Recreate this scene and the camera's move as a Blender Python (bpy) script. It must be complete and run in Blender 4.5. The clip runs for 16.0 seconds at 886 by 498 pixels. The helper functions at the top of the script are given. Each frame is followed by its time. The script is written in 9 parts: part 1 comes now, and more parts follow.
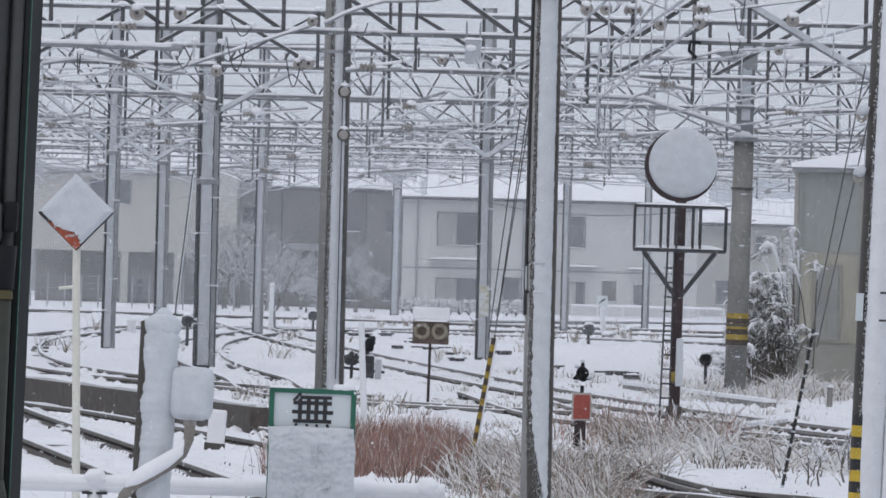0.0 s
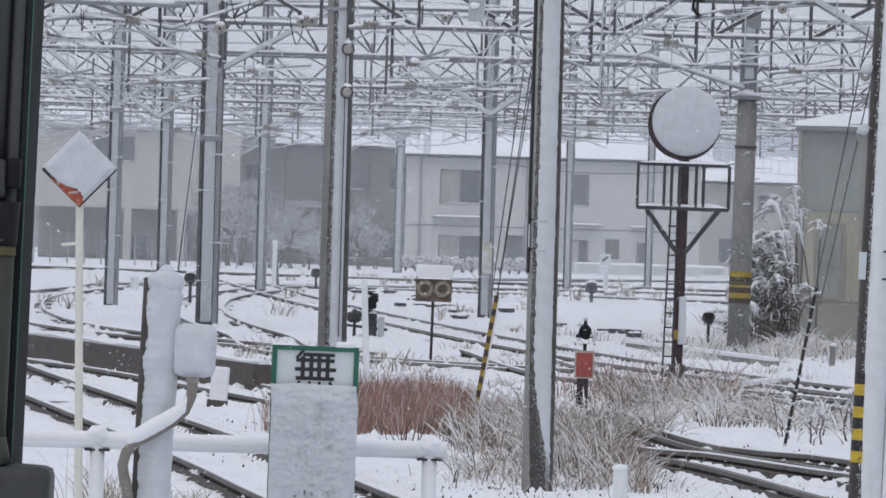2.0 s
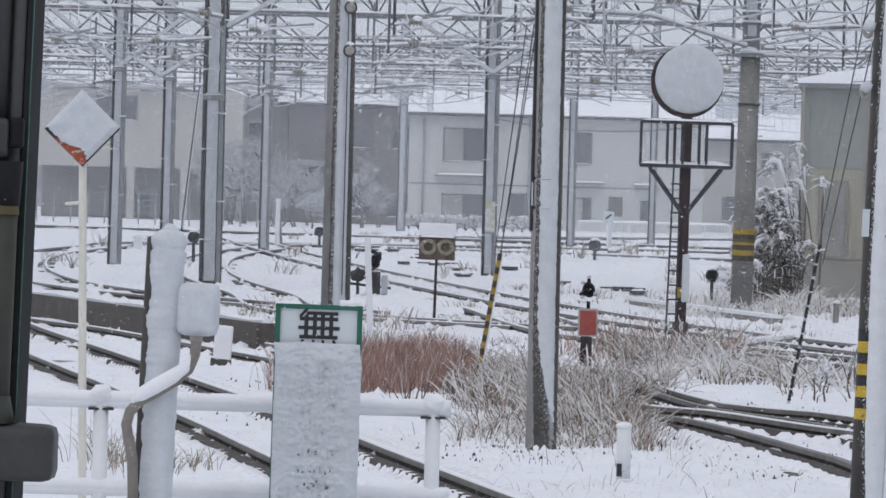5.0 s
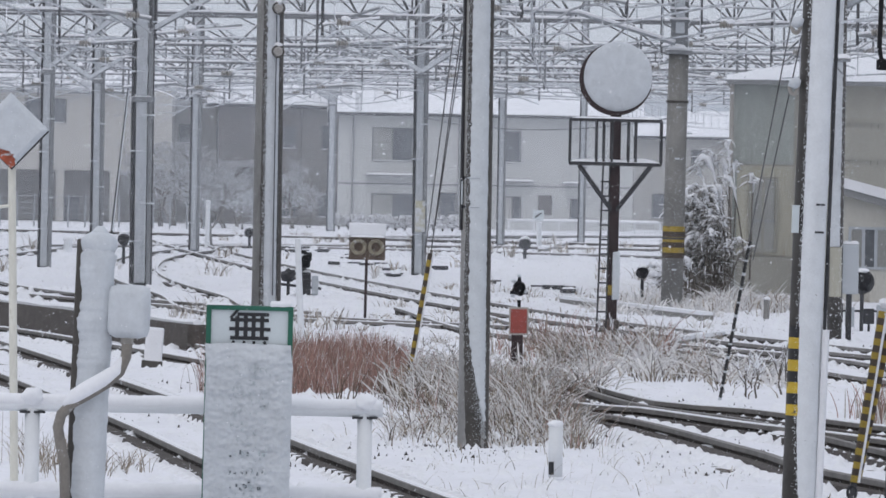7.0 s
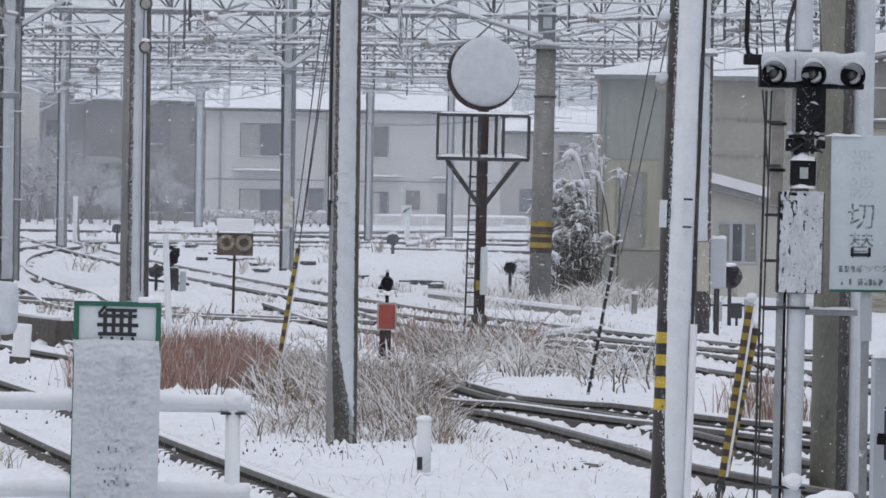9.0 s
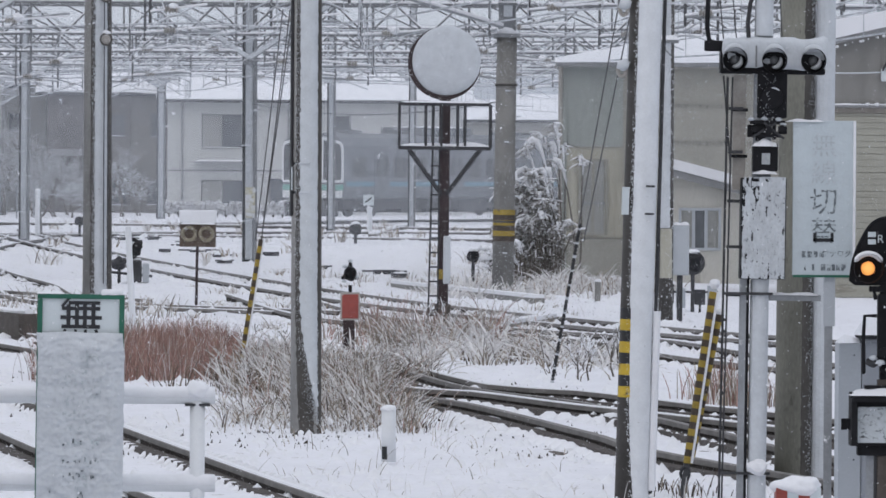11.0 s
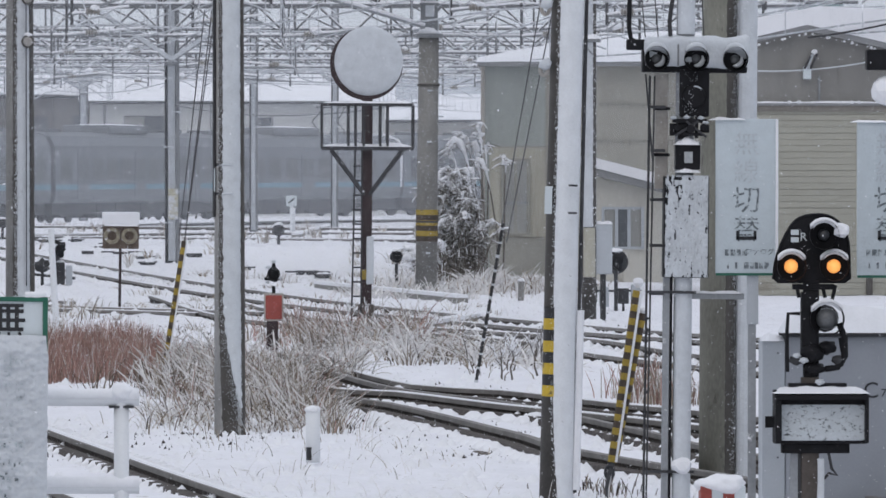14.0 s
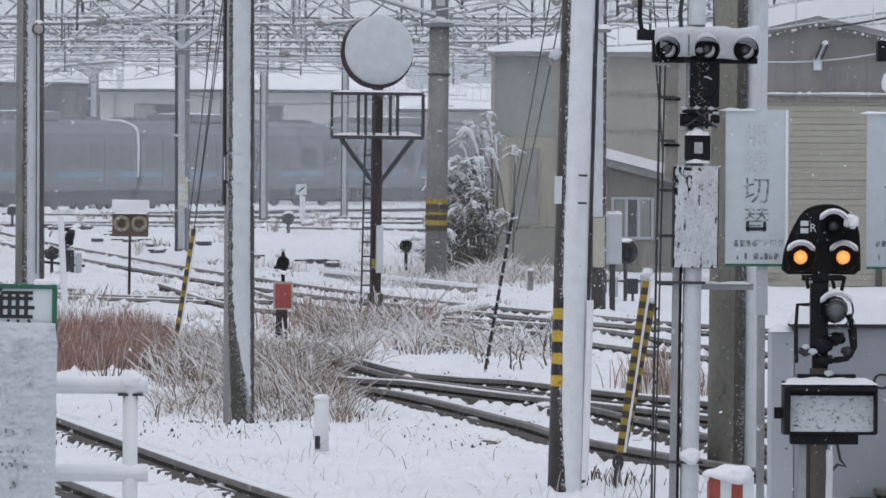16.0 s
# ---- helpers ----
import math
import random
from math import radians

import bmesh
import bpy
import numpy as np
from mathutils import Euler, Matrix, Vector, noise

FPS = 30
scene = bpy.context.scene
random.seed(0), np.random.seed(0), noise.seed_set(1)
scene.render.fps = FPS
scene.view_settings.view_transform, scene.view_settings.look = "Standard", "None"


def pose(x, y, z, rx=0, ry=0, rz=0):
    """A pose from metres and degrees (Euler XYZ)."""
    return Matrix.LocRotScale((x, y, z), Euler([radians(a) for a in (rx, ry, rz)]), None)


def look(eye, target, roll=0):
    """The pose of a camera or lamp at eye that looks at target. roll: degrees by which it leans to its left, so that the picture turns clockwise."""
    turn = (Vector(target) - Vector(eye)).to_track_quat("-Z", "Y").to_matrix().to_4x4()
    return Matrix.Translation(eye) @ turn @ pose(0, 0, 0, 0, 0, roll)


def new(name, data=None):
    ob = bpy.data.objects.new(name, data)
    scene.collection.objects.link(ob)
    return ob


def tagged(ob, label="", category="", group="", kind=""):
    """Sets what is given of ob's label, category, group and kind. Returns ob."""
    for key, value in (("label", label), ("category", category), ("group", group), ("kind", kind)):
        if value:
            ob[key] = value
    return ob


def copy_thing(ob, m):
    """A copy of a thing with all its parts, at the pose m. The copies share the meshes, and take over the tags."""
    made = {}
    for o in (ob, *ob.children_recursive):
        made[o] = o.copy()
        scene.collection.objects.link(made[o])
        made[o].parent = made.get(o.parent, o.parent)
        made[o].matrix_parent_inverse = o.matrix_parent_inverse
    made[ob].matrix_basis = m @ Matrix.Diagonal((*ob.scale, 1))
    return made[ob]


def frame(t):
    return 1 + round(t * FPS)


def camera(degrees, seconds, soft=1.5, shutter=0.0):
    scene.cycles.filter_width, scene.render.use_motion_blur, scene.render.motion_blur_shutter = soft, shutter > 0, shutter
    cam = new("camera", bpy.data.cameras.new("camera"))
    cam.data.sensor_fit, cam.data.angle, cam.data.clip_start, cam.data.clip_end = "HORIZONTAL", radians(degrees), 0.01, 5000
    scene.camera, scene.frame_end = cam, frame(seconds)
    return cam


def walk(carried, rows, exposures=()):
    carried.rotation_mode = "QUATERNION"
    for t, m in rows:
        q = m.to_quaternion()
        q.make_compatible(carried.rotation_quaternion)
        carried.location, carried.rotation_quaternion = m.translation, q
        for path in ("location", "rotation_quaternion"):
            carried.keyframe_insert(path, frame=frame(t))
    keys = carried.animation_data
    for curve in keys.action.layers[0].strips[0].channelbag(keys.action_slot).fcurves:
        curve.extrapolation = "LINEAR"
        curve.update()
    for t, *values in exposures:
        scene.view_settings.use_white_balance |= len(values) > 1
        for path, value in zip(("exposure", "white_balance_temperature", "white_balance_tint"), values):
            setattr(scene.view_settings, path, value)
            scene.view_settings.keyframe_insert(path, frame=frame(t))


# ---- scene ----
# ---- camera: stands still, panned by hand ----
EYE = 2.35
cam = camera(7.0, 16.0, soft=1.6)
ROWS = [
    (0.0, 0.5209, 0.0446, 1.55),
    (0.5, 0.6789, -0.0018, 1.67),
    (1.0, 0.6464, -0.0046, 1.89),
    (1.5, 0.5887, -0.1098, 1.88),
    (2.0, 0.5358, -0.2911, 1.70),
    (2.5, 0.5701, -0.3915, 1.65),
    (3.0, 0.6265, -0.4726, 1.48),
    (3.5, 0.5964, -0.4865, 1.62),
    (6.0, 0.3728, -0.6865, 1.36),
    (6.5, 0.1741, -0.6824, 1.23),
    (7.0, 0.0000, -0.6130, 1.04),
    (7.5, -0.1702, -0.5909, 0.94),
    (8.0, -0.4253, -0.6746, 0.90),
    (8.5, -0.7254, -0.6807, 0.85),
    (9.0, -1.0454, -0.6325, 0.92),
    (11.5, -1.3545, -0.7758, 0.32),
    (12.0, -1.4025, -0.8265, 0.41),
    (12.5, -1.5897, -0.7975, 0.37),
    (13.0, -1.7152, -0.7373, 0.13),
    (13.5, -1.8261, -0.7270, 0.18),
    (14.0, -1.9483, -0.7117, 0.03),
    (14.5, -1.9345, -0.6891, 0.01),
    (15.0, -1.8770, -0.6992, 0.16),
    (15.5, -1.9017, -0.7211, 0.22),
    (16.0, -1.8729, -0.7963, 0.30),
]
walk(cam, [(t, pose(0, 0, EYE, 0, 0, yaw) @ pose(0, 0, 0, 90 + pitch) @ pose(0, 0, 0, 0, 0, roll)) for t, yaw, pitch, roll in ROWS],
     exposures=[(0.0, -0.24, 6500, 11.3), (16.0, -0.24, 6500, 11.3)])

# ---- world and light: overcast snow sky ----
world = bpy.data.worlds.new("overcast_sky")
scene.world = world
world.use_nodes = True
wn, wl = world.node_tree.nodes, world.node_tree.links
wn.clear()
sky = wn.new("ShaderNodeTexSky")
sky.sky_type, sky.sun_disc = "NISHITA", False
sky.sun_elevation, sky.sun_rotation = radians(40), radians(200)
sky.air_density, sky.dust_density, sky.ozone_density = 1.0, 6.0, 1.0
cloud = wn.new("ShaderNodeMix")
cloud.data_type = "RGBA"
cloud.inputs[0].default_value = 0.85
wl.new(sky.outputs[0], cloud.inputs[6])
# overcast: the zenith is brighter than the horizon
wtc = wn.new("ShaderNodeTexCoord")
wsep = wn.new("ShaderNodeSeparateXYZ")
wl.new(wtc.outputs["Generated"], wsep.inputs[0])
wr = wn.new("ShaderNodeValToRGB")
wr.color_ramp.elements[0].position, wr.color_ramp.elements[1].position = 0.0, 1.0
wr.color_ramp.elements[0].color, wr.color_ramp.elements[1].color = (0.65, 0.708, 0.79, 1), (0.835, 0.895, 1.03, 1)
wl.new(wsep.outputs[2], wr.inputs[0])
wsc = wn.new("ShaderNodeVectorMath")
wsc.operation = "SCALE"
wsc.inputs["Scale"].default_value = 11.0
wl.new(wr.outputs[0], wsc.inputs[0])
wl.new(wsc.outputs[0], cloud.inputs[7])
bg = wn.new("ShaderNodeBackground")
bg.inputs[1].default_value = 0.1
wl.new(cloud.outputs[2], bg.inputs[0])
wout = wn.new("ShaderNodeOutputWorld")
wl.new(bg.outputs[0], wout.inputs[0])
sun_data = bpy.data.lights.new("sun", "SUN")
sun_data.energy, sun_data.angle, sun_data.color = 0.5, radians(60), (1.0, 0.98, 0.95)
sun = new("sun", sun_data)
sun.matrix_world = look((-10, 30, 90), (0, 60, 0))


# ---- materials ----
def mat(name, rgb, rough=0.8, metal=0.0, vary=0.25, scale=6.0, bump=0.15, fine=60.0, dirt=None, dirt_amount=0.0, dirt_scale=1.5, spec=0.4, island=False, stretch=None):
    """Surface with two scales of variation, optional dirt or snow flecks and fine relief."""
    m = bpy.data.materials.new(name)
    m.use_nodes = True
    n, l = m.node_tree.nodes, m.node_tree.links
    b = n["Principled BSDF"]
    b.inputs["Roughness"].default_value, b.inputs["Metallic"].default_value = rough, metal
    b.inputs["Specular IOR Level"].default_value = spec
    tc = n.new("ShaderNodeTexCoord")
    mp = n.new("ShaderNodeMapping")
    l.new(tc.outputs["Object"], mp.inputs[0])
    if stretch:
        mp.inputs["Scale"].default_value = stretch
    n1 = n.new("ShaderNodeTexNoise")
    n1.inputs["Scale"].default_value, n1.inputs["Detail"].default_value = scale, 5
    n2 = n.new("ShaderNodeTexNoise")
    n2.inputs["Scale"].default_value, n2.inputs["Detail"].default_value = fine, 3
    l.new(mp.outputs[0], n1.inputs[0])
    l.new(mp.outputs[0], n2.inputs[0])
    add = n.new("ShaderNodeMath")
    add.operation = "MULTIPLY_ADD"
    l.new(n1.outputs[0], add.inputs[0])
    add.inputs[1].default_value = 0.65
    half = n.new("ShaderNodeMath")
    half.operation = "MULTIPLY"
    half.inputs[1].default_value = 0.35
    l.new(n2.outputs[0], half.inputs[0])
    l.new(half.outputs[0], add.inputs[2])
    ramp = n.new("ShaderNodeValToRGB")
    ramp.color_ramp.elements[0].position, ramp.color_ramp.elements[1].position = 0.3, 0.7
    ramp.color_ramp.elements[0].color = (*[max(0, c * (1 - vary)) for c in rgb], 1)
    ramp.color_ramp.elements[1].color = (*[min(1, c * (1 + vary)) for c in rgb], 1)
    l.new(add.outputs[0], ramp.inputs[0])
    colour = ramp.outputs[0]
    if island:
        geo = n.new("ShaderNodeNewGeometry")
        hsv = n.new("ShaderNodeHueSaturation")
        rng = n.new("ShaderNodeMapRange")
        rng.inputs[3].default_value, rng.inputs[4].default_value = 0.55, 1.5
        l.new(geo.outputs["Random Per Island"], rng.inputs[0])
        l.new(rng.outputs[0], hsv.inputs["Value"])
        l.new(colour, hsv.inputs["Color"])
        colour = hsv.outputs[0]
    if dirt:
        n3 = n.new("ShaderNodeTexNoise")
        n3.inputs["Scale"].default_value, n3.inputs["Detail"].default_value, n3.inputs["Roughness"].default_value = dirt_scale, 8, 0.7
        l.new(mp.outputs[0], n3.inputs[0])
        r3 = n.new("ShaderNodeValToRGB")
        r3.color_ramp.elements[0].position, r3.color_ramp.elements[1].position = 0.62 - 0.35 * dirt_amount, 0.70 - 0.3 * dirt_amount
        l.new(n3.outputs[0], r3.inputs[0])
        mix = n.new("ShaderNodeMix")
        mix.data_type = "RGBA"
        l.new(r3.outputs[0], mix.inputs[0])
        l.new(colour, mix.inputs[6])
        mix.inputs[7].default_value = (*dirt, 1)
        colour = mix.outputs[2]
    l.new(colour, b.inputs["Base Color"])
    if bump:
        bp = n.new("ShaderNodeBump")
        bp.inputs["Strength"].default_value, bp.inputs["Distance"].default_value = bump, 0.02
        l.new(add.outputs[0], bp.inputs["Height"])
        l.new(bp.outputs[0], b.inputs["Normal"])
    return m


def glow(name, rgb, power):
    m = bpy.data.materials.new(name)
    m.use_nodes = True
    b = m.node_tree.nodes["Principled BSDF"]
    b.inputs["Base Color"].default_value = (*rgb, 1)
    b.inputs["Emission Color"].default_value = (*rgb, 1)
    b.inputs["Emission Strength"].default_value = power
    return m


def glass(name, rgb, rough=0.08):
    m = mat(name, rgb, rough, vary=0.3, scale=1.2, bump=0.02, spec=0.5)
    return m


WHITE = (0.86, 0.87, 0.9)
snow = mat("snow", (0.79, 0.80, 0.825), 0.75, vary=0.05, scale=5, fine=40, bump=0.35, spec=0.2)
# grey mottle: real specks, plus the shade of small humps put into the colour
snow_ground = mat("snow_ground", (0.775, 0.78, 0.815), 0.8, vary=0.07, scale=2.2, fine=25, bump=0.7, dirt=(0.50, 0.49, 0.475), dirt_amount=0.05, dirt_scale=7.0, spec=0.2, stretch=(1, 0.3, 1))
# greyer snows for upright faces: the sides' shade is put into these colours
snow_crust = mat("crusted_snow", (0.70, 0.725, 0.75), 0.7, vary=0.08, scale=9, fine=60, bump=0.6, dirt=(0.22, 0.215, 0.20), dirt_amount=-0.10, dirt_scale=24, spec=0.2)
dull_snow = mat("dull_grey_snow", (0.52, 0.545, 0.57), 0.7, vary=0.15, scale=6, fine=50, bump=0.5, dirt=(0.16, 0.16, 0.155), dirt_amount=-0.06, dirt_scale=15, spec=0.2, stretch=(1, 1, 0.5))
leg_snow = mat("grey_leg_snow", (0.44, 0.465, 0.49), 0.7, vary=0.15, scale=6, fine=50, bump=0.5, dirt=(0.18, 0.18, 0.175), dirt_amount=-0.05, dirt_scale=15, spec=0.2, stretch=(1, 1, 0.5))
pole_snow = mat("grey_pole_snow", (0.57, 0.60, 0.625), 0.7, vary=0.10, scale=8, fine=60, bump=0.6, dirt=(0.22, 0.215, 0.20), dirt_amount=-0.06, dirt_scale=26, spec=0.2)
snow_shaded = mat("shaded_wet_snow", (0.545, 0.575, 0.605), 0.55, vary=0.10, scale=9, fine=50, bump=0.5, spec=0.3)
concrete_olive = mat("olive_concrete", (0.225, 0.222, 0.187), 0.85, vary=0.35, scale=3, fine=60, bump=0.25, dirt=(0.10, 0.095, 0.08), dirt_amount=0.05, dirt_scale=9, stretch=(1, 1, 0.35))
concrete = mat("concrete", (0.22, 0.216, 0.205), 0.85, vary=0.35, scale=3, fine=60, bump=0.25, dirt=(0.72, 0.73, 0.74), dirt_amount=-0.1, dirt_scale=22, stretch=(1, 1, 0.5))
concrete_dark = mat("wet_concrete", (0.068, 0.063, 0.057), 0.6, vary=0.4, scale=4, fine=50, bump=0.25, dirt=WHITE, dirt_amount=-0.15, dirt_scale=14)
steel = mat("galvanised_steel", (0.27, 0.285, 0.30), 0.8, 0.0, vary=0.25, scale=3, fine=40, bump=0.1, dirt=WHITE, dirt_amount=-0.02, dirt_scale=5)
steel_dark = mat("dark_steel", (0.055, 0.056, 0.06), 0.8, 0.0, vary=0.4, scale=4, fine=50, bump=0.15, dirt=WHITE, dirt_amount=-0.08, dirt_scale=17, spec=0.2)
steel_shade = mat("mid_grey_steel", (0.20, 0.21, 0.22), 0.8, 0.0, vary=0.3, scale=3, fine=40, bump=0.1, dirt=(0.56, 0.58, 0.6), dirt_amount=-0.04, dirt_scale=9, stretch=(1, 1, 0.4))
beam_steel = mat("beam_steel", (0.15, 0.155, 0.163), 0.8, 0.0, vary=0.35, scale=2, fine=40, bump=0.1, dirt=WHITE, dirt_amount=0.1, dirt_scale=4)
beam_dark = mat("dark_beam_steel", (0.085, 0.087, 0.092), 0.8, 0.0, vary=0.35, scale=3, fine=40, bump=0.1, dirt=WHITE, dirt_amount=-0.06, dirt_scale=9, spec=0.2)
rail_rust = mat("rail_rust", (0.075, 0.066, 0.06), 0.9, 0.0, vary=0.5, scale=7, fine=70, bump=0.3, dirt=(0.62, 0.62, 0.64), dirt_amount=0.09, dirt_scale=26, spec=0.1)
rail_head_mat = mat("rail_head", (0.19, 0.18, 0.17), 0.7, 0.0, vary=0.3, scale=4, fine=40, bump=0.05, dirt=WHITE, dirt_amount=-0.06, dirt_scale=2)
ballast = mat("wet_ballast", (0.075, 0.066, 0.060), 0.9, vary=0.6, scale=14, fine=80, bump=0.8, dirt=(0.72, 0.73, 0.76), dirt_amount=0.0, dirt_scale=6)
sleeper_mat = mat("sleeper", (0.12, 0.105, 0.09), 0.9, vary=0.4, scale=10, fine=60, bump=0.5, dirt=WHITE, dirt_amount=0.12, dirt_scale=7)
brown_wall = mat("brown_wall", (0.085, 0.074, 0.066), 0.9, vary=0.35, scale=6, fine=40, bump=0.5, dirt=WHITE, dirt_amount=-0.14, dirt_scale=20)
rust_red = mat("rusty_red_paint", (0.032, 0.0185, 0.019), 0.7, vary=0.5, scale=7, fine=50, bump=0.3, dirt=WHITE, dirt_amount=-0.12, dirt_scale=8)
red_paint = mat("red_paint", (0.28, 0.058, 0.045), 0.55, vary=0.35, scale=9, bump=0.1, dirt=WHITE, dirt_amount=-0.1, dirt_scale=20)
orange_paint = mat("orange_red_paint", (0.42, 0.098, 0.05), 0.6, vary=0.3, scale=14, bump=0.2, dirt=(0.6, 0.6, 0.6), dirt_amount=0.14, dirt_scale=26)
yellow_paint = mat("yellow_paint", (0.52, 0.36, 0.035), 0.55, vary=0.2, scale=10, bump=0.1, dirt=(0.09, 0.08, 0.06), dirt_amount=0.03, dirt_scale=12)
black_paint = mat("black_paint", (0.022, 0.022, 0.024), 0.5, vary=0.4, scale=10, bump=0.1, dirt=WHITE, dirt_amount=-0.2, dirt_scale=18)
signal_black = mat("signal_black", (0.012, 0.012, 0.014), 0.6, vary=0.4, scale=10, bump=0.1, dirt=WHITE, dirt_amount=-0.12, dirt_scale=38, spec=0.15)
snow_roof = mat("roof_snow", (0.84, 0.85, 0.88), 0.8, vary=0.06, scale=3, fine=20, bump=0.5, dirt=(0.42, 0.43, 0.45), dirt_amount=0.06, dirt_scale=1.6, spec=0.2, stretch=(0.5, 2.2, 2.2))
white_pipe = mat("white_painted_pipe", (0.72, 0.74, 0.76), 0.5, vary=0.06, scale=5, bump=0.1)
worn_white = mat("worn_white_paint", (0.66, 0.65, 0.58), 0.6, vary=0.15, scale=9, bump=0.2, dirt=(0.25, 0.2, 0.12), dirt_amount=0.05, dirt_scale=9, stretch=(1, 1, 0.3))
green_paint = mat("green_paint", (0.018, 0.115, 0.075), 0.5, vary=0.2, scale=8, bump=0.1)
sign_face = mat("sign_face", (0.58, 0.635, 0.655), 0.5, vary=0.05, scale=6, bump=0.05)
sign_frost = mat("frosted_sign", (0.50, 0.56, 0.59), 0.6, vary=0.06, scale=12, fine=60, bump=0.5)
letter_black = mat("letter_black", (0.025, 0.026, 0.03), 0.6, vary=0.2, scale=20, bump=0.0)
letter_frost = mat("letter_under_frost", (0.13, 0.15, 0.165), 0.7, vary=0.4, scale=30, fine=90, bump=0.2, dirt=(0.50, 0.56, 0.585), dirt_amount=0.40, dirt_scale=34)
grey_cabinet = mat("grey_cabinet_paint", (0.31, 0.33, 0.36), 0.5, vary=0.08, scale=3, bump=0.05)
light_cabinet = mat("light_cabinet_paint", (0.42, 0.45, 0.48), 0.5, vary=0.08, scale=3, bump=0.05)
conduit_dark = mat("grey_brown_conduit", (0.19, 0.175, 0.155), 0.6, vary=0.3, scale=9, bump=0.2, dirt=(0.55, 0.57, 0.6), dirt_amount=0.0, dirt_scale=9)
conduit_mat = mat("grey_conduit", (0.36, 0.34, 0.31), 0.6, vary=0.25, scale=9, bump=0.2)
wire_mat = mat("snowy_wire", (0.44, 0.46, 0.485), 0.7, vary=0.5, scale=1.2, fine=20, bump=0.0, dirt=WHITE, dirt_amount=0.2, dirt_scale=2)
wire_dark = mat("dark_wire", (0.035, 0.035, 0.038), 0.6, vary=0.3, scale=5, bump=0.0)
insulator_mat = mat("porcelain", (0.30, 0.285, 0.265), 0.35, vary=0.25, scale=12, bump=0.05)
wall_white = mat("white_siding", (0.50, 0.51, 0.50), 0.8, vary=0.08, scale=1.2, fine=20, bump=0.1, dirt=(0.36, 0.36, 0.35), dirt_amount=-0.02, dirt_scale=0.7)
wall_beige = mat("beige_plaster", (0.43, 0.42, 0.39), 0.85, vary=0.08, scale=1.0, fine=20, bump=0.1, dirt=(0.30, 0.28, 0.25), dirt_amount=0.0, dirt_scale=0.6, stretch=(1, 1, 0.4))
wall_dark = mat("dark_boarding", (0.135, 0.125, 0.118), 0.85, vary=0.25, scale=0.7, fine=3, bump=0.0)
wall_brown = mat("brown_grey_boarding", (0.20, 0.192, 0.183), 0.85, vary=0.2, scale=0.9, fine=4, bump=0.05)
wall_grey = mat("grey_plaster", (0.26, 0.265, 0.27), 0.85, vary=0.15, scale=1, fine=20, bump=0.1)
window_glass = glass("window_glass", (0.10, 0.11, 0.12))
window_alu = mat("window_frame_aluminium", (0.11, 0.11, 0.115), 0.5, 0.3, vary=0.2, scale=4, bump=0.0)
curtain_mat = mat("pale_curtain", (0.42, 0.42, 0.40), 0.9, vary=0.15, scale=3, bump=0.2, stretch=(4, 4, 0.2))
shed_upper = mat("grey_sheet", (0.325, 0.35, 0.325), 0.6, vary=0.2, scale=1, fine=15, bump=0.05, dirt=(0.2, 0.19, 0.17), dirt_amount=-0.05, dirt_scale=1.2, stretch=(1, 1, 0.3))
shed_lower = mat("yellowed_sheet", (0.42, 0.405, 0.335), 0.65, vary=0.22, scale=1.2, fine=18, bump=0.08, dirt=(0.26, 0.20, 0.12), dirt_amount=0.05, dirt_scale=1.8, stretch=(1.6, 1, 0.2))
shed_side = mat("beige_sheet", (0.36, 0.35, 0.305), 0.65, vary=0.12, scale=1.2, fine=18, bump=0.08, dirt=(0.22, 0.20, 0.17), dirt_amount=0.0, dirt_scale=1.2, stretch=(1, 1, 0.25))
sleeve_mat = mat("worn_yellow_sleeve", (0.44, 0.42, 0.31), 0.7, vary=0.2, scale=8, fine=50, bump=0.2, dirt=(0.56, 0.58, 0.6), dirt_amount=0.5, dirt_scale=7)
concrete_pale = mat("pale_concrete", (0.34, 0.335, 0.32), 0.85, vary=0.3, scale=3, fine=60, bump=0.25, dirt=(0.16, 0.155, 0.145), dirt_amount=-0.04, dirt_scale=14, stretch=(1, 1, 0.35))
shed_pane = glass("dusty_shed_pane", (0.30, 0.305, 0.29), 0.45)
lens_grey = glass("grey_glass_lens", (0.11, 0.115, 0.12), 0.12)
speck_snow = mat("speckled_window_snow", (0.50, 0.54, 0.565), 0.7, vary=0.1, scale=14, fine=60, bump=0.5, dirt=(0.07, 0.075, 0.08), dirt_amount=0.19, dirt_scale=34, stretch=(0.8, 1, 1.3))
lean_sheet = mat("pale_sheet", (0.54, 0.53, 0.48), 0.65, vary=0.12, scale=1.2, fine=18, bump=0.08, dirt=(0.30, 0.28, 0.24), dirt_amount=0.0, dirt_scale=1.2, stretch=(1, 1, 0.25))
wall_teal = mat("teal_sheet", (0.22, 0.36, 0.34), 0.7, vary=0.1, scale=1, bump=0.05)
shed_base = mat("shed_plinth", (0.31, 0.305, 0.27), 0.85, vary=0.15, scale=2, bump=0.2, dirt=(0.17, 0.16, 0.14), dirt_amount=0.05, dirt_scale=1.0)
shutter_mat = mat("shutter_slat", (0.33, 0.325, 0.275), 0.6, vary=0.12, scale=2, bump=0.05, dirt=(0.22, 0.20, 0.16), dirt_amount=0.0, dirt_scale=2, stretch=(0.3, 1, 1))
gable_grey = mat("gable_grey", (0.215, 0.21, 0.197), 0.7, vary=0.3, scale=2, bump=0.05, stretch=(1, 1, 0.3))
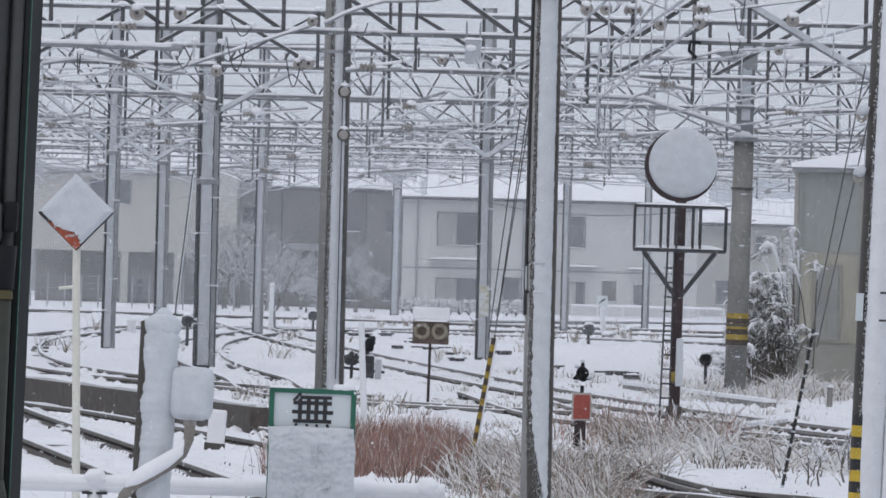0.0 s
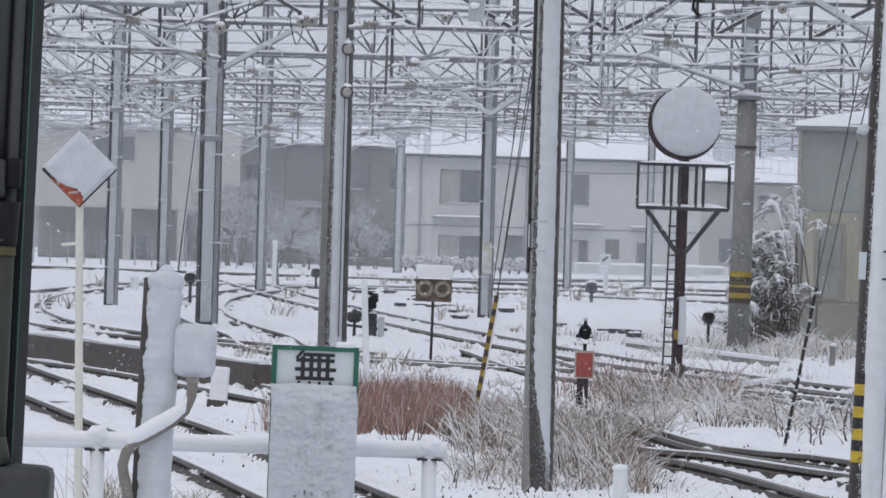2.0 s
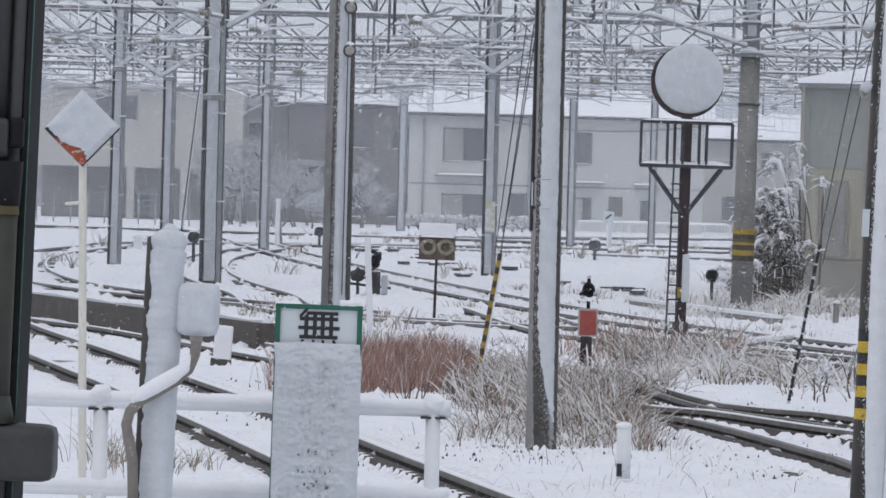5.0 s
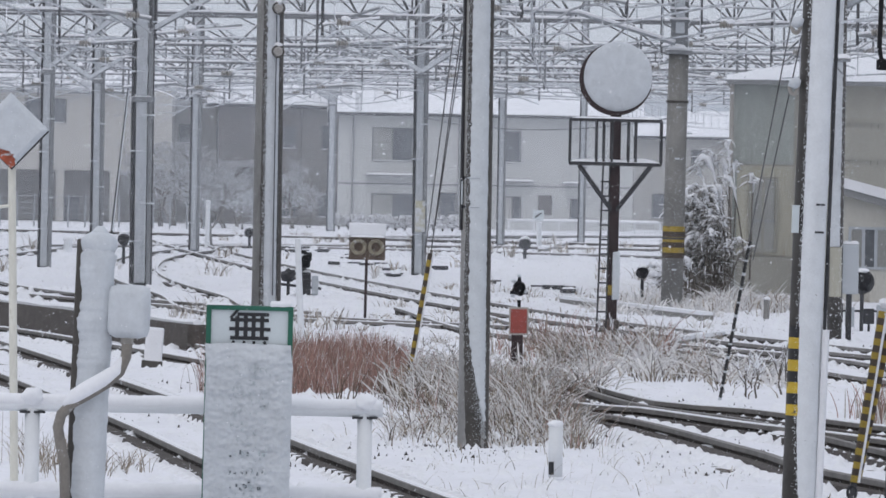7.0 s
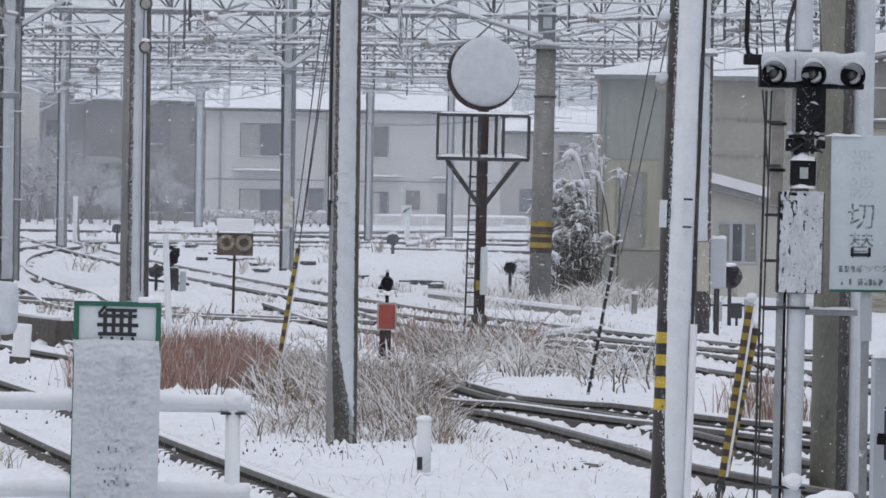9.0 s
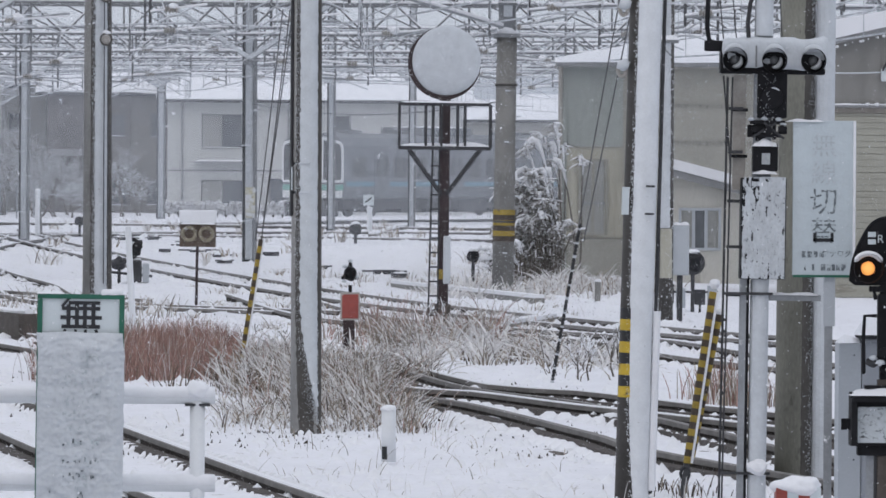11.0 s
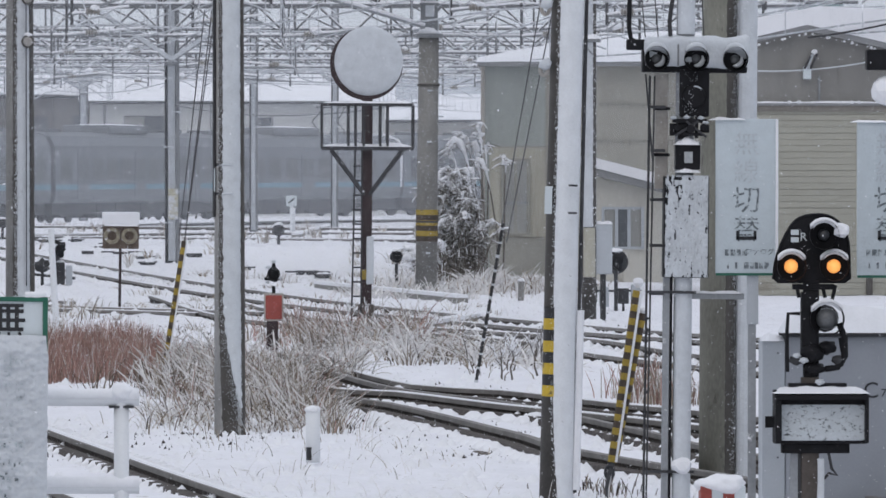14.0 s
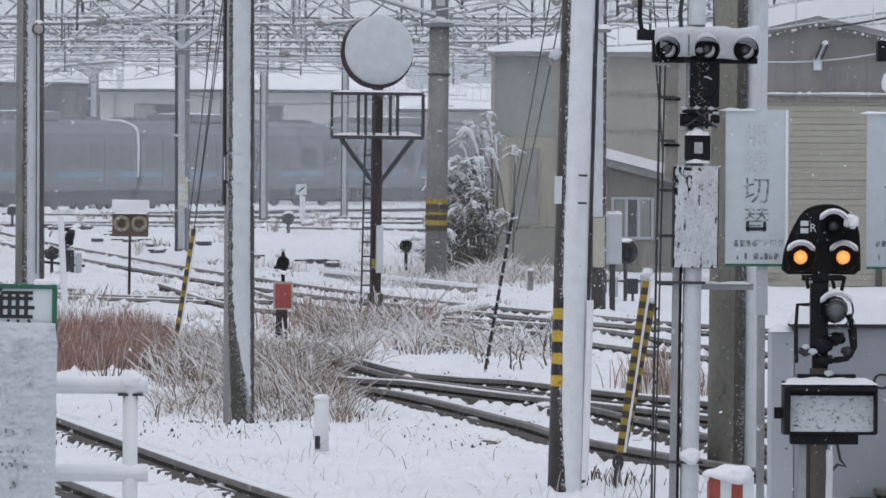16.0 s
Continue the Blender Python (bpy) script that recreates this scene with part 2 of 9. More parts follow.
train_steel = mat("stainless_body", (0.165, 0.175, 0.19), 0.5, 0.5, vary=0.12, scale=1, fine=20, bump=0.03, stretch=(1, 0.2, 1))
train_roof = mat("train_roof", (0.15, 0.16, 0.17), 0.8, vary=0.2, scale=1.5, bump=0.1, dirt=WHITE, dirt_amount=-0.05, dirt_scale=1.5)
train_white = mat("train_mask_white", (0.66, 0.67, 0.68), 0.4, vary=0.04, scale=3, bump=0.02)
train_dark = mat("train_dark", (0.03, 0.032, 0.036), 0.5, vary=0.3, scale=3, bump=0.05)
train_glass = glass("train_glass", (0.03, 0.032, 0.036), 0.3)
black_worn = mat("worn_brown_black_paint", (0.065, 0.05, 0.04), 0.7, vary=0.4, scale=10, bump=0.1, dirt=WHITE, dirt_amount=-0.12, dirt_scale=24)
stripe_blue = mat("stripe_blue", (0.125, 0.24, 0.295), 0.5, vary=0.08, scale=3, bump=0.0)
stripe_green = mat("stripe_green", (0.16, 0.36, 0.30), 0.5, vary=0.08, scale=3, bump=0.0)
under_dark = mat("underframe", (0.05, 0.05, 0.053), 0.8, vary=0.4, scale=3, bump=0.2, dirt=WHITE, dirt_amount=-0.1, dirt_scale=3)
grass_red = mat("red_brown_grass", (0.31, 0.19, 0.162), 0.9, vary=0.45, scale=3, bump=0.0, island=True)
grass_dark = mat("dark_grass", (0.085, 0.066, 0.052), 0.9, vary=0.4, scale=3, bump=0.0, island=True)
grass_dry = mat("dry_grass", (0.26, 0.222, 0.178), 0.9, vary=0.45, scale=3, bump=0.0, island=True)
grass_snow = mat("snowy_grass", (0.68, 0.67, 0.66), 0.85, vary=0.2, scale=3, bump=0.0)
twig_mat = mat("twig_bark", (0.115, 0.10, 0.085), 0.9, vary=0.3, scale=8, bump=0.2)
leaf_mat = mat("dark_evergreen", (0.27, 0.262, 0.245), 0.8, vary=0.4, scale=6, bump=0.1, island=True)
hill_mat = mat("far_hill", (0.42, 0.45, 0.48), 0.95, vary=0.15, scale=0.02, fine=0.2, bump=0.0)
near_dark = mat("dark_green_black_paint", (0.022, 0.024, 0.024), 0.9, vary=0.3, scale=3, bump=0.05, spec=0.1)
yellow_dirty = mat("dirty_yellow_paint", (0.34, 0.245, 0.045), 0.7, vary=0.3, scale=12, bump=0.2, dirt=(0.10, 0.085, 0.06), dirt_amount=0.1, dirt_scale=14)
ring_mat = mat("dull_ring_paint", (0.24, 0.215, 0.16), 0.8, vary=0.4, scale=14, bump=0.3, dirt=(0.55, 0.56, 0.56), dirt_amount=0.10, dirt_scale=12)
rusty_board = mat("rusty_board", (0.115, 0.088, 0.07), 0.9, vary=0.45, scale=9, fine=60, bump=0.4, dirt=(0.55, 0.56, 0.56), dirt_amount=0.0, dirt_scale=13)
near_yellow = mat("dull_ochre_paint", (0.075, 0.062, 0.025), 0.7, vary=0.3, scale=12, bump=0.1)
near_olive = mat("dull_olive_paint", (0.036, 0.039, 0.029), 0.6, vary=0.25, scale=9, bump=0.1)
near_grey = mat("grey_rubber", (0.04, 0.042, 0.042), 0.6, vary=0.3, scale=4, bump=0.05)
amber = glow("amber_lamp_lit", (1.0, 0.42, 0.11), 0.95)
headlight = glow("headlight_lit", (1.0, 0.86, 0.62), 4.0)
lens_dark = glass("dark_lens", (0.03, 0.032, 0.035), 0.1)
lens_clear = glass("clear_lens", (0.35, 0.37, 0.38), 0.15)


# ---- building helpers ----
def bm_new():
    return bmesh.new()


def part(name, bm, material, parent=None, label="", m=None, smooth=False):
    """Links a bmesh as one mesh object, under a thing or a part if one is given."""
    me = bpy.data.meshes.new(name)
    bm.normal_update()
    bm.to_mesh(me)
    bm.free()
    me.materials.append(material)
    if smooth:
        me.polygons.foreach_set("use_smooth", [True] * len(me.polygons))
    ob = new(name, me)
    if parent is not None:
        ob.parent = parent
    if m is not None:
        ob.matrix_basis = m
    if label:
        ob["label"] = label
    return ob


def share(name, me, parent, m):
    ob = new(name, me)
    ob.parent = parent
    ob.matrix_basis = m
    return ob


def raw(name, verts, faces, material, parent=None, label="", smooth=False):
    me = bpy.data.meshes.new(name)
    me.from_pydata(verts, [], faces)
    me.materials.append(material)
    if smooth:
        me.polygons.foreach_set("use_smooth", [True] * len(me.polygons))
    me.update()
    ob = new(name, me)
    if parent is not None:
        ob.parent = parent
    if label:
        ob["label"] = label
    return ob


def thing(name, label, category, m=None, group="", kind=""):
    ob = new(name)
    ob.empty_display_size = 0.2
    if m is not None:
        ob.matrix_basis = m
    return tagged(ob, label, category, group, kind)


def box(bm, x0, x1, y0, y1, z0, z1, bev=0.0):
    c = bmesh.ops.create_cube(bm, size=1)
    for v in c["verts"]:
        v.co = Vector((x0 + (v.co.x + 0.5) * (x1 - x0), y0 + (v.co.y + 0.5) * (y1 - y0), z0 + (v.co.z + 0.5) * (z1 - z0)))
    if bev:
        es = {e for v in c["verts"] for e in v.link_edges}
        bmesh.ops.bevel(bm, geom=list(es), offset=bev, segments=2, affect="EDGES", profile=0.6)
    return bm


def lumpy(bm, x0, x1, y0, y1, z0, z1, amp, seed=0.0, cuts=7, bev=0.03):
    """A box with worn-down edges and an uneven skin, for snow that has settled on things."""
    box(bm, x0, x1, y0, y1, z0, z1, bev)
    bmesh.ops.subdivide_edges(bm, edges=[e for e in bm.edges if e.calc_length() > 0.03], cuts=cuts, use_grid_fill=True)
    for v in bm.verts:
        k = noise.noise(v.co * 9 + Vector((seed, 0, 0))) + 0.5 * noise.noise(v.co * 24 + Vector((seed, 3, 0)))
        v.co += Vector((0.5 * k, -0.6 * k, k)) * amp
    return bm


def rod(bm, p, q, r0, r1=None, seg=8, caps=True):
    p, q = Vector(p), Vector(q)
    d = q - p
    r1 = r0 if r1 is None else r1
    rot = d.to_track_quat("Z", "Y").to_matrix().to_4x4()
    bmesh.ops.create_cone(bm, cap_ends=caps, segments=seg, radius1=r0, radius2=r1, depth=d.length,
                          matrix=Matrix.Translation((p + q) / 2) @ rot)
    return bm


def tube(bm, pts, r, seg=8):
    pts = [Vector(p) for p in pts]
    rings = []
    for i, p in enumerate(pts):
        d = (pts[min(i + 1, len(pts) - 1)] - pts[max(i - 1, 0)]).normalized()
        s = d.cross(Vector((0.03, 1, 0.02))).normalized()
        u = s.cross(d)
        rr = r[i] if isinstance(r, (list, tuple)) else r
        rings.append([bm.verts.new(p + rr * (math.cos(2 * math.pi * k / seg) * s + math.sin(2 * math.pi * k / seg) * u)) for k in range(seg)])
    for a, b in zip(rings, rings[1:]):
        for k in range(seg):
            bm.faces.new((a[k], a[(k + 1) % seg], b[(k + 1) % seg], b[k]))
    bm.faces.new(rings[0][::-1])
    bm.faces.new(rings[-1])
    return bm


def ball(bm, c, r, sub=2, squash=1.0, lump=0.0):
    g = bmesh.ops.create_icosphere(bm, subdivisions=sub, radius=1)
    for v in g["verts"]:
        k = 1 + lump * noise.noise(v.co * 1.7 + Vector(c))
        v.co = Vector(c) + Vector((v.co.x * r * k, v.co.y * r * k, v.co.z * r * k * squash))
    return bm


def bar(bm, p, q, w, h):
    """A flat-topped bar of w by h between two points."""
    p, q = Vector(p), Vector(q)
    d = (q - p).normalized()
    s = d.cross(Vector((0, 0, 1)))
    s = s.normalized() if s.length > 1e-4 else Vector((1, 0, 0))
    u = s.cross(d)
    a = [bm.verts.new(e + s * i * w / 2 + u * j * h / 2) for e in (p, q) for i, j in ((-1, -1), (1, -1), (1, 1), (-1, 1))]
    for f in ((0, 1, 2, 3), (7, 6, 5, 4), (0, 4, 5, 1), (1, 5, 6, 2), (2, 6, 7, 3), (3, 7, 4, 0)):
        bm.faces.new([a[k] for k in f])
    return bm


def flecks(bm, n, z0, z1, r0, r1, a, spread, size, seed=0, taper=0.0, zpow=1.0):
    """Small clots of snow (or bare spots) scattered about one line of a round pole."""
    rs = random.Random(seed)
    for _ in range(n):
        f = rs.random() ** zpow
        z = z0 + (z1 - z0) * f
        r = r0 + (r1 - r0) * f
        e = radians(a + taper * max(0.0, 1 - z / 1.3) ** 1.9 + rs.gauss(0, spread))
        s = size * rs.uniform(0.4, 1.3)
        c = Vector((r * math.sin(e), -r * math.cos(e), z))
        o = Vector((math.sin(e), -math.cos(e), 0))
        t = Vector((math.cos(e), math.sin(e), 0))
        k = [bm.verts.new(c + t * s * rs.uniform(0.5, 1.2) * i + Vector((0, 0, s * rs.uniform(0.5, 1.5) * j)) - o * 0.003) for i, j in ((-1, -0.4), (0.2, -1), (1, 0.3), (-0.3, 1))]
        top = bm.verts.new(c + o * (0.004 + s * 0.5))
        for i in range(4):
            bm.faces.new((k[i], k[(i + 1) % 4], top))
    return bm


def crust(bm, z0, z1, r0, r1, a0, a1, thick, step=0.03, rough=0.3, seed=0.0, cols=9, taper=0.0):
    """Wind-driven snow stuck to one side of a round pole, with ragged edges; angles in degrees from the side towards -y, to +x."""
    n = max(3, int((z1 - z0) / step))
    rows = []
    for i in range(n + 1):
        z = z0 + (z1 - z0) * i / n
        r = r0 + (r1 - r0) * i / n
        e0 = a0 + taper * max(0.0, 1 - z / 1.3) ** 1.9 + 9 * rough * noise.noise((seed, z * 1.7, 0.3)) + 22 * rough * noise.noise((seed, z * 19, 4.0)) + 14 * rough * noise.noise((seed, z * 53, 4.0))
        e1 = a1 + 9 * rough * noise.noise((seed + 7, z * 1.9, 2.3)) + 22 * rough * noise.noise((seed + 7, z * 17, 9.0)) + 14 * rough * noise.noise((seed, z * 47, 9.0))
        row = []
        for k in range(cols + 1):
            f = k / cols
            a = radians(e0 + (e1 - e0) * f)
            t = thick * min(1.0, 3.2 * min(f, 1 - f) + 0.02) * (0.85 + 0.22 * noise.noise((seed + f * 3, z * 3.5, 1.0)) + 0.12 * noise.noise((seed + f * 9, z * 21, 1.0)))
            rr = r * (1.0 if 0 < k < cols else 0.97) + t
            row.append(bm.verts.new((rr * math.sin(a), -rr * math.cos(a), z)))
        rows.append(row)
    for a, b in zip(rows, rows[1:]):
        for k in range(cols):
            bm.faces.new((a[k], a[k + 1], b[k + 1], b[k]))
    return bm


def snow_cap(bm, x0, x1, y0, y1, z, h, seed=0.0, nx=None, ny=3):
    """A rounded lumpy layer of snow on a flat top."""
    nx = nx or max(4, int((x1 - x0) / max(0.02, (x1 - x0) / 14)))
    ny = max(3, ny)
    g = []
    for j in range(ny + 1):
        row = []
        for i in range(nx + 1):
            fx, fy = i / nx, j / ny
            e = min(1.0, 6 * min(fx, 1 - fx) * nx / 14, 5 * min(fy, 1 - fy))
            k = math.sqrt(max(0, e)) * (0.8 + 0.45 * noise.noise((x0 * 3 + seed + fx * 5, fy * 2, z)))
            row.append(bm.verts.new((x0 + (x1 - x0) * fx, y0 + (y1 - y0) * fy, z + h * k)))
        g.append(row)
    for a, b in zip(g, g[1:]):
        for i in range(nx):
            bm.faces.new((a[i], a[i + 1], b[i + 1], b[i]))
    return bm


def prism(bm, outline, y0, y1):
    """An outline in x, z pulled out along y."""
    a = [bm.verts.new((x, y0, z)) for x, z in outline]
    b = [bm.verts.new((x, y1, z)) for x, z in outline]
    n = len(a)
    bm.faces.new(a)
    bm.faces.new(b[::-1])
    for i in range(n):
        bm.faces.new((a[i], b[i], b[(i + 1) % n], a[(i + 1) % n]))
    bmesh.ops.recalc_face_normals(bm, faces=bm.faces)
    return bm


def disc_outline(r, n=32, cx=0.0, cz=0.0):
    return [(cx + r * math.cos(2 * math.pi * k / n), cz + r * math.sin(2 * math.pi * k / n)) for k in range(n)]


# ---- ground: one sheet of snow to the horizon ----
def axis(lo, hi, step, far, grow=1.35):
    a = list(np.arange(lo, hi + 1e-6, step))
    d, left, right = step, [lo], [hi]
    while right[-1] < far:
        d *= grow
        right.append(right[-1] + d)
        left.append(left[-1] - d)
    return np.array(left[:0:-1] + a + right[1:])


TABLES = {}


def value_noise(x, y, seed):
    if seed not in TABLES:
        TABLES[seed] = np.random.RandomState(seed).rand(256, 256)
    t = TABLES[seed]
    xi, yi = np.floor(x).astype(int), np.floor(y).astype(int)
    fx, fy = x - xi, y - yi
    fx, fy = fx * fx * (3 - 2 * fx), fy * fy * (3 - 2 * fy)
    g = lambda a, b: t[a % 256, b % 256]
    return (g(xi, yi) * (1 - fx) + g(xi + 1, yi) * fx) * (1 - fy) + (g(xi, yi + 1) * (1 - fx) + g(xi + 1, yi + 1) * fx) * fy - 0.5


def ground_height(x, y):
    """Gentle humps of snow, never above the rails' feet by much."""
    return 0.05 * value_noise(x * 0.35, y * 0.22, 1) + 0.045 * value_noise(x * 1.3, y * 0.8, 2) + 0.03 * value_noise(x * 4.0, y * 2.2, 3) - 0.01 - 0.38 * (lambda f: f * f * (3 - 2 * f))(np.clip((y - 246) / 28, 0, 1))


gx = axis(-34, 30, 0.27, 3500)
near, ystep = [9.0], 0.0
while near[-1] < 420:
    near.append(near[-1] * 1.0055 + 0.02)
gy = np.array([-3000, -900, -250, -60, -10, 2.0] + near + [460, 520, 620, 800, 1100, 1600, 2500, 4000])
GX, GY = np.meshgrid(gx, gy)
fade = np.clip((500 - np.abs(GY)) / 100, 0, 1) * np.clip((60 - np.abs(GX)) / 20, 0, 1) * (GY > 5)
GZ = ground_height(GX, GY) * fade - 0.38 * (1 - fade) * (GY > 250)
nxg, nyg = len(gx), len(gy)
idx = np.arange(nxg * nyg).reshape(nyg, nxg)
quads = np.stack([idx[:-1, :-1], idx[:-1, 1:], idx[1:, 1:], idx[1:, :-1]], -1).reshape(-1, 4)
ground = raw("ground", np.stack([GX, GY, GZ], -1).reshape(-1, 3).tolist(), quads.tolist(), snow_ground, smooth=True)
tagged(ground, "snow-covered ground of the railway yard", "ground", kind="structure")


def train_line(s):
    """A point of the far line s metres behind the place where the nose is at 12.1 s, and the line's angle: straight, with a bend behind."""
    th, bend, r = radians(19.0), min(max(s - 11.0, 0.0), 39.0), 85.0
    e = th + bend / r
    rest = s - bend
    straight_ahead, straight_behind = min(rest, 11.0), max(rest - 11.0, 0.0)
    x = -3.67 + math.sin(th) * straight_ahead + r * (math.cos(th) - math.cos(e)) + math.sin(e) * straight_behind
    y = 287 + math.cos(th) * straight_ahead + r * (math.sin(e) - math.sin(th)) + math.cos(e) * straight_behind
    return x, y, -math.degrees(e)


# ---- tracks ----
def spline(pts, step=0.8):
    p = [Vector((*q, 0)) for q in pts]
    p = [p[0] * 2 - p[1]] + p + [p[-1] * 2 - p[-2]]
    out = []
    for i in range(1, len(p) - 2):
        n = max(2, int((p[i + 1] - p[i]).length / step))
        for k in range(n):
            t = k / n
            a, b, c, d = p[i - 1], p[i], p[i + 1], p[i + 2]
            out.append(0.5 * (2 * b + (c - a) * t + (2 * a - 5 * b + 4 * c - d) * t * t + (3 * b - a - 3 * c + d) * t ** 3))
    out.append(p[-2])
    return out


RAIL = [(-0.064, 0.03), (-0.064, 0.045), (-0.012, 0.065), (-0.012, 0.136), (-0.033, 0.142), (-0.033, 0.176), (0.033, 0.176), (0.033, 0.142), (0.012, 0.136), (0.012, 0.065), (0.064, 0.045), (0.064, 0.03)]
HEAD = [(-0.0345, 0.141), (-0.0345, 0.179), (-0.028, 0.184), (0.028, 0.184), (0.0345, 0.179), (0.0345, 0.141)]
SNOWED = [(-0.030, 0.1845), (-0.02, 0.196), (0.02, 0.196), (0.030, 0.1845)]


def sweep(path, off, profile, drop=0.05):
    verts, faces, m = [], [], len(profile)
    for i, p in enumerate(path):
        d = (path[min(i + 1, len(path) - 1)] - path[max(i - 1, 0)]).normalized()
        s = Vector((d.y, -d.x, 0))
        for a, z in profile:
            verts.append((p + s * (off + a) + Vector((0, 0, z - drop)))[:])
    for i in range(len(path) - 1):
        for k in range(m):
            faces.append((i * m + k, i * m + (k + 1) % m, (i + 1) * m + (k + 1) % m, (i + 1) * m + k))
    faces.append(tuple(range(m))[::-1])
    faces.append(tuple(range((len(path) - 1) * m, len(path) * m)))
    return verts, faces


sl_bm = bm_new()
box(sl_bm, -1.0, 1.0, -0.11, 0.11, -0.09, 0.028, 0.015)
SLEEPER = bpy.data.meshes.new("sleeper")
sl_bm.to_mesh(SLEEPER)
sl_bm.free()
SLEEPER.materials.append(sleeper_mat)
sn_bm = bm_new()
for a_, b_ in ((-0.98, -0.62), (-0.54, -0.28), (0.28, 0.54), (0.62, 0.98)):
    snow_cap(sn_bm, a_, b_, -0.135, 0.135, -0.02, 0.13, a_, nx=6, ny=6)
SLEEPER_SNOW = bpy.data.meshes.new("sleeper_snow")
sn_bm.to_mesh(SLEEPER_SNOW)
sn_bm.free()
SLEEPER_SNOW.materials.append(snow)


def track(label, pts, sleepers=True, snowed=True, low=0.0, pitch=0.6, edge=0.052):
    path = spline(pts)
    tr = thing("railway_track", label, "railway track", group="tracks of the yard", kind="structure")
    for off in (-0.5335 - 0.033, 0.5335 + 0.033):
        drop = (0.082 if sleepers else 0.108) + low
        r = raw("rail", *sweep(path, off, RAIL, drop), rail_rust, tr)
        raw("rail_head", *sweep(path, off, HEAD, drop), rail_head_mat, r, "worn bright rail head")
        if snowed:
            raw("rail_snow", *sweep(path, off, SNOWED, drop), snow, r, "thin snow on the rail")
    # damp stone shoulders showing beside the rails
    for off, wd_ in ((-0.69, 0.065), (0.69, 0.065), (-0.44, 0.055), (0.44, 0.055)):
        raw("ballast_edge", *sweep(path, off, [(-wd_ - 0.05, -0.05), (-wd_, edge), (wd_, edge), (wd_ + 0.05, -0.05)], 0.05 + low), ballast, tr, "wet ballast beside the rail")
    # mounds of drifted snow that bury short lengths of the rails
    rs = random.Random(int(abs(pts[0][0] * 31 + pts[0][1] * 7)))
    dv, df = [], []
    for k in range(int(len(path) * (0.28 if sleepers else 0.12))):
        i = rs.randrange(2, len(path) - 3)
        p, d = path[i], (path[i + 1] - path[i]).normalized()
        s = Vector((d.y, -d.x, 0))
        off = rs.choice((-0.5665, 0.5665)) + rs.uniform(-0.08, 0.08)
        L, W, H = rs.uniform(0.12, 1.0), rs.uniform(0.06, 0.14), rs.uniform(0.07, 0.165)
        o = len(dv)
        for a in range(7):
            for b in range(5):
                e, w = a / 3 - 1, b / 2 - 1
                hh = H * (max(0, 1 - e * e) * max(0, 1 - w * w)) ** 0.6 * rs.uniform(0.85, 1.1)
                dv.append((p + d * L * e + s * (off + W * w) + Vector((0, 0, hh - 0.055 - low)))[:])
        df += [(o + a * 5 + b, o + a * 5 + b + 1, o + a * 5 + b + 6, o + a * 5 + b + 5) for a in range(6) for b in range(4)]
    if df:
        tagged(raw("drifted_snow", dv, df, snow, tr, "snow drifted over the rails", smooth=True), kind="stuff")
    if sleepers:
        run, count = 0.0, 0
        for a, b in zip(path, path[1:]):
            seg = (b - a).length
            ang = math.degrees(math.atan2(b.y - a.y, b.x - a.x)) - 90
            while run < seg and count < 300:
                p = a.lerp(b, run / seg)
                s = share("sleeper", SLEEPER, tr, pose(p.x, p.y, -0.062 + 0.008 * math.sin(count * 7.1), 0, 0, ang + 1.5 * math.sin(count * 3.3)))
                if count % 9 != 3:
                    share("sleeper_snow", SLEEPER_SNOW, s, pose(0, 0, 0.0))
                run += pitch
                count += 1
            run -= seg
    return tr


track("near track curving past the fence, rails dark in the snow", [(-11.5, 135), (-9.0, 115), (-6.95, 98), (-5.05, 84.5), (-2.45, 65.7), (-1.35, 57), (-0.1, 47.5), (1.7, 36), (4.2, 22)][::-1], low=0.012, pitch=0.43, edge=0.088)
track("siding beside the low brown wall, rails dark in the snow", [(-12, 138), (-7.11, 107.46), (-4.96, 98.24), (-3.24, 90.1), (-1.6, 82)], low=0.015, pitch=0.5, edge=0.088)
track("track through the middle of the yard under snow", [(-8.5, 225), (-5.6, 187), (-2.81, 156), (0.28, 126.48), (2.48, 110.22), (4.64, 99.26), (6.35, 92.49), (13, 70)], low=0.02)
track("track behind the dry grass, half buried in snow", [(-0.2, 120), (1.19, 102.73), (4.29, 91.69), (5.61, 81.68), (10, 62)], low=0.015)
track("turnout track in front of the dry grass", [(0.4, 84), (1.29, 72.01), (2.34, 66.86), (3.17, 59.78), (3.79, 54.54), (6.8, 40)], snowed=False, pitch=0.45, edge=0.086)
track("diverging turnout track in front of the dry grass", [(0.8, 80), (1.62, 72), (2.46, 70.13), (3.36, 66.38), (4.37, 62.88), (8.5, 47)], pitch=0.45, edge=0.086)
track("looping track with tight rails under snow", [(0.5, 108), (-3.17, 114.89), (-4.5, 129.98), (-5.85, 144.21), (-6.89, 160.46), (-7.45, 181.44), (-6.96, 199.83), (-5.63, 214.21), (8, 205), (22, 200)], sleepers=False, low=0.015)
track("outer looping track with tight rails under snow", [(-2.5, 116), (-6.02, 125.72), (-7.38, 130.56), (-9, 139.74), (-10.56, 155.4), (-11.56, 175.02), (-11.17, 194.36), (-9.6, 209.59), (3, 226), (22, 215)], sleepers=False, low=0.015)
track("far track crossing before the hedge under snow", [(-40, 262), (-14, 251), (4, 240), (30, 222)], sleepers=False)
track("far track of the passing train", [train_line(d_)[:2] for d_ in (-112, -60, -25, 0, 11, 18, 26, 34, 42, 50, 70, 120, 190)], sleepers=False, low=0.37)

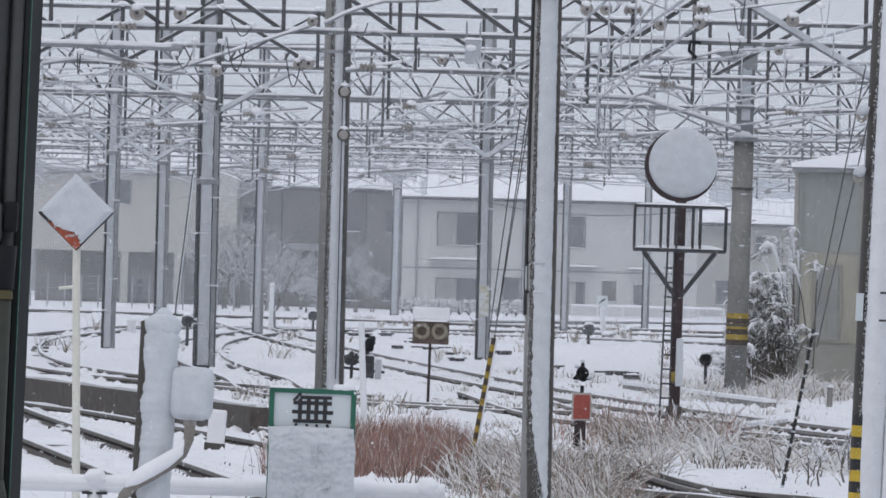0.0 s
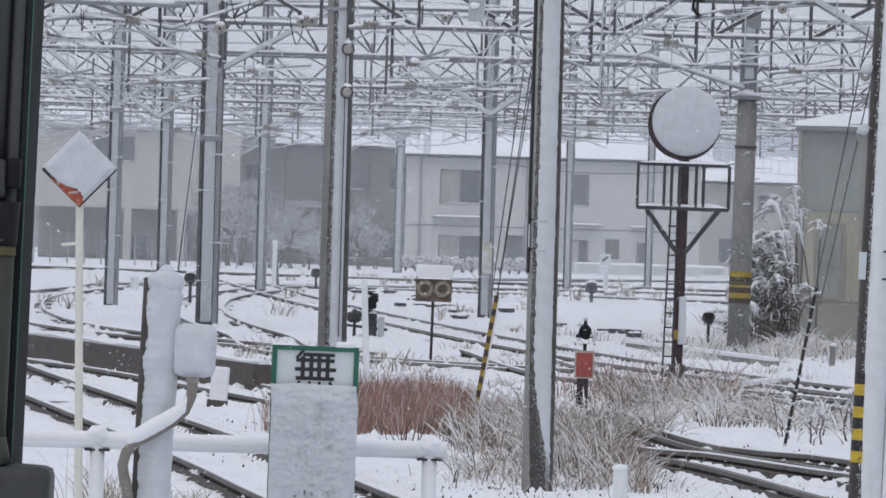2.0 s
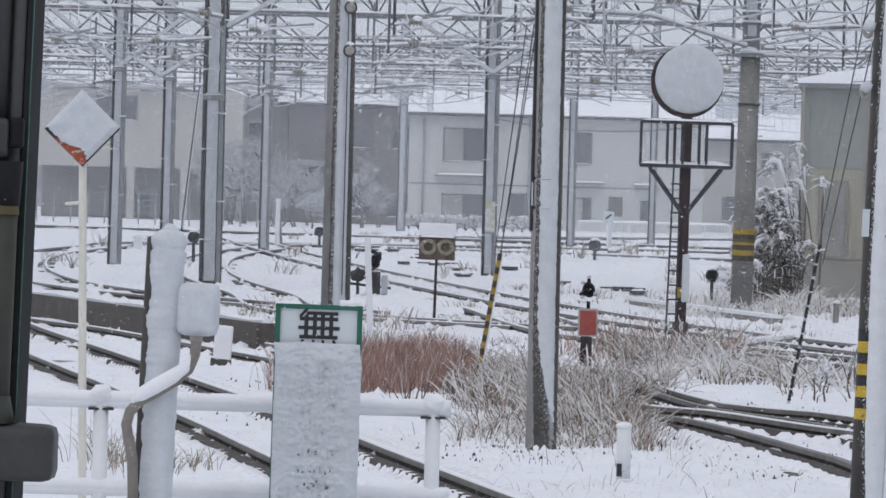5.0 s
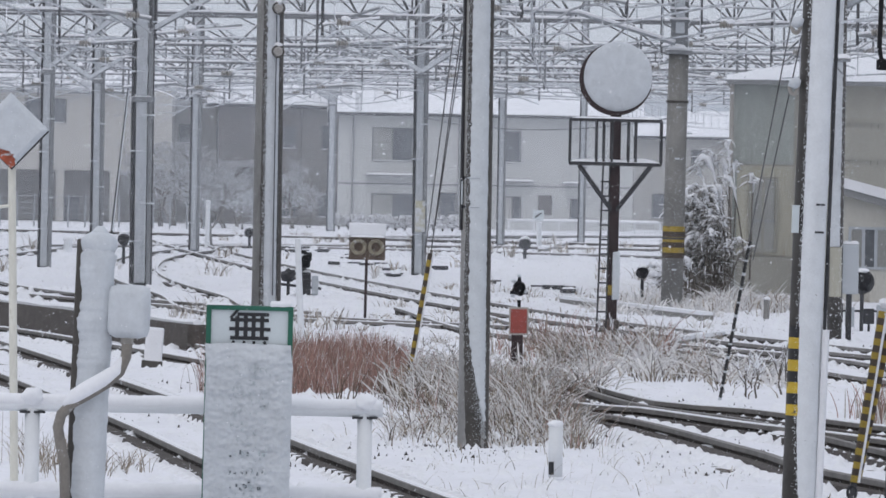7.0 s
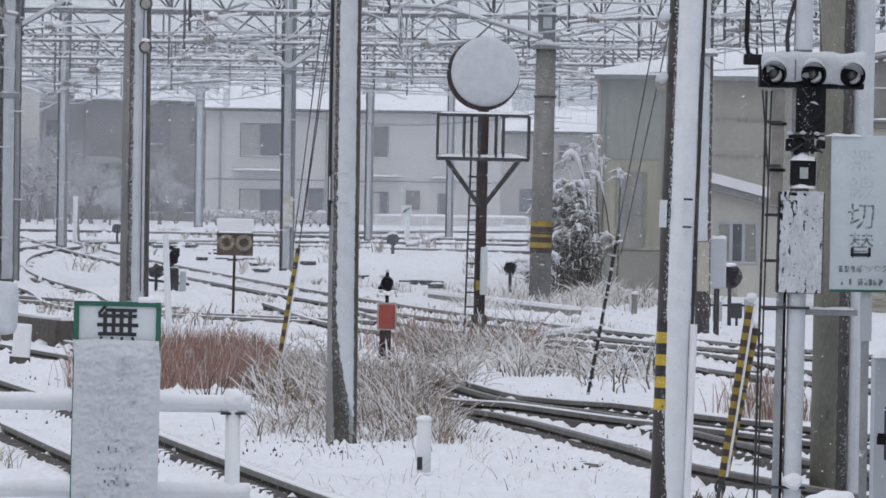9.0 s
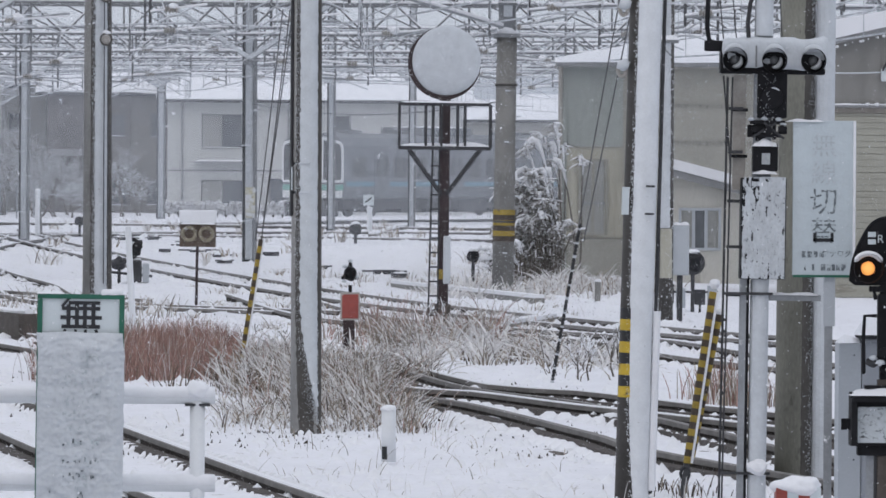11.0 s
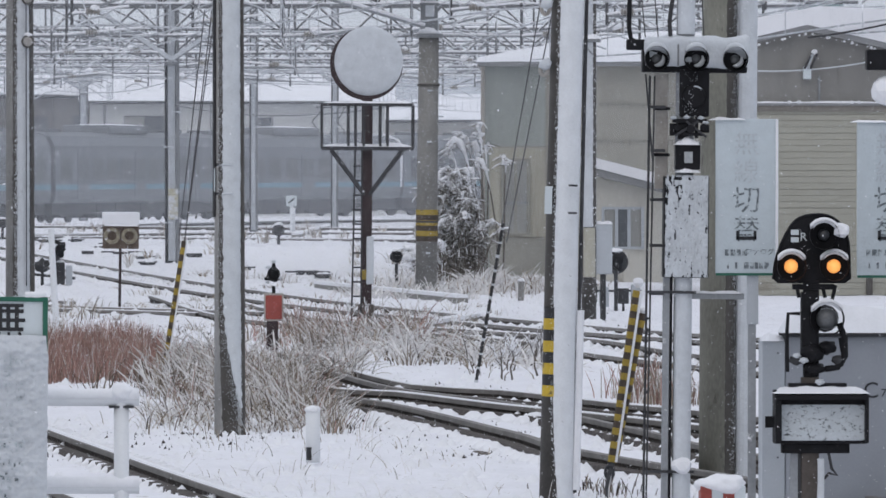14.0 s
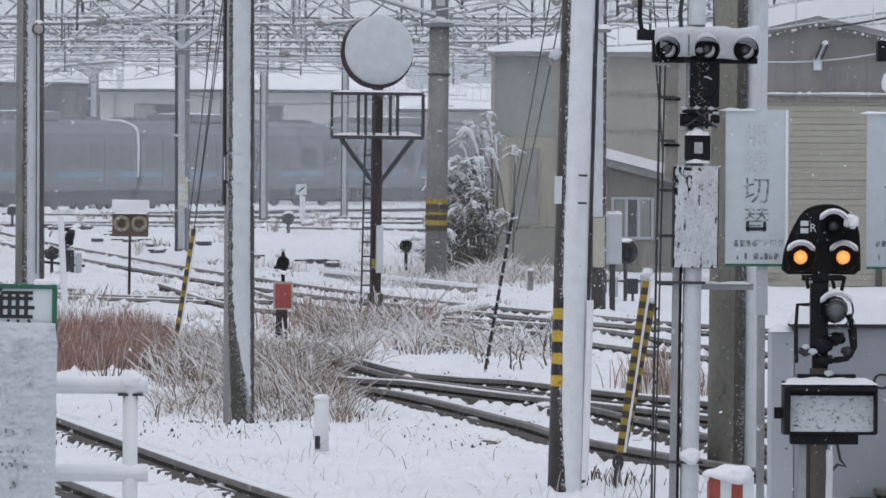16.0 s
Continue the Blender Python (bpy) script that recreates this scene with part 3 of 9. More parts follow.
# points gear and levers between the far rails
rnd = random.Random(5)
for k in range(16):
    a = rnd.random()
    x, y = -4.5 + 6.5 * a + rnd.uniform(-0.8, 0.8), 205 - 62 * a + rnd.uniform(-6, 10)
    t = thing("point_machine", "dark point machine half buried in snow between the rails", "point machine", pose(x, y, 0, 0, 0, rnd.uniform(0, 180)), group="point machines")
    w = rnd.uniform(0.08, 0.2)
    part("body", box(bm_new(), -w, w, -0.2, 0.2, 0, rnd.uniform(0.05, 0.1), 0.015), steel_dark, t)
    part("cover_snow", snow_cap(bm_new(), -w * 0.9, w * 0.9, -0.19, 0.19, 0.06, 0.06, k), snow, t)
    part("rod", rod(bm_new(), (0, -0.5, 0.06), (0, 0.5, 0.06), 0.018), steel_dark, t)

# low brown wall behind the siding
wall = thing("retaining_wall", "low dark brown concrete wall topped with snow", "wall", kind="structure")
w0, w1 = Vector((-16.5, 146, 0)), Vector((-3.11, 92.26, 0))
wd = (w1 - w0)
nseg = 6
for k in range(nseg):
    a, b = w0 + wd * (k / nseg), w0 + wd * ((k + 0.999) / nseg)
    part("panel", bar(bm_new(), a + Vector((0, 0, 0.14)), b + Vector((0, 0, 0.14)), 0.25, 0.40), brown_wall, wall)
part("wall_snow", tube(bm_new(), [w0 + wd * (k / 60) + Vector((0, 0.03, 0.345 + 0.012 * math.sin(k * 1.9))) for k in range(61)], 0.06, 6), snow, wall)


# ---- poles ----
def pole(label, x, y, h, r0, r1, lean=0.0, crusts=(), body=None, skin=None, name="catenary_pole", cat="pole", steps=0, group="poles of the yard", seed=1.0):
    t = thing(name, label, cat, pose(x, y, -0.05, 0, lean, 0), group=group)
    part("shaft", rod(bm_new(), (0, 0, 0), (0, 0, h), r0, r1, 20), body or concrete, t, smooth=True)
    for i, (z0, z1, a0, a1, th) in enumerate(crusts):
        rr0, rr1 = r0 + (r1 - r0) * z0 / h, r0 + (r1 - r0) * z1 / h
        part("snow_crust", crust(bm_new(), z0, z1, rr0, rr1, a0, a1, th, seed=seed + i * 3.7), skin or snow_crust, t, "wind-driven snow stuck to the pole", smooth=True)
    for k in range(steps):
        z = 1.9 + 0.42 * k
        b = rod(bm_new(), (-(r0 + 0.13), -0.02, z), (r0 + 0.13, -0.02, z), 0.011)
        part("step_bolt", b, steel_dark, t)
    return t


def band(t, z, r, h=0.05, mt=None, name="band"):
    return part(name, rod(bm_new(), (0, 0, z - h / 2), (0, 0, z + h / 2), r, r, 20), mt or steel, t)


# tall pole in the grass
pa = pole("tall grey concrete pole half plastered with snow, in dry grass", 0.28, 62.33, 9.5, 0.128, 0.105, -0.1,
          [], body=concrete_pale)
part("wet_strip", crust(bm_new(), 0.0, 9.5, 0.129, 0.106, -50, 40, 0.003, seed=8, rough=0.25, taper=27), concrete_dark, pa, "dark wet strip of the pole")
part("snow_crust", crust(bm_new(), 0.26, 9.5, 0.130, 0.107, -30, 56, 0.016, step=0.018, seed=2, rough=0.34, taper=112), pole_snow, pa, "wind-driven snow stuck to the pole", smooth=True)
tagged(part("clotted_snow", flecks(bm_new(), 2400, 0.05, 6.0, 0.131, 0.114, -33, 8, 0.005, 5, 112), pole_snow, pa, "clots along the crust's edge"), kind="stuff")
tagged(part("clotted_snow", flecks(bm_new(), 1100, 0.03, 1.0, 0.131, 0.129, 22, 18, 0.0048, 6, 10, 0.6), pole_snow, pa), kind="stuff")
part("snow_edge", crust(bm_new(), 0.0, 9.5, 0.13, 0.107, 55, 104, 0.012, seed=9, rough=0.6), concrete_dark, pa, "ragged dark edge of the crust")
tagged(part("dark_clots", flecks(bm_new(), 420, 0.0, 8.0, 0.134, 0.112, 84, 9, 0.014, 7, 0, 0.8), concrete_dark, pa, "dark icy clots on the pole's edge"), kind="stuff")
for z in (2.1, 2.35):
    band(pa, z, 0.124, 0.025, steel_dark)
    part("bracket", rod(bm_new(), (-0.06, -0.12, z), (0.035, -0.155, z + 0.005), 0.009), snow_shaded, pa, "snowy step bolt")
part("plate", box(bm_new(), -0.128, -0.116, -0.07, -0.03, 2.12, 2.32, 0.003), sign_face, pa)
part("conduit", rod(bm_new(), (-0.126, -0.05, 1.9), (-0.112, -0.05, 9.3), 0.014), wire_dark, pa)
arm = part("crossarm", rod(bm_new(), (-0.2, -0.12, 4.66), (0.75, -0.12, 4.66), 0.045), steel, pa, "snowy steel arm")

# pole with bell insulators behind the notice board
pb = pole("concrete pole with bell insulators, snow on one side", -2.78, 114.18, 10.5, 0.225, 0.185, -0.1,
          [(0.1, 10.4, -12, 50, 0.014)], skin=dull_snow, seed=5)
part("wet_strip", crust(bm_new(), 0.1, 10.4, 0.226, 0.186, -30, -8, 0.003, seed=11, rough=0.3), concrete_dark, pb, "dark wet strip of the pole")
tagged(part("clotted_snow", flecks(bm_new(), 1200, 0.1, 7.0, 0.228, 0.2, -13, 5, 0.012, 15), dull_snow, pb, "clots along the crust's edge"), kind="stuff")
part("snow_edge", crust(bm_new(), 0.1, 10.4, 0.226, 0.186, 50, 100, 0.016, seed=12, rough=0.55), concrete_dark, pb, "dark wet strip of the pole")
for z in (4.24, 4.92):
    i = part("insulator", rod(bm_new(), (0.14, -0.30, z), (0.14, -0.2, z), 0.105, 0.085, 18), concrete_dark, pb, "dark disc insulator with snow on top")
    part("skirt", rod(bm_new(), (0.14, -0.33, z), (0.14, -0.30, z), 0.05, 0.075, 14), insulator_mat, i)
    part("cap_snow", ball(bm_new(), (0.14, -0.24, z + 0.10), 0.072, 2, 0.6, 0.25), snow, i, smooth=True)
for dx in (0.11, 0.17):
    part("drop_wire", rod(bm_new(), (dx, -0.24, 0.4), (dx, -0.24, 9.8), 0.008, seg=5), steel_dark, pb)
for z in (5.55,):
    band(pb, z, 0.236, 0.05, steel)


def steel_pole(label, x, y, h, w, lean=0.0, cap=None, seed=1.0, crust_on=True):
    """Portal leg of rolled steel: two flanges, a web and a snow-filled front."""
    t = thing("portal_leg", label, "pole", pose(x, y, -0.05, 0, lean, 0), group="portal legs")
    part("web", box(bm_new(), -w * 0.5, w * 0.5, -0.012, 0.012, 0, h), steel, t)
    # grey right flange: the shadowed side's tone is put into its colour
    for s in (-1, 1):
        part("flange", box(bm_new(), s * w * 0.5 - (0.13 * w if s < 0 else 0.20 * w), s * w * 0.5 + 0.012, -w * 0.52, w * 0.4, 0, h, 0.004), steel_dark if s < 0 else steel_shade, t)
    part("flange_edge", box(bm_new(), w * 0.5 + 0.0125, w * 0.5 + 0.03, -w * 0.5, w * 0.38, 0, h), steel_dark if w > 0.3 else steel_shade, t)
    if crust_on:
        b = bm_new()
        n = int(h / 0.07)
        rows = []
        for k in range(n + 1):
            z = 0.1 + (h - 0.15) * k / n
            e = 0.10 * noise.noise((seed, z * 5, 1.0)) + 0.06 * noise.noise((seed, z * 17, 2.0))
            rows.append([b.verts.new((xx * w, yy * w, z)) for xx, yy in
                         ((-0.40, -0.05), (-0.36 + 0.35 * e, -0.50 + 0.1 * e), (-0.05, -0.53 + 0.2 * e), (0.24 + 0.6 * e, -0.50), (0.28 + 0.6 * e, -0.05))])
        for p, q in zip(rows, rows[1:]):
            for k in range(4):
                b.faces.new((p[k], p[k + 1], q[k + 1], q[k]))
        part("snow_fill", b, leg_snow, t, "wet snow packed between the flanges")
    tagged(part("clotted_snow", flecks(bm_new(), int(90 * h), 0.1, h, w * 0.56, w * 0.56, 8, 24, 0.011, int(seed * 13)), snow_shaded, t, "clots of snow on the leg"), kind="stuff")
    for k in range(int((h - 0.9) / 0.85)):
        z = 0.9 + 0.85 * k + 0.1 * math.sin(seed * 3 + k * 2.3)
        part("bolt", rod(bm_new(), (-w * 0.05 if k % 2 else -w * 0.66, -w * 0.56, z), (w * 0.7 if k % 2 else w * 0.05, -w * 0.56, z), 0.016), snow_shaded, t, "snowy step bolt")
    if cap:
        c = part("collar", box(bm_new(), -w * 0.62, w * 0.62, -w * 0.6, w * 0.5, cap - 0.06, cap + 0.05, 0.01), steel_shade, t)
        part("collar_snow", snow_cap(bm_new(), -w * 0.62, w * 0.62, -w * 0.62, w * 0.5, cap + 0.04, 0.08, seed), snow, c)
    return t


steel_pole("wide steel portal leg packed with snow", -5.95, 142.88, 7.6, 0.36, -0.2, 3.72, 1.0)
steel_pole("steel portal leg streaked with snow", -9.06, 189.15, 8.2, 0.27, -0.1, 4.6, 2.0)
steel_pole("slim steel portal leg streaked with snow", -9.01, 163.78, 8.0, 0.25, 0.2, 4.5, 3.0)
steel_pole("slim steel portal leg streaked with snow", -6.95, 202, 8.0, 0.24, 0.0, 4.4, 4.0)
ls_ = steel_pole("steel portal leg with a pale yellow sleeve near its foot", -0.54, 163.79, 8.0, 0.27, -0.2, 4.55, 5.0)
part("sleeve", box(bm_new(), -0.10, 0.125, -0.172, -0.155, 0.98 + 0.05, 1.68 + 0.05, 0.006), sleeve_mat, ls_, "pale yellow sleeve flecked with snow")
steel_pole("slim far steel portal leg", 1.85, 234.77, 8.4, 0.22, 0.0, 4.9, 6.0)
steel_pole("slim far steel portal leg", 4.63, 243.48, 8.4, 0.2, 0.2, None, 7.0)
steel_pole("far steel portal leg before the houses", -4.95, 318, 9.2, 0.33, 0.0, 5.6, 8.0).location.z = -0.4
pd = pole("slim concrete pole with grey packed snow and a beige plate", 5.72, 105.51, 9.0, 0.108, 0.1, 0.0, [(1.41, 9.0, -62, 34, 0.012)], body=concrete_dark, skin=dull_snow, seed=51)
part("plate", crust(bm_new(), 0.68, 1.4, 0.109, 0.108, -60, 62, 0.004, rough=0.02, seed=3), shed_lower, pd, "beige plate round the pole")
br = part("bracket", box(bm_new(), -0.18, 0.16, -0.15, -0.09, 4.1, 4.15, 0.008), steel_shade, pd)
part("bracket_snow", snow_cap(bm_new(), -0.19, 0.17, -0.16, -0.08, 4.15, 0.07, 3.0), snow, br)
part("bracket_stay", bar(bm_new(), (-0.14, -0.12, 4.12), (0.05, -0.12, 3.92), 0.03, 0.02), steel_shade, br)
tagged(part("clotted_snow", flecks(bm_new(), 300, 0.0, 5.0, 0.109, 0.104, 30, 30, 0.012, 16), snow, pd), kind="stuff")

# stout concrete pole with yellow and black bands, steel above it
pk = pole("stout concrete pole with yellow and black bands", 4.03, 127.2, 4.62, 0.19, 0.175, 0.6, [], seed=20)
for k in range(6):
    band(pk, 0.95 + 0.05 + 0.093 * k, 0.194, 0.093, yellow_dirty if k % 2 else black_worn, "stripe")
part("collar", box(bm_new(), -0.24, 0.24, -0.24, 0.2, 4.53, 4.6, 0.01), steel_shade, pk, "steel collar plate")
part("snow_cap", ball(bm_new(), (0, 0, 4.62), 0.2, 3, 0.5, 0.2), snow, pk, smooth=True)
for z in (5.12, 5.3):
    part("clamp", box(bm_new(), -0.17, 0.17, -0.16, 0.12, z - 0.025, z + 0.025, 0.01), steel_shade, pk)
    part("clamp_snow", snow_cap(bm_new(), -0.19, 0.19, -0.18, 0.12, z + 0.02, 0.075), snow, pk)
for k, z in enumerate((0.75, 1.75, 2.7, 3.15, 3.6, 4.1)):
    part("step_bolt", rod(bm_new(), (-0.02 + 0.2 * (k % 2), -0.2, z), (0.06 + 0.2 * (k % 2), -0.19, z), 0.016), snow_shaded, pk, "snowy step bolt")
tagged(part("clotted_snow", flecks(bm_new(), 260, 0.05, 4.5, 0.194, 0.178, 5, 38, 0.009, 23), snow_shaded, pk), kind="stuff")
part("upper_leg", box(bm_new(), -0.15, 0.15, -0.1, 0.1, 4.6, 9.0, 0.01), steel_shade, pk, "snow-streaked steel leg above")
part("upper_snow", box(bm_new(), -0.07, 0.085, -0.12, -0.098, 4.9, 9.0, 0.008), snow_shaded, pk)
for z in (1.3, 3.7):
    band(pk, z, 0.2, 0.04, concrete_dark)

# near pole with warning bands
pn = pole("dark pole with yellow and black bands, thickly plastered with snow", 2.48, 50, 9.5, 0.115, 0.105, 1.35,
          [], body=concrete_dark, seed=31)
part("snow_crust", crust(bm_new(), 0.0, 9.5, 0.115, 0.105, -30, 76, 0.034, step=0.02, rough=0.09, seed=31, taper=34), snow_crust, pn, "wind-driven snow stuck to the pole", smooth=True)
tagged(part("clotted_snow", flecks(bm_new(), 700, 0.0, 4.5, 0.117, 0.111, -33, 4, 0.005, 25, 34), snow_crust, pn, "clots along the crust's edge"), kind="stuff")
for k in range(8):
    part("stripe", crust(bm_new(), 0.76 + 0.077 * k, 0.76 + 0.077 * (k + 1), 0.1165, 0.1165, -88, 2, 0.002, step=0.04, rough=0.1), yellow_paint if k % 2 == 0 else black_paint, pn)
part("snow_foot", ball(bm_new(), (0.16, 0.0, 0.0), 0.14, 3, 0.5, 0.4), snow, pn, smooth=True)
pipe = part("pipe", rod(bm_new(), (0.128, -0.06, 0.1), (0.13, -0.04, 9.4), 0.013), steel_dark, pn)
part("pipe_snow", rod(bm_new(), (0.135, -0.085, 0.12), (0.138, -0.07, 1.36), 0.026), snow, pn)
part("plate", box(bm_new(), -0.13, -0.08, -0.12, -0.07, 2.02, 2.21, 0.004), sign_face, pn, "white number plate")
for z in (3.02, 3.44):
    i = part("insulator", tube(bm_new(), [(-0.155 + 0.028 * math.cos(a * 0.524), -0.06, z + 0.045 * math.sin(a * 0.524)) for a in range(13)], 0.014, 6), conduit_mat, pn, "guy ring on the pole")
    part("ring_snow", ball(bm_new(), (-0.15, -0.08, z + 0.03), 0.045, 2, 0.9, 0.3), snow_shaded, i, smooth=True)
for z in (2.22, 2.03):
    part("step_bolt", rod(bm_new(), (0.03, -0.165, z), (0.09, -0.15, z), 0.007), steel_dark, pn)

# tall pole behind the signals
pm = pole("tall weathered concrete pole behind the signals, snow at its side", 3.8, 52.81, 9.5, 0.135, 0.118, 0.3,
          [], body=concrete_olive, seed=41)
part("wet_strip", crust(bm_new(), 0.0, 9.5, 0.135, 0.118, 16, 84, 0.006, rough=0.25, seed=42), concrete_dark, pm, "dark wet side of the pole")
tagged(part("clotted_snow", flecks(bm_new(), 2600, 0.0, 4.6, 0.14, 0.13, 62, 12, 0.0055, 43), snow_shaded, pm, "clots of snow on the wet side"), kind="stuff")
part("snow_column", rod(bm_new(), (0.2, -0.06, -0.05), (0.205, -0.06, 9.4), 0.07, 0.07, 14), snow_shaded, pm, "snow-plastered pipe beside the pole")


# ---- portals: trussed beams over the tracks ----
def disc_insulator(t, x, y, z, r=0.08, face=True, load=True):
    """A ribbed porcelain disc seen from its face, or a short string lying along x."""
    b = bm_new()
    if face:
        rod(b, (x, y - 0.05, z), (x, y + 0.05, z), r, r * 0.92, 16)
        rod(b, (x, y - 0.08, z), (x, y - 0.05, z), r * 0.45, r * 0.6, 12)
    else:
        tube(b, [(x + (q - 4) * 0.035, y, z) for q in range(9)], [0.02, r, 0.03, r, 0.03, r, 0.03, r, 0.02], 12)
    i = part("insulator", b, insulator_mat, t, "porcelain insulator")
    part("insulator_core", rod(bm_new(), (x, y - 0.1, z), (x, y - 0.079, z), r * 0.25, seg=8), steel_dark, i)
    if load:
        part("insulator_snow", ball(bm_new(), (x, y - 0.01, z + r * 0.75), r * 0.85, 2, 0.6, 0.3), snow, i, smooth=True)
    return i


def portal(label, p, q, z0, z1, bays, legs=(), hang=6, seed=0, heavy=1.0, pratt=None):
    rs = random.Random(seed)
    p, q = Vector((*p, 0)), Vector((*q, 0))
    d = q - p
    side = Vector((-d.y, d.x, 0)).normalized() * 0.22
    t = thing("catenary_portal", label, "overhead portal", group="overhead portals")
    c = 0.054 * heavy
    # farther lacing takes the paler steel, which puts haze into its colour
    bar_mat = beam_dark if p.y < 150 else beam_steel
    for s in (-1, 1):
        for z in (z0, z1):
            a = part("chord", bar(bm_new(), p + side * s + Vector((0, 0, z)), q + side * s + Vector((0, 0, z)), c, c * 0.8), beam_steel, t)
            n = 44
            part("chord_snow", tube(bm_new(), [p.lerp(q, k / n) + side * s + Vector((0, 0, z + c * 0.75 + c * 0.12 * math.sin(k * 2.3 + s))) for k in range(n + 1)], [c * (0.56 + 0.2 * noise.noise((k * 0.7, z * 3, s))) for k in range(n + 1)], 6), snow, a, "snow lying on the chord", smooth=True)
    for k in range(bays):
        f0, f1 = k / bays, (k + 1) / bays
        a, b = p + d * f0, p + d * f1
        lo, hi = Vector((0, 0, z0)), Vector((0, 0, z1))
        mid = (a + b) / 2
        if pratt:
            left_ = pratt[0] <= p.x + d.x * (f0 + f1) / 2 < pratt[1]
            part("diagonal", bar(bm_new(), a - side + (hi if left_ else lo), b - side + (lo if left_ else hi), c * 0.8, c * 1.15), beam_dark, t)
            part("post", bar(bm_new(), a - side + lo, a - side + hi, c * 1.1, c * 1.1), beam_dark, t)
            lo2, hi2 = (hi, lo) if left_ else (lo, hi)
            part("diagonal_snow", bar(bm_new(), a - side * 1.0 + lo2 + Vector((0, 0, c * 0.75)), b - side * 1.0 + hi2 + Vector((0, 0, c * 0.75)), c * 0.6, c * 0.3), snow, t)
            part("node_snow", ball(bm_new(), a - side + hi + Vector((0, 0, c)), rs.uniform(0.05, 0.1), 2, 0.6, 0.4), snow, t)
            if k % 3 == 0:
                part("diagonal", bar(bm_new(), a + side + lo, b + side + hi, c * 0.5, c * 0.6), beam_dark, t)
            continue
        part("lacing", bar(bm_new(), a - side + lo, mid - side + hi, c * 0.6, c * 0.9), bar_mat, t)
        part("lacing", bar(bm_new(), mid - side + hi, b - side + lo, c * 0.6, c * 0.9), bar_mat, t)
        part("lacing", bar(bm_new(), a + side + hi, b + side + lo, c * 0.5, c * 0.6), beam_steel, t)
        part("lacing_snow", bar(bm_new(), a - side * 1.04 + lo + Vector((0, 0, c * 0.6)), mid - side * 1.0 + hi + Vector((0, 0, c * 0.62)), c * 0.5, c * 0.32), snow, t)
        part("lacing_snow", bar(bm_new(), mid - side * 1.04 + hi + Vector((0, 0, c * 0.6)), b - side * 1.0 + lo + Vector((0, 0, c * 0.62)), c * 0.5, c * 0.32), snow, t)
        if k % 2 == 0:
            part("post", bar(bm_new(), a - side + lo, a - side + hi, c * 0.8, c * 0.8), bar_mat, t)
            part("strut", bar(bm_new(), a - side + lo, a + side + lo, c * 0.6, c * 0.6), beam_steel, t)
    for f, zb, run in legs:
        base = p + d * f
        u = d.normalized()
        for s in (-1, 1):
            e = base + u * run * s
            if 0 <= f + s * run / d.length <= 1.01:
                br = part("brace", bar(bm_new(), base + Vector((0, -0.2, zb)), e + Vector((0, -0.2, z1)), 0.075 * heavy, 0.085 * heavy), steel, t)
                part("brace_snow", bar(bm_new(), base + Vector((0, -0.235, zb + 0.035)), e + Vector((0, -0.235, z1 + 0.035)), 0.09 * heavy, 0.085 * heavy), snow_shaded, br)
    for k in range(hang):
        a = p + d * ((k + 0.25 + 0.5 * rs.random()) / hang)
        L = rs.uniform(0.35, 0.9)
        h = part("hanger", rod(bm_new(), a + Vector((0, -0.25, z1 + rs.uniform(0, 0.5))), a + Vector((0, -0.25, z0 - L)), 0.027), bar_mat, t)
        sgn = rs.choice((-1, 1))
        ar = rs.uniform(0.7, 1.7) * sgn
        zz = z0 - L * 0.8
        part("arm", rod(bm_new(), a + Vector((0, -0.25, zz)), a + Vector((ar, -0.3, zz + rs.uniform(-0.1, 0.35))), 0.026), steel, h)
        part("arm_snow", rod(bm_new(), a + Vector((0, -0.26, zz + 0.03)), a + Vector((ar, -0.31, zz + 0.16)), 0.022), snow, h)
        part("loop_wire", tube(bm_new(), [a + Vector((ar * 0.5 + 0.3 * math.cos(g_), -0.28, zz + 0.25 + 0.34 * math.sin(g_))) for g_ in [0.4 + 0.42 * q for q in range(9)]], 0.012, 5), wire_mat, h, "looped jumper wire")
        part("steady_arm", tube(bm_new(), [a + Vector((ar * f, -0.3, zz - 0.25 + 0.22 * math.sin(f * 3.1))) for f in (0, 0.2, 0.4, 0.6, 0.8, 1)], 0.016, 6), wire_mat, h)
        c0 = a + Vector((ar * 0.25, -0.3, zz + 0.06))
        part("insulator", tube(bm_new(), [c0 + Vector((0.03 * q * (1 if ar > 0 else -1), 0, 0)) for q in range(9)], [0.03, 0.075, 0.03, 0.075, 0.03, 0.075, 0.03, 0.075, 0.02], 8), insulator_mat, h, "porcelain insulator string")
        if rs.random() < 0.7:
            part("snow_lump", ball(bm_new(), a + Vector((ar * 0.4, -0.3, zz + 0.12)), rs.uniform(0.07, 0.13), 2, 0.7, 0.4), snow, h)
    return t


near_portal = portal("snowy trussed beam over the near tracks", (-15.28, 106), (11.92, 106), 5.55, 6.7, 16, ((0.772, 4.8, 3.37),), 7, 1, 1.0, (-99, 1.72))
deep_portal = portal("snowy deep trussed beam over the near tracks", (-15.31, 126), (11.89, 126), 5.53, 6.5, 16, (), 9, 21, 1.0, (-5.03, 1.69))
portal("snowy trussed beam with wide lacing", (-15.5, 143), (12.0, 143), 5.38, 6.33, 26, ((0.3473, 4.94, 2.4),), 12, 2, 1.0)
pts_ = [(0.2, 126.8, 5.22), (1.21, 126.8, 5.2), (2.31, 126.8, 5.16), (3.1, 126.8, 4.93), (4.0, 126.8, 4.66)]
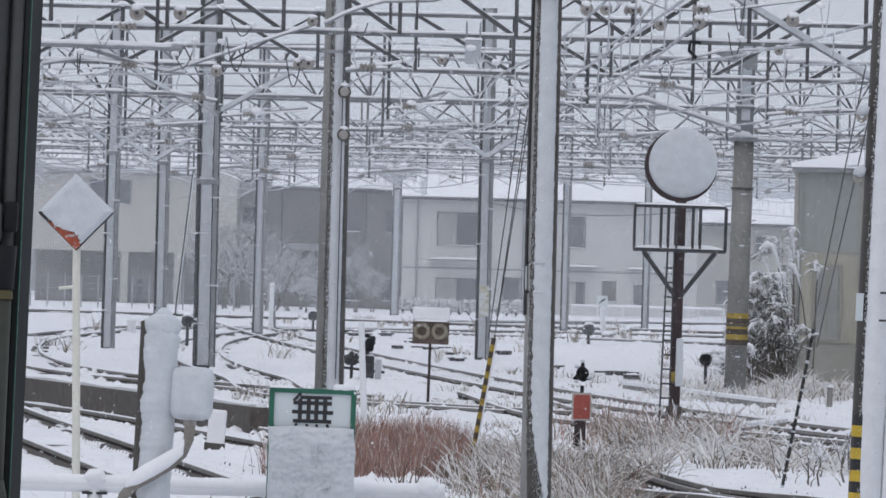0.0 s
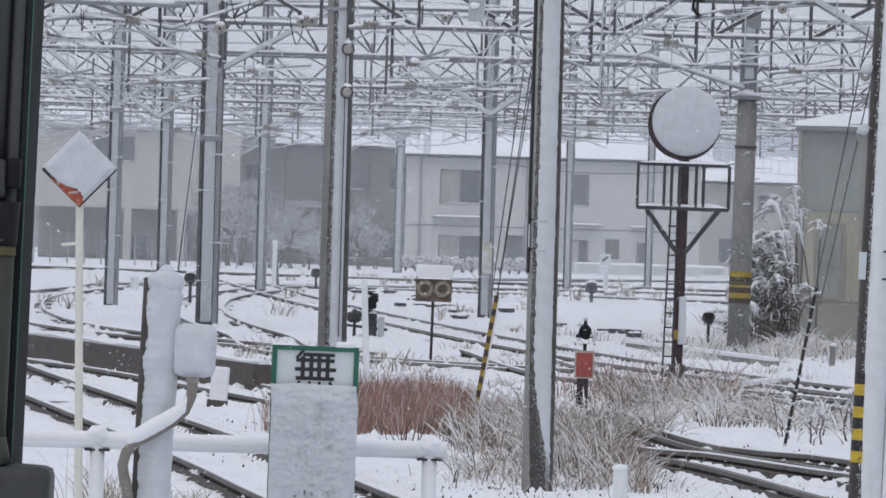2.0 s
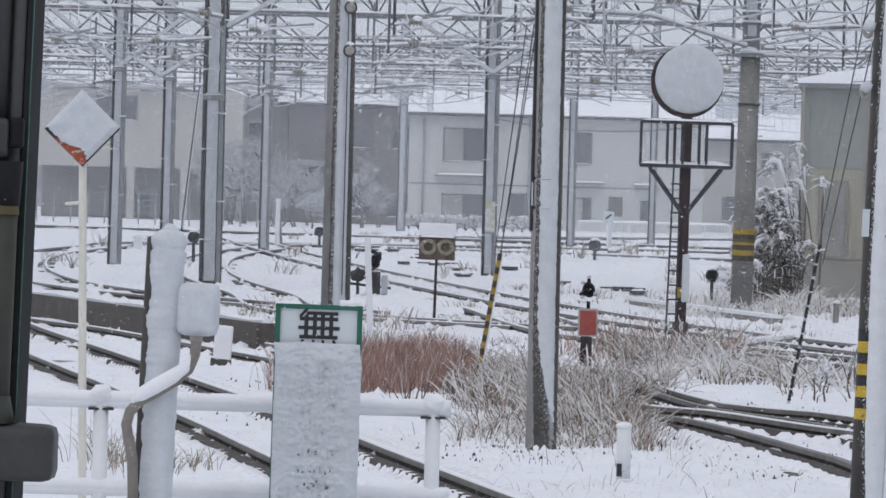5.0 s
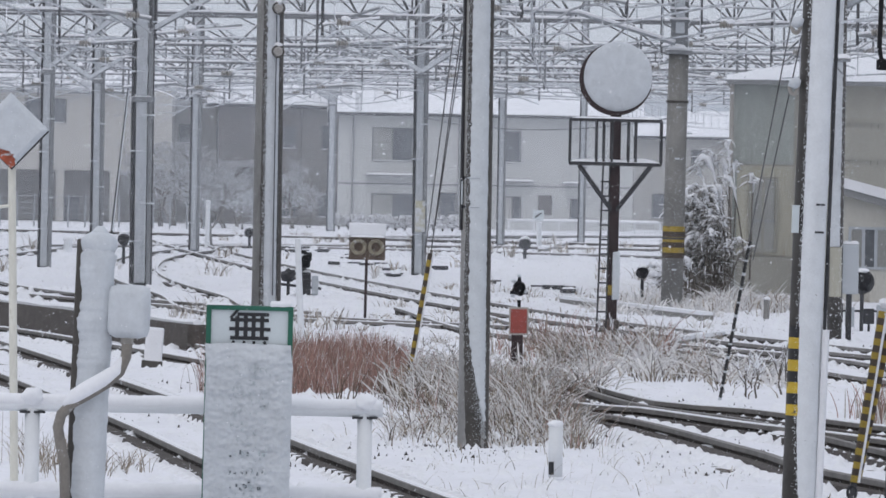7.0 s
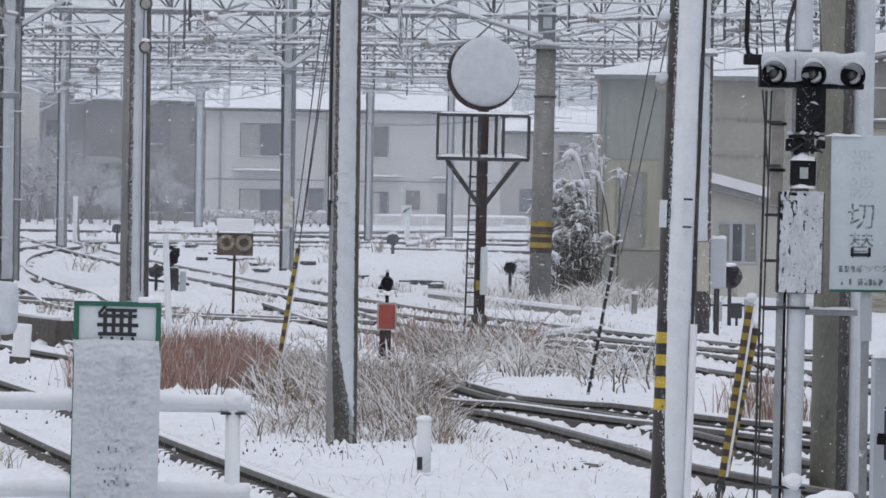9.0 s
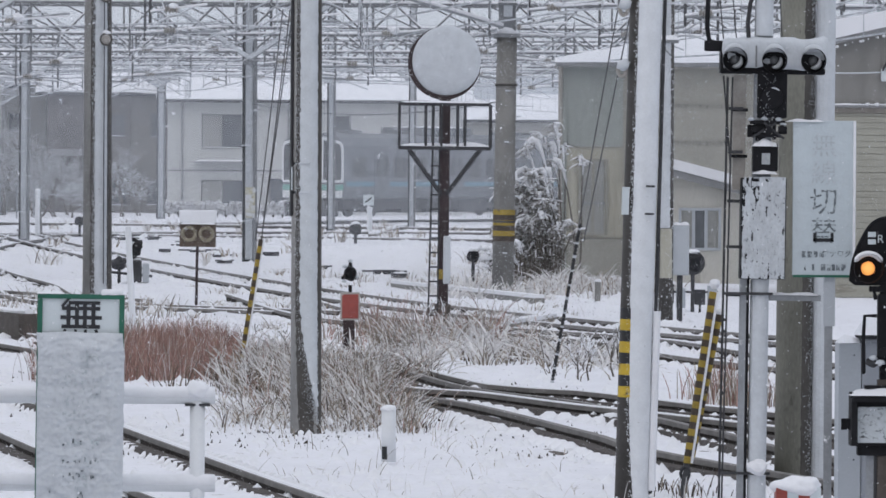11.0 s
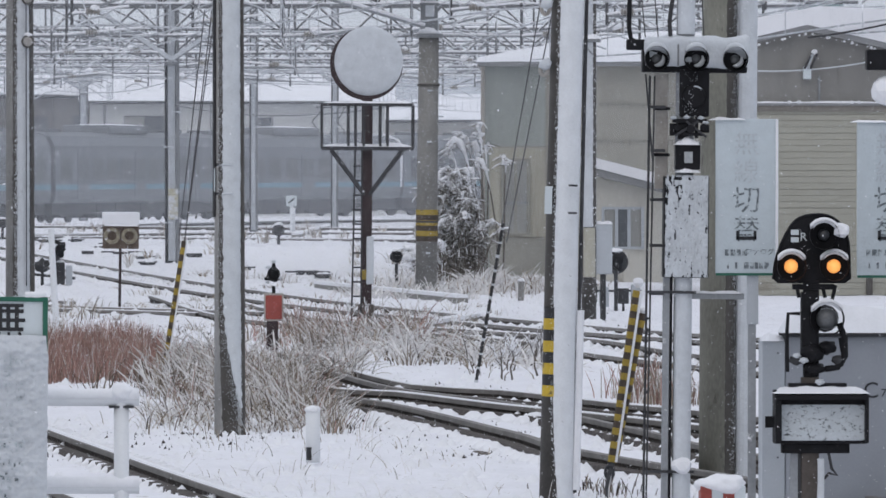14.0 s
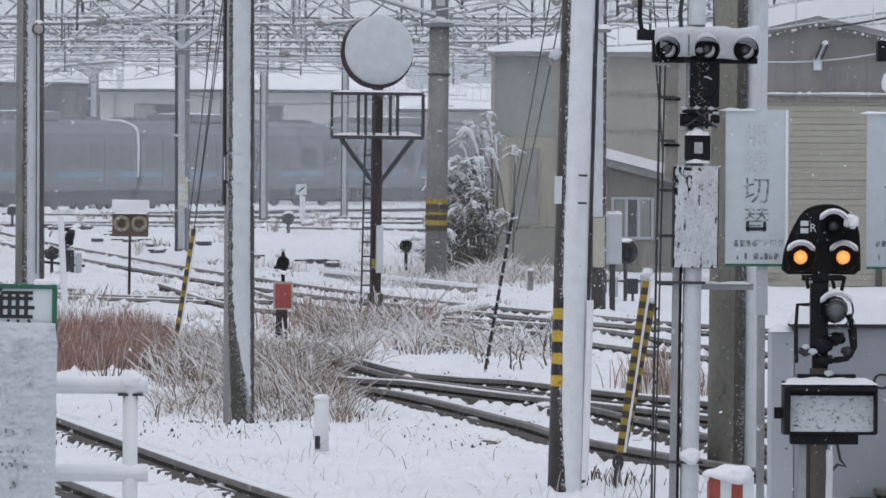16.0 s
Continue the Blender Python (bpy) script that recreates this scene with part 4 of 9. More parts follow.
sa_ = part("stay_arm", tube(bm_new(), pts_, 0.036, 8), steel, deep_portal, "bent stay arm under snow")
part("stay_snow", tube(bm_new(), [Vector(v_) + Vector((0, -0.015, 0.035)) for v_ in pts_], 0.033, 7), snow, sa_, smooth=True)
shelf_ = part("bracket_shelf", prism(bm_new(), [(3.46, 6.02), (4.25, 6.02), (4.25, 5.72), (4.1, 5.72)], 126.4, 126.75), steel, deep_portal, "triangular bracket on the stout pole")
part("shelf_snow", snow_cap(bm_new(), 3.44, 4.27, 126.38, 126.77, 6.02, 0.06), snow, shelf_)
# pipes, insulators and fittings that hang about the near beam
part("pipe_arm", rod(bm_new(), (-9.5, 105.6, 5.29), (-4.84, 105.6, 5.25), 0.042, seg=12), steel, near_portal, "long grey pipe arm")
part("pipe_snow", tube(bm_new(), [(-9.5 + 0.1 * k, 105.58, 5.335 - 0.0009 * k + 0.006 * math.sin(k * 1.7)) for k in range(46)], 0.036, 7), snow, near_portal, smooth=True)
for x0_ in (-6.4, -5.2):
    part("pipe_hanger", rod(bm_new(), (x0_, 105.6, 5.25), (x0_, 105.8, 5.56), 0.024), beam_steel, near_portal)
for pts_, r_ in ((((-5.04, 105.7, 4.91), (-4.3, 105.7, 5.17), (-3.6, 105.7, 5.42), (-2.9, 105.7, 5.66)), 0.022),
                 (((-2.78, 105.7, 5.67), (-2.5, 105.7, 5.82), (-2.25, 105.7, 5.92), (-1.92, 105.7, 6.02), (-1.2, 105.7, 6.05), (-0.4, 105.7, 6.28)), 0.026),
                 (((-6.9, 105.9, 4.98), (-6.3, 105.9, 5.08), (-5.7, 105.9, 5.06), (-5.1, 105.9, 4.92), (-4.8, 105.9, 4.9)), 0.026),
                 (((1.7, 105.7, 6.2), (2.2, 105.7, 6.02), (2.9, 105.7, 6.0), (3.7, 105.7, 6.12), (4.9, 105.7, 6.3)), 0.014),
                 (((2.3, 105.8, 5.25), (3.0, 105.8, 5.42), (4.0, 105.8, 5.5), (5.2, 105.8, 5.62)), 0.016)):
    a_ = part("arm", tube(bm_new(), pts_, r_, 7), steel, near_portal, "curved arm under snow")
    part("arm_snow", tube(bm_new(), [Vector(v_) + Vector((0, -0.01, r_ * 0.9)) for v_ in pts_], r_ * 0.95, 6), snow, a_, smooth=True)
for x_, z_, r_, face_ in ((-5.51, 5.75, 0.115, True), (-4.88, 5.76, 0.10, True), (-5.65, 5.55, 0.07, False), (-2.95, 5.70, 0.08, True), (-3.14, 5.06, 0.08, True), (-2.99, 5.08, 0.085, True), (-4.33, 4.93, 0.085, True),
                          (1.04, 5.98, 0.10, True), (1.32, 5.99, 0.095, True), (1.72, 5.98, 0.085, False), (2.12, 5.79, 0.10, True), (2.68, 5.83, 0.095, True), (2.71, 6.02, 0.08, False), (4.04, 5.90, 0.10, True), (3.85, 5.45, 0.07, True), (-1.05, 5.18, 0.07, True)):
    disc_insulator(near_portal, x_, 105.55, z_, r_, face_)
hang_plate = part("hanging_plate", box(bm_new(), -0.72, -0.48, 105.5, 105.62, 5.14, 5.5, 0.02), light_cabinet, near_portal, "light grey hanging plate box")
for x_ in (-0.70, -0.50):
    part("plate_rod", rod(bm_new(), (x_, 105.55, 5.5), (x_, 105.55, 5.75), 0.014), steel, hang_plate)
part("plate_snow", snow_cap(bm_new(), -0.74, -0.46, 105.48, 105.64, 5.49, 0.04), snow, hang_plate)
part("hook_bracket", tube(bm_new(), [(2.72, 105.6, 5.54), (2.56, 105.6, 5.55), (2.55, 105.6, 5.42), (2.66, 105.6, 5.31)], 0.028, 6), signal_black, near_portal, "black hooked bracket")
rs = random.Random(91)
for k in range(26):
    x_ = rs.uniform(-7.2, 5.4)
    z_ = rs.choice((5.6, 5.6, 5.35, 6.1, 5.15))
    wd_, dp_ = rs.uniform(-0.35, 0.35), rs.uniform(0.15, 0.5)
    part("drop_loop", tube(bm_new(), [(x_ + wd_ * f, 105.5, z_ - dp_ * math.sin(f * 3.1) + 0.1 * f) for f in (0, 0.12, 0.25, 0.4, 0.5, 0.6, 0.75, 0.88, 1.0)], 0.009, 5), steel_dark if k % 2 else wire_mat, near_portal, "drooping jumper wire")
    part("clip_snow", ball(bm_new(), (x_, 105.5, z_ + 0.02), rs.uniform(0.035, 0.07), 2, 0.7, 0.4), snow, near_portal, smooth=True)
portal("snowy trussed beam over the middle tracks", (-17, 165), (13, 161), 5.1, 5.75, 22, ((0.267, 4.5, 1.6), (0.548, 4.55, 1.8)), 12, 3)
portal("snowy trussed beam over the looping tracks", (-18, 186), (14, 180), 5.0, 5.6, 22, ((0.28, 4.55, 1.7),), 12, 4)
portal("far snowy trussed beam", (-18, 204), (15, 200), 5.1, 5.75, 22, ((0.335, 4.45, 2.4),), 12, 5)
portal("far snowy trussed beam", (-20, 235), (18, 232), 5.3, 6.0, 24, ((0.575, 4.8, 1.8),), 13, 6)
portal("far snowy trussed beam before the houses", (-22, 246), (20, 243), 5.6, 6.3, 24, ((0.63, 5.0, 1.6),), 10, 7)
portal("distant snowy trussed beam before the houses", (-25, 276), (24, 275), 5.6, 6.4, 26, ((0.42, 5.0, 2.4),), 10, 8)


# ---- overhead lines ----
def wire(bm, p, q, r, sag=0.15, n=10):
    p, q = Vector(p), Vector(q)
    return tube(bm, [p.lerp(q, k / n) - Vector((0, 0, 4 * sag * (k / n) * (1 - k / n))) for k in range(n + 1)], r, 5)


def overhead(label, spans, r=0.012, drop=0.75, contact=True):
    t = thing("overhead_line", label, "overhead line", group="overhead lines")
    for p, q in zip(spans, spans[1:]):
        p, q = Vector(p), Vector(q)
        part("messenger_wire", wire(bm_new(), p, q, r * 1.4, 0.22), wire_mat, t)
        if contact:
            e = Vector((0, 0, -drop))
            part("contact_wire", wire(bm_new(), p + e, q + e, r * 1.3, 0.02), wire_mat, t)
            n = max(2, int((q - p).length / 5))
            for k in range(1, n):
                f = k / n
                top = p.lerp(q, f) - Vector((0, 0, 0.88 * f * (1 - f)))
                part("dropper", rod(bm_new(), top, p.lerp(q, f) + e, r * 0.7, seg=5), wire_mat, t)
    return t


rs = random.Random(11)
for k in range(15):
    x = -13.5 + 1.75 * k + rs.uniform(-0.6, 0.6)
    z = rs.uniform(5.0, 5.45)
    sl = rs.uniform(-0.075, 0.05)
    ys = (60, 106, 127, 163, 183, 202, 233, 245, 276, 320)
    overhead("snow-coated overhead line along a track", [(x + sl * (y - 160) + 0.00035 * (k - 7) * (y - 160) ** 2 / 3, y, z + 0.25 * math.sin(y * 0.05 + k)) for y in ys])
for k in range(16):
    y0 = rs.uniform(105, 260)
    z = rs.uniform(4.7, 6.5)
    overhead("snow-coated feeder wire across the yard", [(-22, y0 + rs.uniform(-15, 25), z + rs.uniform(-0.2, 0.2)), (-2, y0, z), (18, y0 + rs.uniform(-25, 10), z + rs.uniform(-0.2, 0.2))], 0.016, contact=False)


# ---- houses across the tracks ----
def window(parent, x0, x1, z0, z1, y, panes=2, curtain=False, sill=True, alu=None, cloth=None):
    alu = alu or window_alu
    w = part("window", box(bm_new(), x0 - 0.05, x1 + 0.05, y - 0.05, y + 0.01, z0 - 0.05, z0, 0.005), alu, parent)
    for a, b, c, d in ((x0 - 0.05, x1 + 0.05, z1, z1 + 0.05), (x0 - 0.05, x0, z0, z1), (x1, x1 + 0.05, z0, z1)):
        part("frame", box(bm_new(), a, b, y - 0.05, y + 0.01, c, d), alu, w)
    for k in range(panes):
        a, b = x0 + (x1 - x0) * k / panes, x0 + (x1 - x0) * (k + 1) / panes
        part("pane", box(bm_new(), a + 0.02, b - 0.02, y - 0.024, y - 0.004, z0, z1), (cloth or curtain_mat) if curtain == "all" or (curtain and k % 2 == 0) else window_glass, w)
        if k:
            part("mullion", box(bm_new(), a - 0.03, a + 0.03, y - 0.04, y - 0.002, z0, z1), alu, w)
    if sill:
        part("sill_snow", snow_cap(bm_new(), x0 - 0.06, x1 + 0.06, y - 0.11, y - 0.01, z0 - 0.03, 0.04), snow, w)
    return w


def house(label, x0, x1, y0, depth, eave, ridge, wall_mat, boards=0.45, base=-0.6):
    h = thing("house", label, "house")
    part("wall", box(bm_new(), x0, x1, y0, y0 + depth, base, eave), wall_mat, h)
    n = int((x1 - x0) / boards)
    for k in range(1, n):
        x = x0 + (x1 - x0) * k / n
        part("batten", box(bm_new(), x - 0.012, x + 0.012, y0 - 0.014, y0 - 0.001, max(0.3, base), eave - 0.05), wall_mat, h)
    o = 0.55
    mid = y0 + depth / 2
    out = [(y0 - o, eave - 0.12), (mid, ridge), (y0 + depth + o, eave - 0.12), (y0 + depth + o, eave + 0.02), (mid, ridge + 0.16), (y0 - o, eave + 0.02)]
    b = bm_new()
    a = [b.verts.new((x0 - o, y, z)) for y, z in out]
    c = [b.verts.new((x1 + o, y, z)) for y, z in out]
    b.faces.new((a[0], a[1], a[4], a[5]))
    b.faces.new((a[1], a[2], a[3], a[4]))
    b.faces.new((c[5], c[4], c[1], c[0]))
    b.faces.new((c[4], c[3], c[2], c[1]))
    for i in range(6):
        b.faces.new((a[i], c[i], c[(i + 1) % 6], a[(i + 1) % 6]))
    bmesh.ops.recalc_face_normals(b, faces=b.faces)
    roof = part("roof", b, wall_grey, h, "dark tiled roof edge under snow")
    b = bm_new()
    nx, ny = int((x1 - x0) / 0.35), 14
    g = []
    for j in range(ny + 1):
        f = j / ny
        row = []
        for i in range(nx + 1):
            x = x0 - o + (x1 - x0 + 2 * o) * i / nx
            tile = 0.025 * abs(math.sin(i * 1.571)) + 0.03 * noise.noise((x * 1.4, f * 9, eave))
            row.append(b.verts.new((x, y0 - o - 0.03 + f * (depth / 2 + o), eave + 0.03 + (ridge + 0.15 - eave) * f + (0.05 + tile) * min(1, j * 0.6 + 0.15))))
        g.append(row)
    for p, q in zip(g, g[1:]):
        for i in range(nx):
            b.faces.new((p[i], p[i + 1], q[i + 1], q[i]))
    part("roof_snow", b, snow_roof, roof, "snow lying over the tiles", smooth=True)
    part("gutter", rod(bm_new(), (x0 - o, y0 - o - 0.05, eave - 0.06), (x1 + o, y0 - o - 0.05, eave - 0.06), 0.06), steel_dark, h)
    return h


HY = 348.0
hw = house("white two-storey house with a snowy tiled roof", -5.12, 9.05, HY, 9.0, 5.09, 6.64, wall_white)
window(hw, -3.43, -1.56, 2.84, 4.36, HY, 2, True, cloth=shed_pane)
window(hw, 2.86, 3.62, 2.87, 4.3, HY, 2)
window(hw, -3.43, -1.47, -0.12, 1.19, HY, 2, True, cloth=shed_pane)
window(hw, -0.2, 0.56, -0.09, 1.29, HY, 2)
window(hw, 2.92, 3.66, 0.13, 1.16, HY, 2, True)
window(hw, 6.1, 6.7, 0.1, 1.1, HY, 2)
part("door", box(bm_new(), 4.53, 5.2, HY - 0.04, HY - 0.004, 0.35, 1.29), wall_dark, hw, "dark entrance door")
for a, b, v in ((-3.82, -0.94, 2.17), (2.54, 4.3, 1.97), (5.68, 6.88, 1.92)):
    aw = part("awning", box(bm_new(), a, b, HY - 0.75, HY - 0.004, v - 0.09, v - 0.02, 0.01), wall_grey, hw, "narrow awning with snow on it")
    part("awning_snow", snow_cap(bm_new(), a, b, HY - 0.75, HY - 0.01, v - 0.02, 0.1), snow, aw)
for u in (-4.41, 0.69, 2.21):
    part("downpipe", rod(bm_new(), (u, HY - 0.07, 0.2), (u, HY - 0.07, 4.96), 0.055), wall_grey, hw)
part("storey_trim", box(bm_new(), -5.06, 9, HY - 0.03, HY - 0.003, 1.67, 1.75), wall_grey, hw)
# television aerial
ae = part("aerial", rod(bm_new(), (3.62, HY + 2, 5.3), (3.62, HY + 2, 6.9), 0.025), steel_dark, hw)
for dx in (-0.35, 0.3):
    part("aerial_arm", rod(bm_new(), (3.62, HY + 2, 6.2), (3.62 + dx, HY + 2, 6.75), 0.03), steel, ae)

hd = house("dark boarded two-storey house with snowy roof", -11.06, -7.0, 353, 8.0, 5.44, 6.43, wall_dark)
hs = house("brown-grey boarded house joined to the dark one, snow on its roof", -6.98, -5.14, 353.1, 7.8, 5.4, 6.38, wall_brown)
window(hs, -5.99, -5.3, 3.35, 4.42, 353.1, 2)
window(hs, -6.15, -5.25, 0.04, 1.17, 353.1, 2)
window(hd, -8.1, -7.28, 3.37, 4.36, 353, 2)
window(hd, -8.18, -7.21, 0.01, 1.14, 353, 2)
part("balcony", box(bm_new(), -10.92, -9.27, 352, 352.99, 2.38, 2.69, 0.02), wall_grey, hd)

hg = house("pale plastered house between the beige and the dark house", -13.44, -11.26, 357, 8.0, 5.8, 6.41, wall_beige, boards=3.0)
window(hg, -13.08, -12.33, 3.56, 4.4, 357, 2)
hr = house("pale low house with a snowy roof behind the poles", 9.47, 14.5, 362, 8.0, 4.28, 5.1, wall_beige)
window(hr, 12.36, 13.07, 2.92, 3.6, 362, 2)
window(hr, 10.44, 11.09, 0.25, 1.38, 362, 2)
hb = house("beige building with a snowy tiled roof and open ground floor", -23.11, -13.28, 350, 9.0, 6.18, 7.27, wall_beige, boards=2.4, base=2.09)
part("back_wall", box(bm_new(), -23.02, -13.3, 352.5, 359.0, -0.6, 2.09 - 0.002), wall_brown, hb, "brown-grey back wall of the open ground floor")
part("side_wall", box(bm_new(), -13.47, -13.28, 350.0, 352.49, -0.6, 2.09 - 0.002), wall_grey, hb)
window(hb, -20.29, -18.36, 4.4, 5.49, 350, 3)
part("bay", box(bm_new(), -14.56, -13.17, 349.2, 349.98, 3.24, 6.03, 0.02), wall_beige, hb)
for u in (-20.89, -18.57, -15.98, -14.89):
    part("pillar", box(bm_new(), u - 0.18, u + 0.18, 350.05, 350.4, -0.6, 2.09 - 0.002), wall_beige, hb)
window(hb, -18.49, -17.75, -0.33, 0.76, 352.49, 2, sill=False)
# far roofs and a hill in the haze
for k, (x, y, w, h) in enumerate(((-34, 420, 14, 6.4), (-16, 440, 12, 6.8), (3, 450, 12, 6.2), (22, 430, 16, 6.0), (38, 455, 12, 7.4), (28, 400, 8, 5.2))):
    house("far house under a snowy roof in the haze", x - w / 2, x + w / 2, y, 9, h - 1.6, h, (wall_grey, wall_beige, wall_white)[k % 3], boards=3.0)
house("far house with teal sheet walls and a snowy roof", 25.62, 26.84, 300, 8.0, 8.89, 9.27, wall_teal, boards=1.0)
hv, hf = [], []
for j in range(7):
    for i in range(61):
        x = -260 + i * 8.7
        z = 2 + (9 + 6 * value_noise(np.array([i * 0.17]), np.array([3.3]), 8)[0] * 2 + 3 * value_noise(np.array([i * 0.6]), np.array([1.2]), 9)[0]) * math.sin(j / 6 * 1.57)
        hv.append((x, 620 + j * 22, z - 2))
for j in range(6):
    for i in range(60):
        hf.append((j * 61 + i, j * 61 + i + 1, (j + 1) * 61 + i + 1, (j + 1) * 61 + i))
tagged(raw("far_hill", hv, hf, hill_mat, smooth=True), "low snowy wooded hill fading in the haze", "hill", kind="structure")


# ---- fences and hedge before the houses ----
fence = thing("garden_fence", "white slatted fence under snow", "fence")
fx0, fx1, fyy = 3.01, 10.01, 335.0
fz0, fz1 = -0.59, 0.16
nf = 60
for k in range(nf + 1):
    x = fx0 + (fx1 - fx0) * k / nf
    if k % 10 == 0:
        part("post", box(bm_new(), x - 0.05, x + 0.05, fyy, fyy + 0.1, -0.5, fz1 + 0.03), white_pipe, fence)
    else:
        part("slat", box(bm_new(), x - 0.018, x + 0.018, fyy + 0.03, fyy + 0.05, fz0 - 0.1, fz1 - 0.06), white_pipe, fence)
for z in (fz0, fz1 - 0.05):
    part("rail", box(bm_new(), fx0, fx1, fyy - 0.02, fyy + 0.03, z, z + 0.05), white_pipe, fence)
part("fence_snow", snow_cap(bm_new(), fx0, fx1, fyy - 0.06, fyy + 0.12, fz1, 0.1, nx=60), snow, fence)
fence2 = thing("wire_fence", "low grey fence by the beige building under snow", "fence")
for k in range(15):
    x = -21.09 + k * 0.75
    part("post", rod(bm_new(), (x, 320, -0.5), (x, 320, 1.05), 0.035), steel, fence2)
for z in (0.15, 0.4, 0.65, 0.95):
    part("wire", rod(bm_new(), (-21.09, 320, z), (-14.47, 320, z), 0.016), steel, fence2)


def leaf_cloud(name, label, cat, centre, size, n, leaf, branch, seed, snowy=0.5, twigs=60):
    """Shrub of arching branches that carry dark leaf sprays and ridges of snow."""
    rs = random.Random(seed)
    t = thing(name, label, cat, pose(*centre))
    b, sb, lv, lf, sv, sf = bm_new(), bm_new(), [], [], [], []
    for k in range(twigs):
        a = rs.uniform(0, 2 * math.pi)
        ex, ey = math.cos(a) * size[0] * rs.uniform(0.3, 1), math.sin(a) * size[1] * rs.uniform(0.3, 1)
        hz = size[2] * rs.uniform(0.35, 1.0) * (1 - 0.45 * (ex / size[0]) ** 2)
        pts = [Vector((ex * f ** 1.3, ey * f ** 1.3, hz * math.sin(f * 2.25))) for f in (0, 0.2, 0.4, 0.6, 0.8, 1.0)]
        pts = [p + Vector((rs.uniform(-1, 1), rs.uniform(-1, 1), rs.uniform(-1, 1))) * 0.05 * size[0] for p in pts]
        tube(b, pts, [0.03, 0.026, 0.02, 0.016, 0.011, 0.006], 5)
        tube(sb, [p + Vector((0, 0, 0.018)) for p in pts], [0.008, 0.02, 0.022, 0.022, 0.02, 0.008], 5)
        for j in range(n // twigs):
            f = rs.uniform(0.25, 1)
            i = min(4, int(f * 5))
            c = pts[i].lerp(pts[i + 1], f * 5 - i) + Vector((rs.gauss(0, 1), rs.gauss(0, 1), rs.gauss(0, 1))) * 0.09 * size[0]
            d = Vector((rs.uniform(-1, 1), rs.uniform(-1, 1), rs.uniform(-0.9, 0.3))).normalized() * leaf * rs.uniform(0.6, 1.5)
            s = d.cross(Vector((rs.uniform(-1, 1), rs.uniform(-1, 1), 1))).normalized() * leaf * 0.32
            white = rs.random() < snowy
            vv, ff = (sv, sf) if white else (lv, lf)
            o = len(vv)
            up = Vector((0, 0, 0.35 * leaf))
            vv += [(c - d)[:], (c + s)[:], (c + d)[:], (c - s)[:], (c + up)[:]]
            ff += [(o, o + 1, o + 4), (o + 1, o + 2, o + 4), (o + 2, o + 3, o + 4), (o + 3, o, o + 4), (o + 3, o + 2, o + 1, o)]
    tagged(part("branch_frame", b, branch, t, "dark arching branches"), kind="stuff")
    tagged(part("branch_snow", sb, snow, t, "snow lying along the branches"), kind="stuff")
    if lf:
        tagged(raw("foliage", lv, lf, leaf_mat, t, "dark evergreen sprays"), kind="stuff")
    if sf:
        tagged(raw("snow_load", sv, sf, snow, t, "snow lying on the sprays"), kind="stuff")
    return t


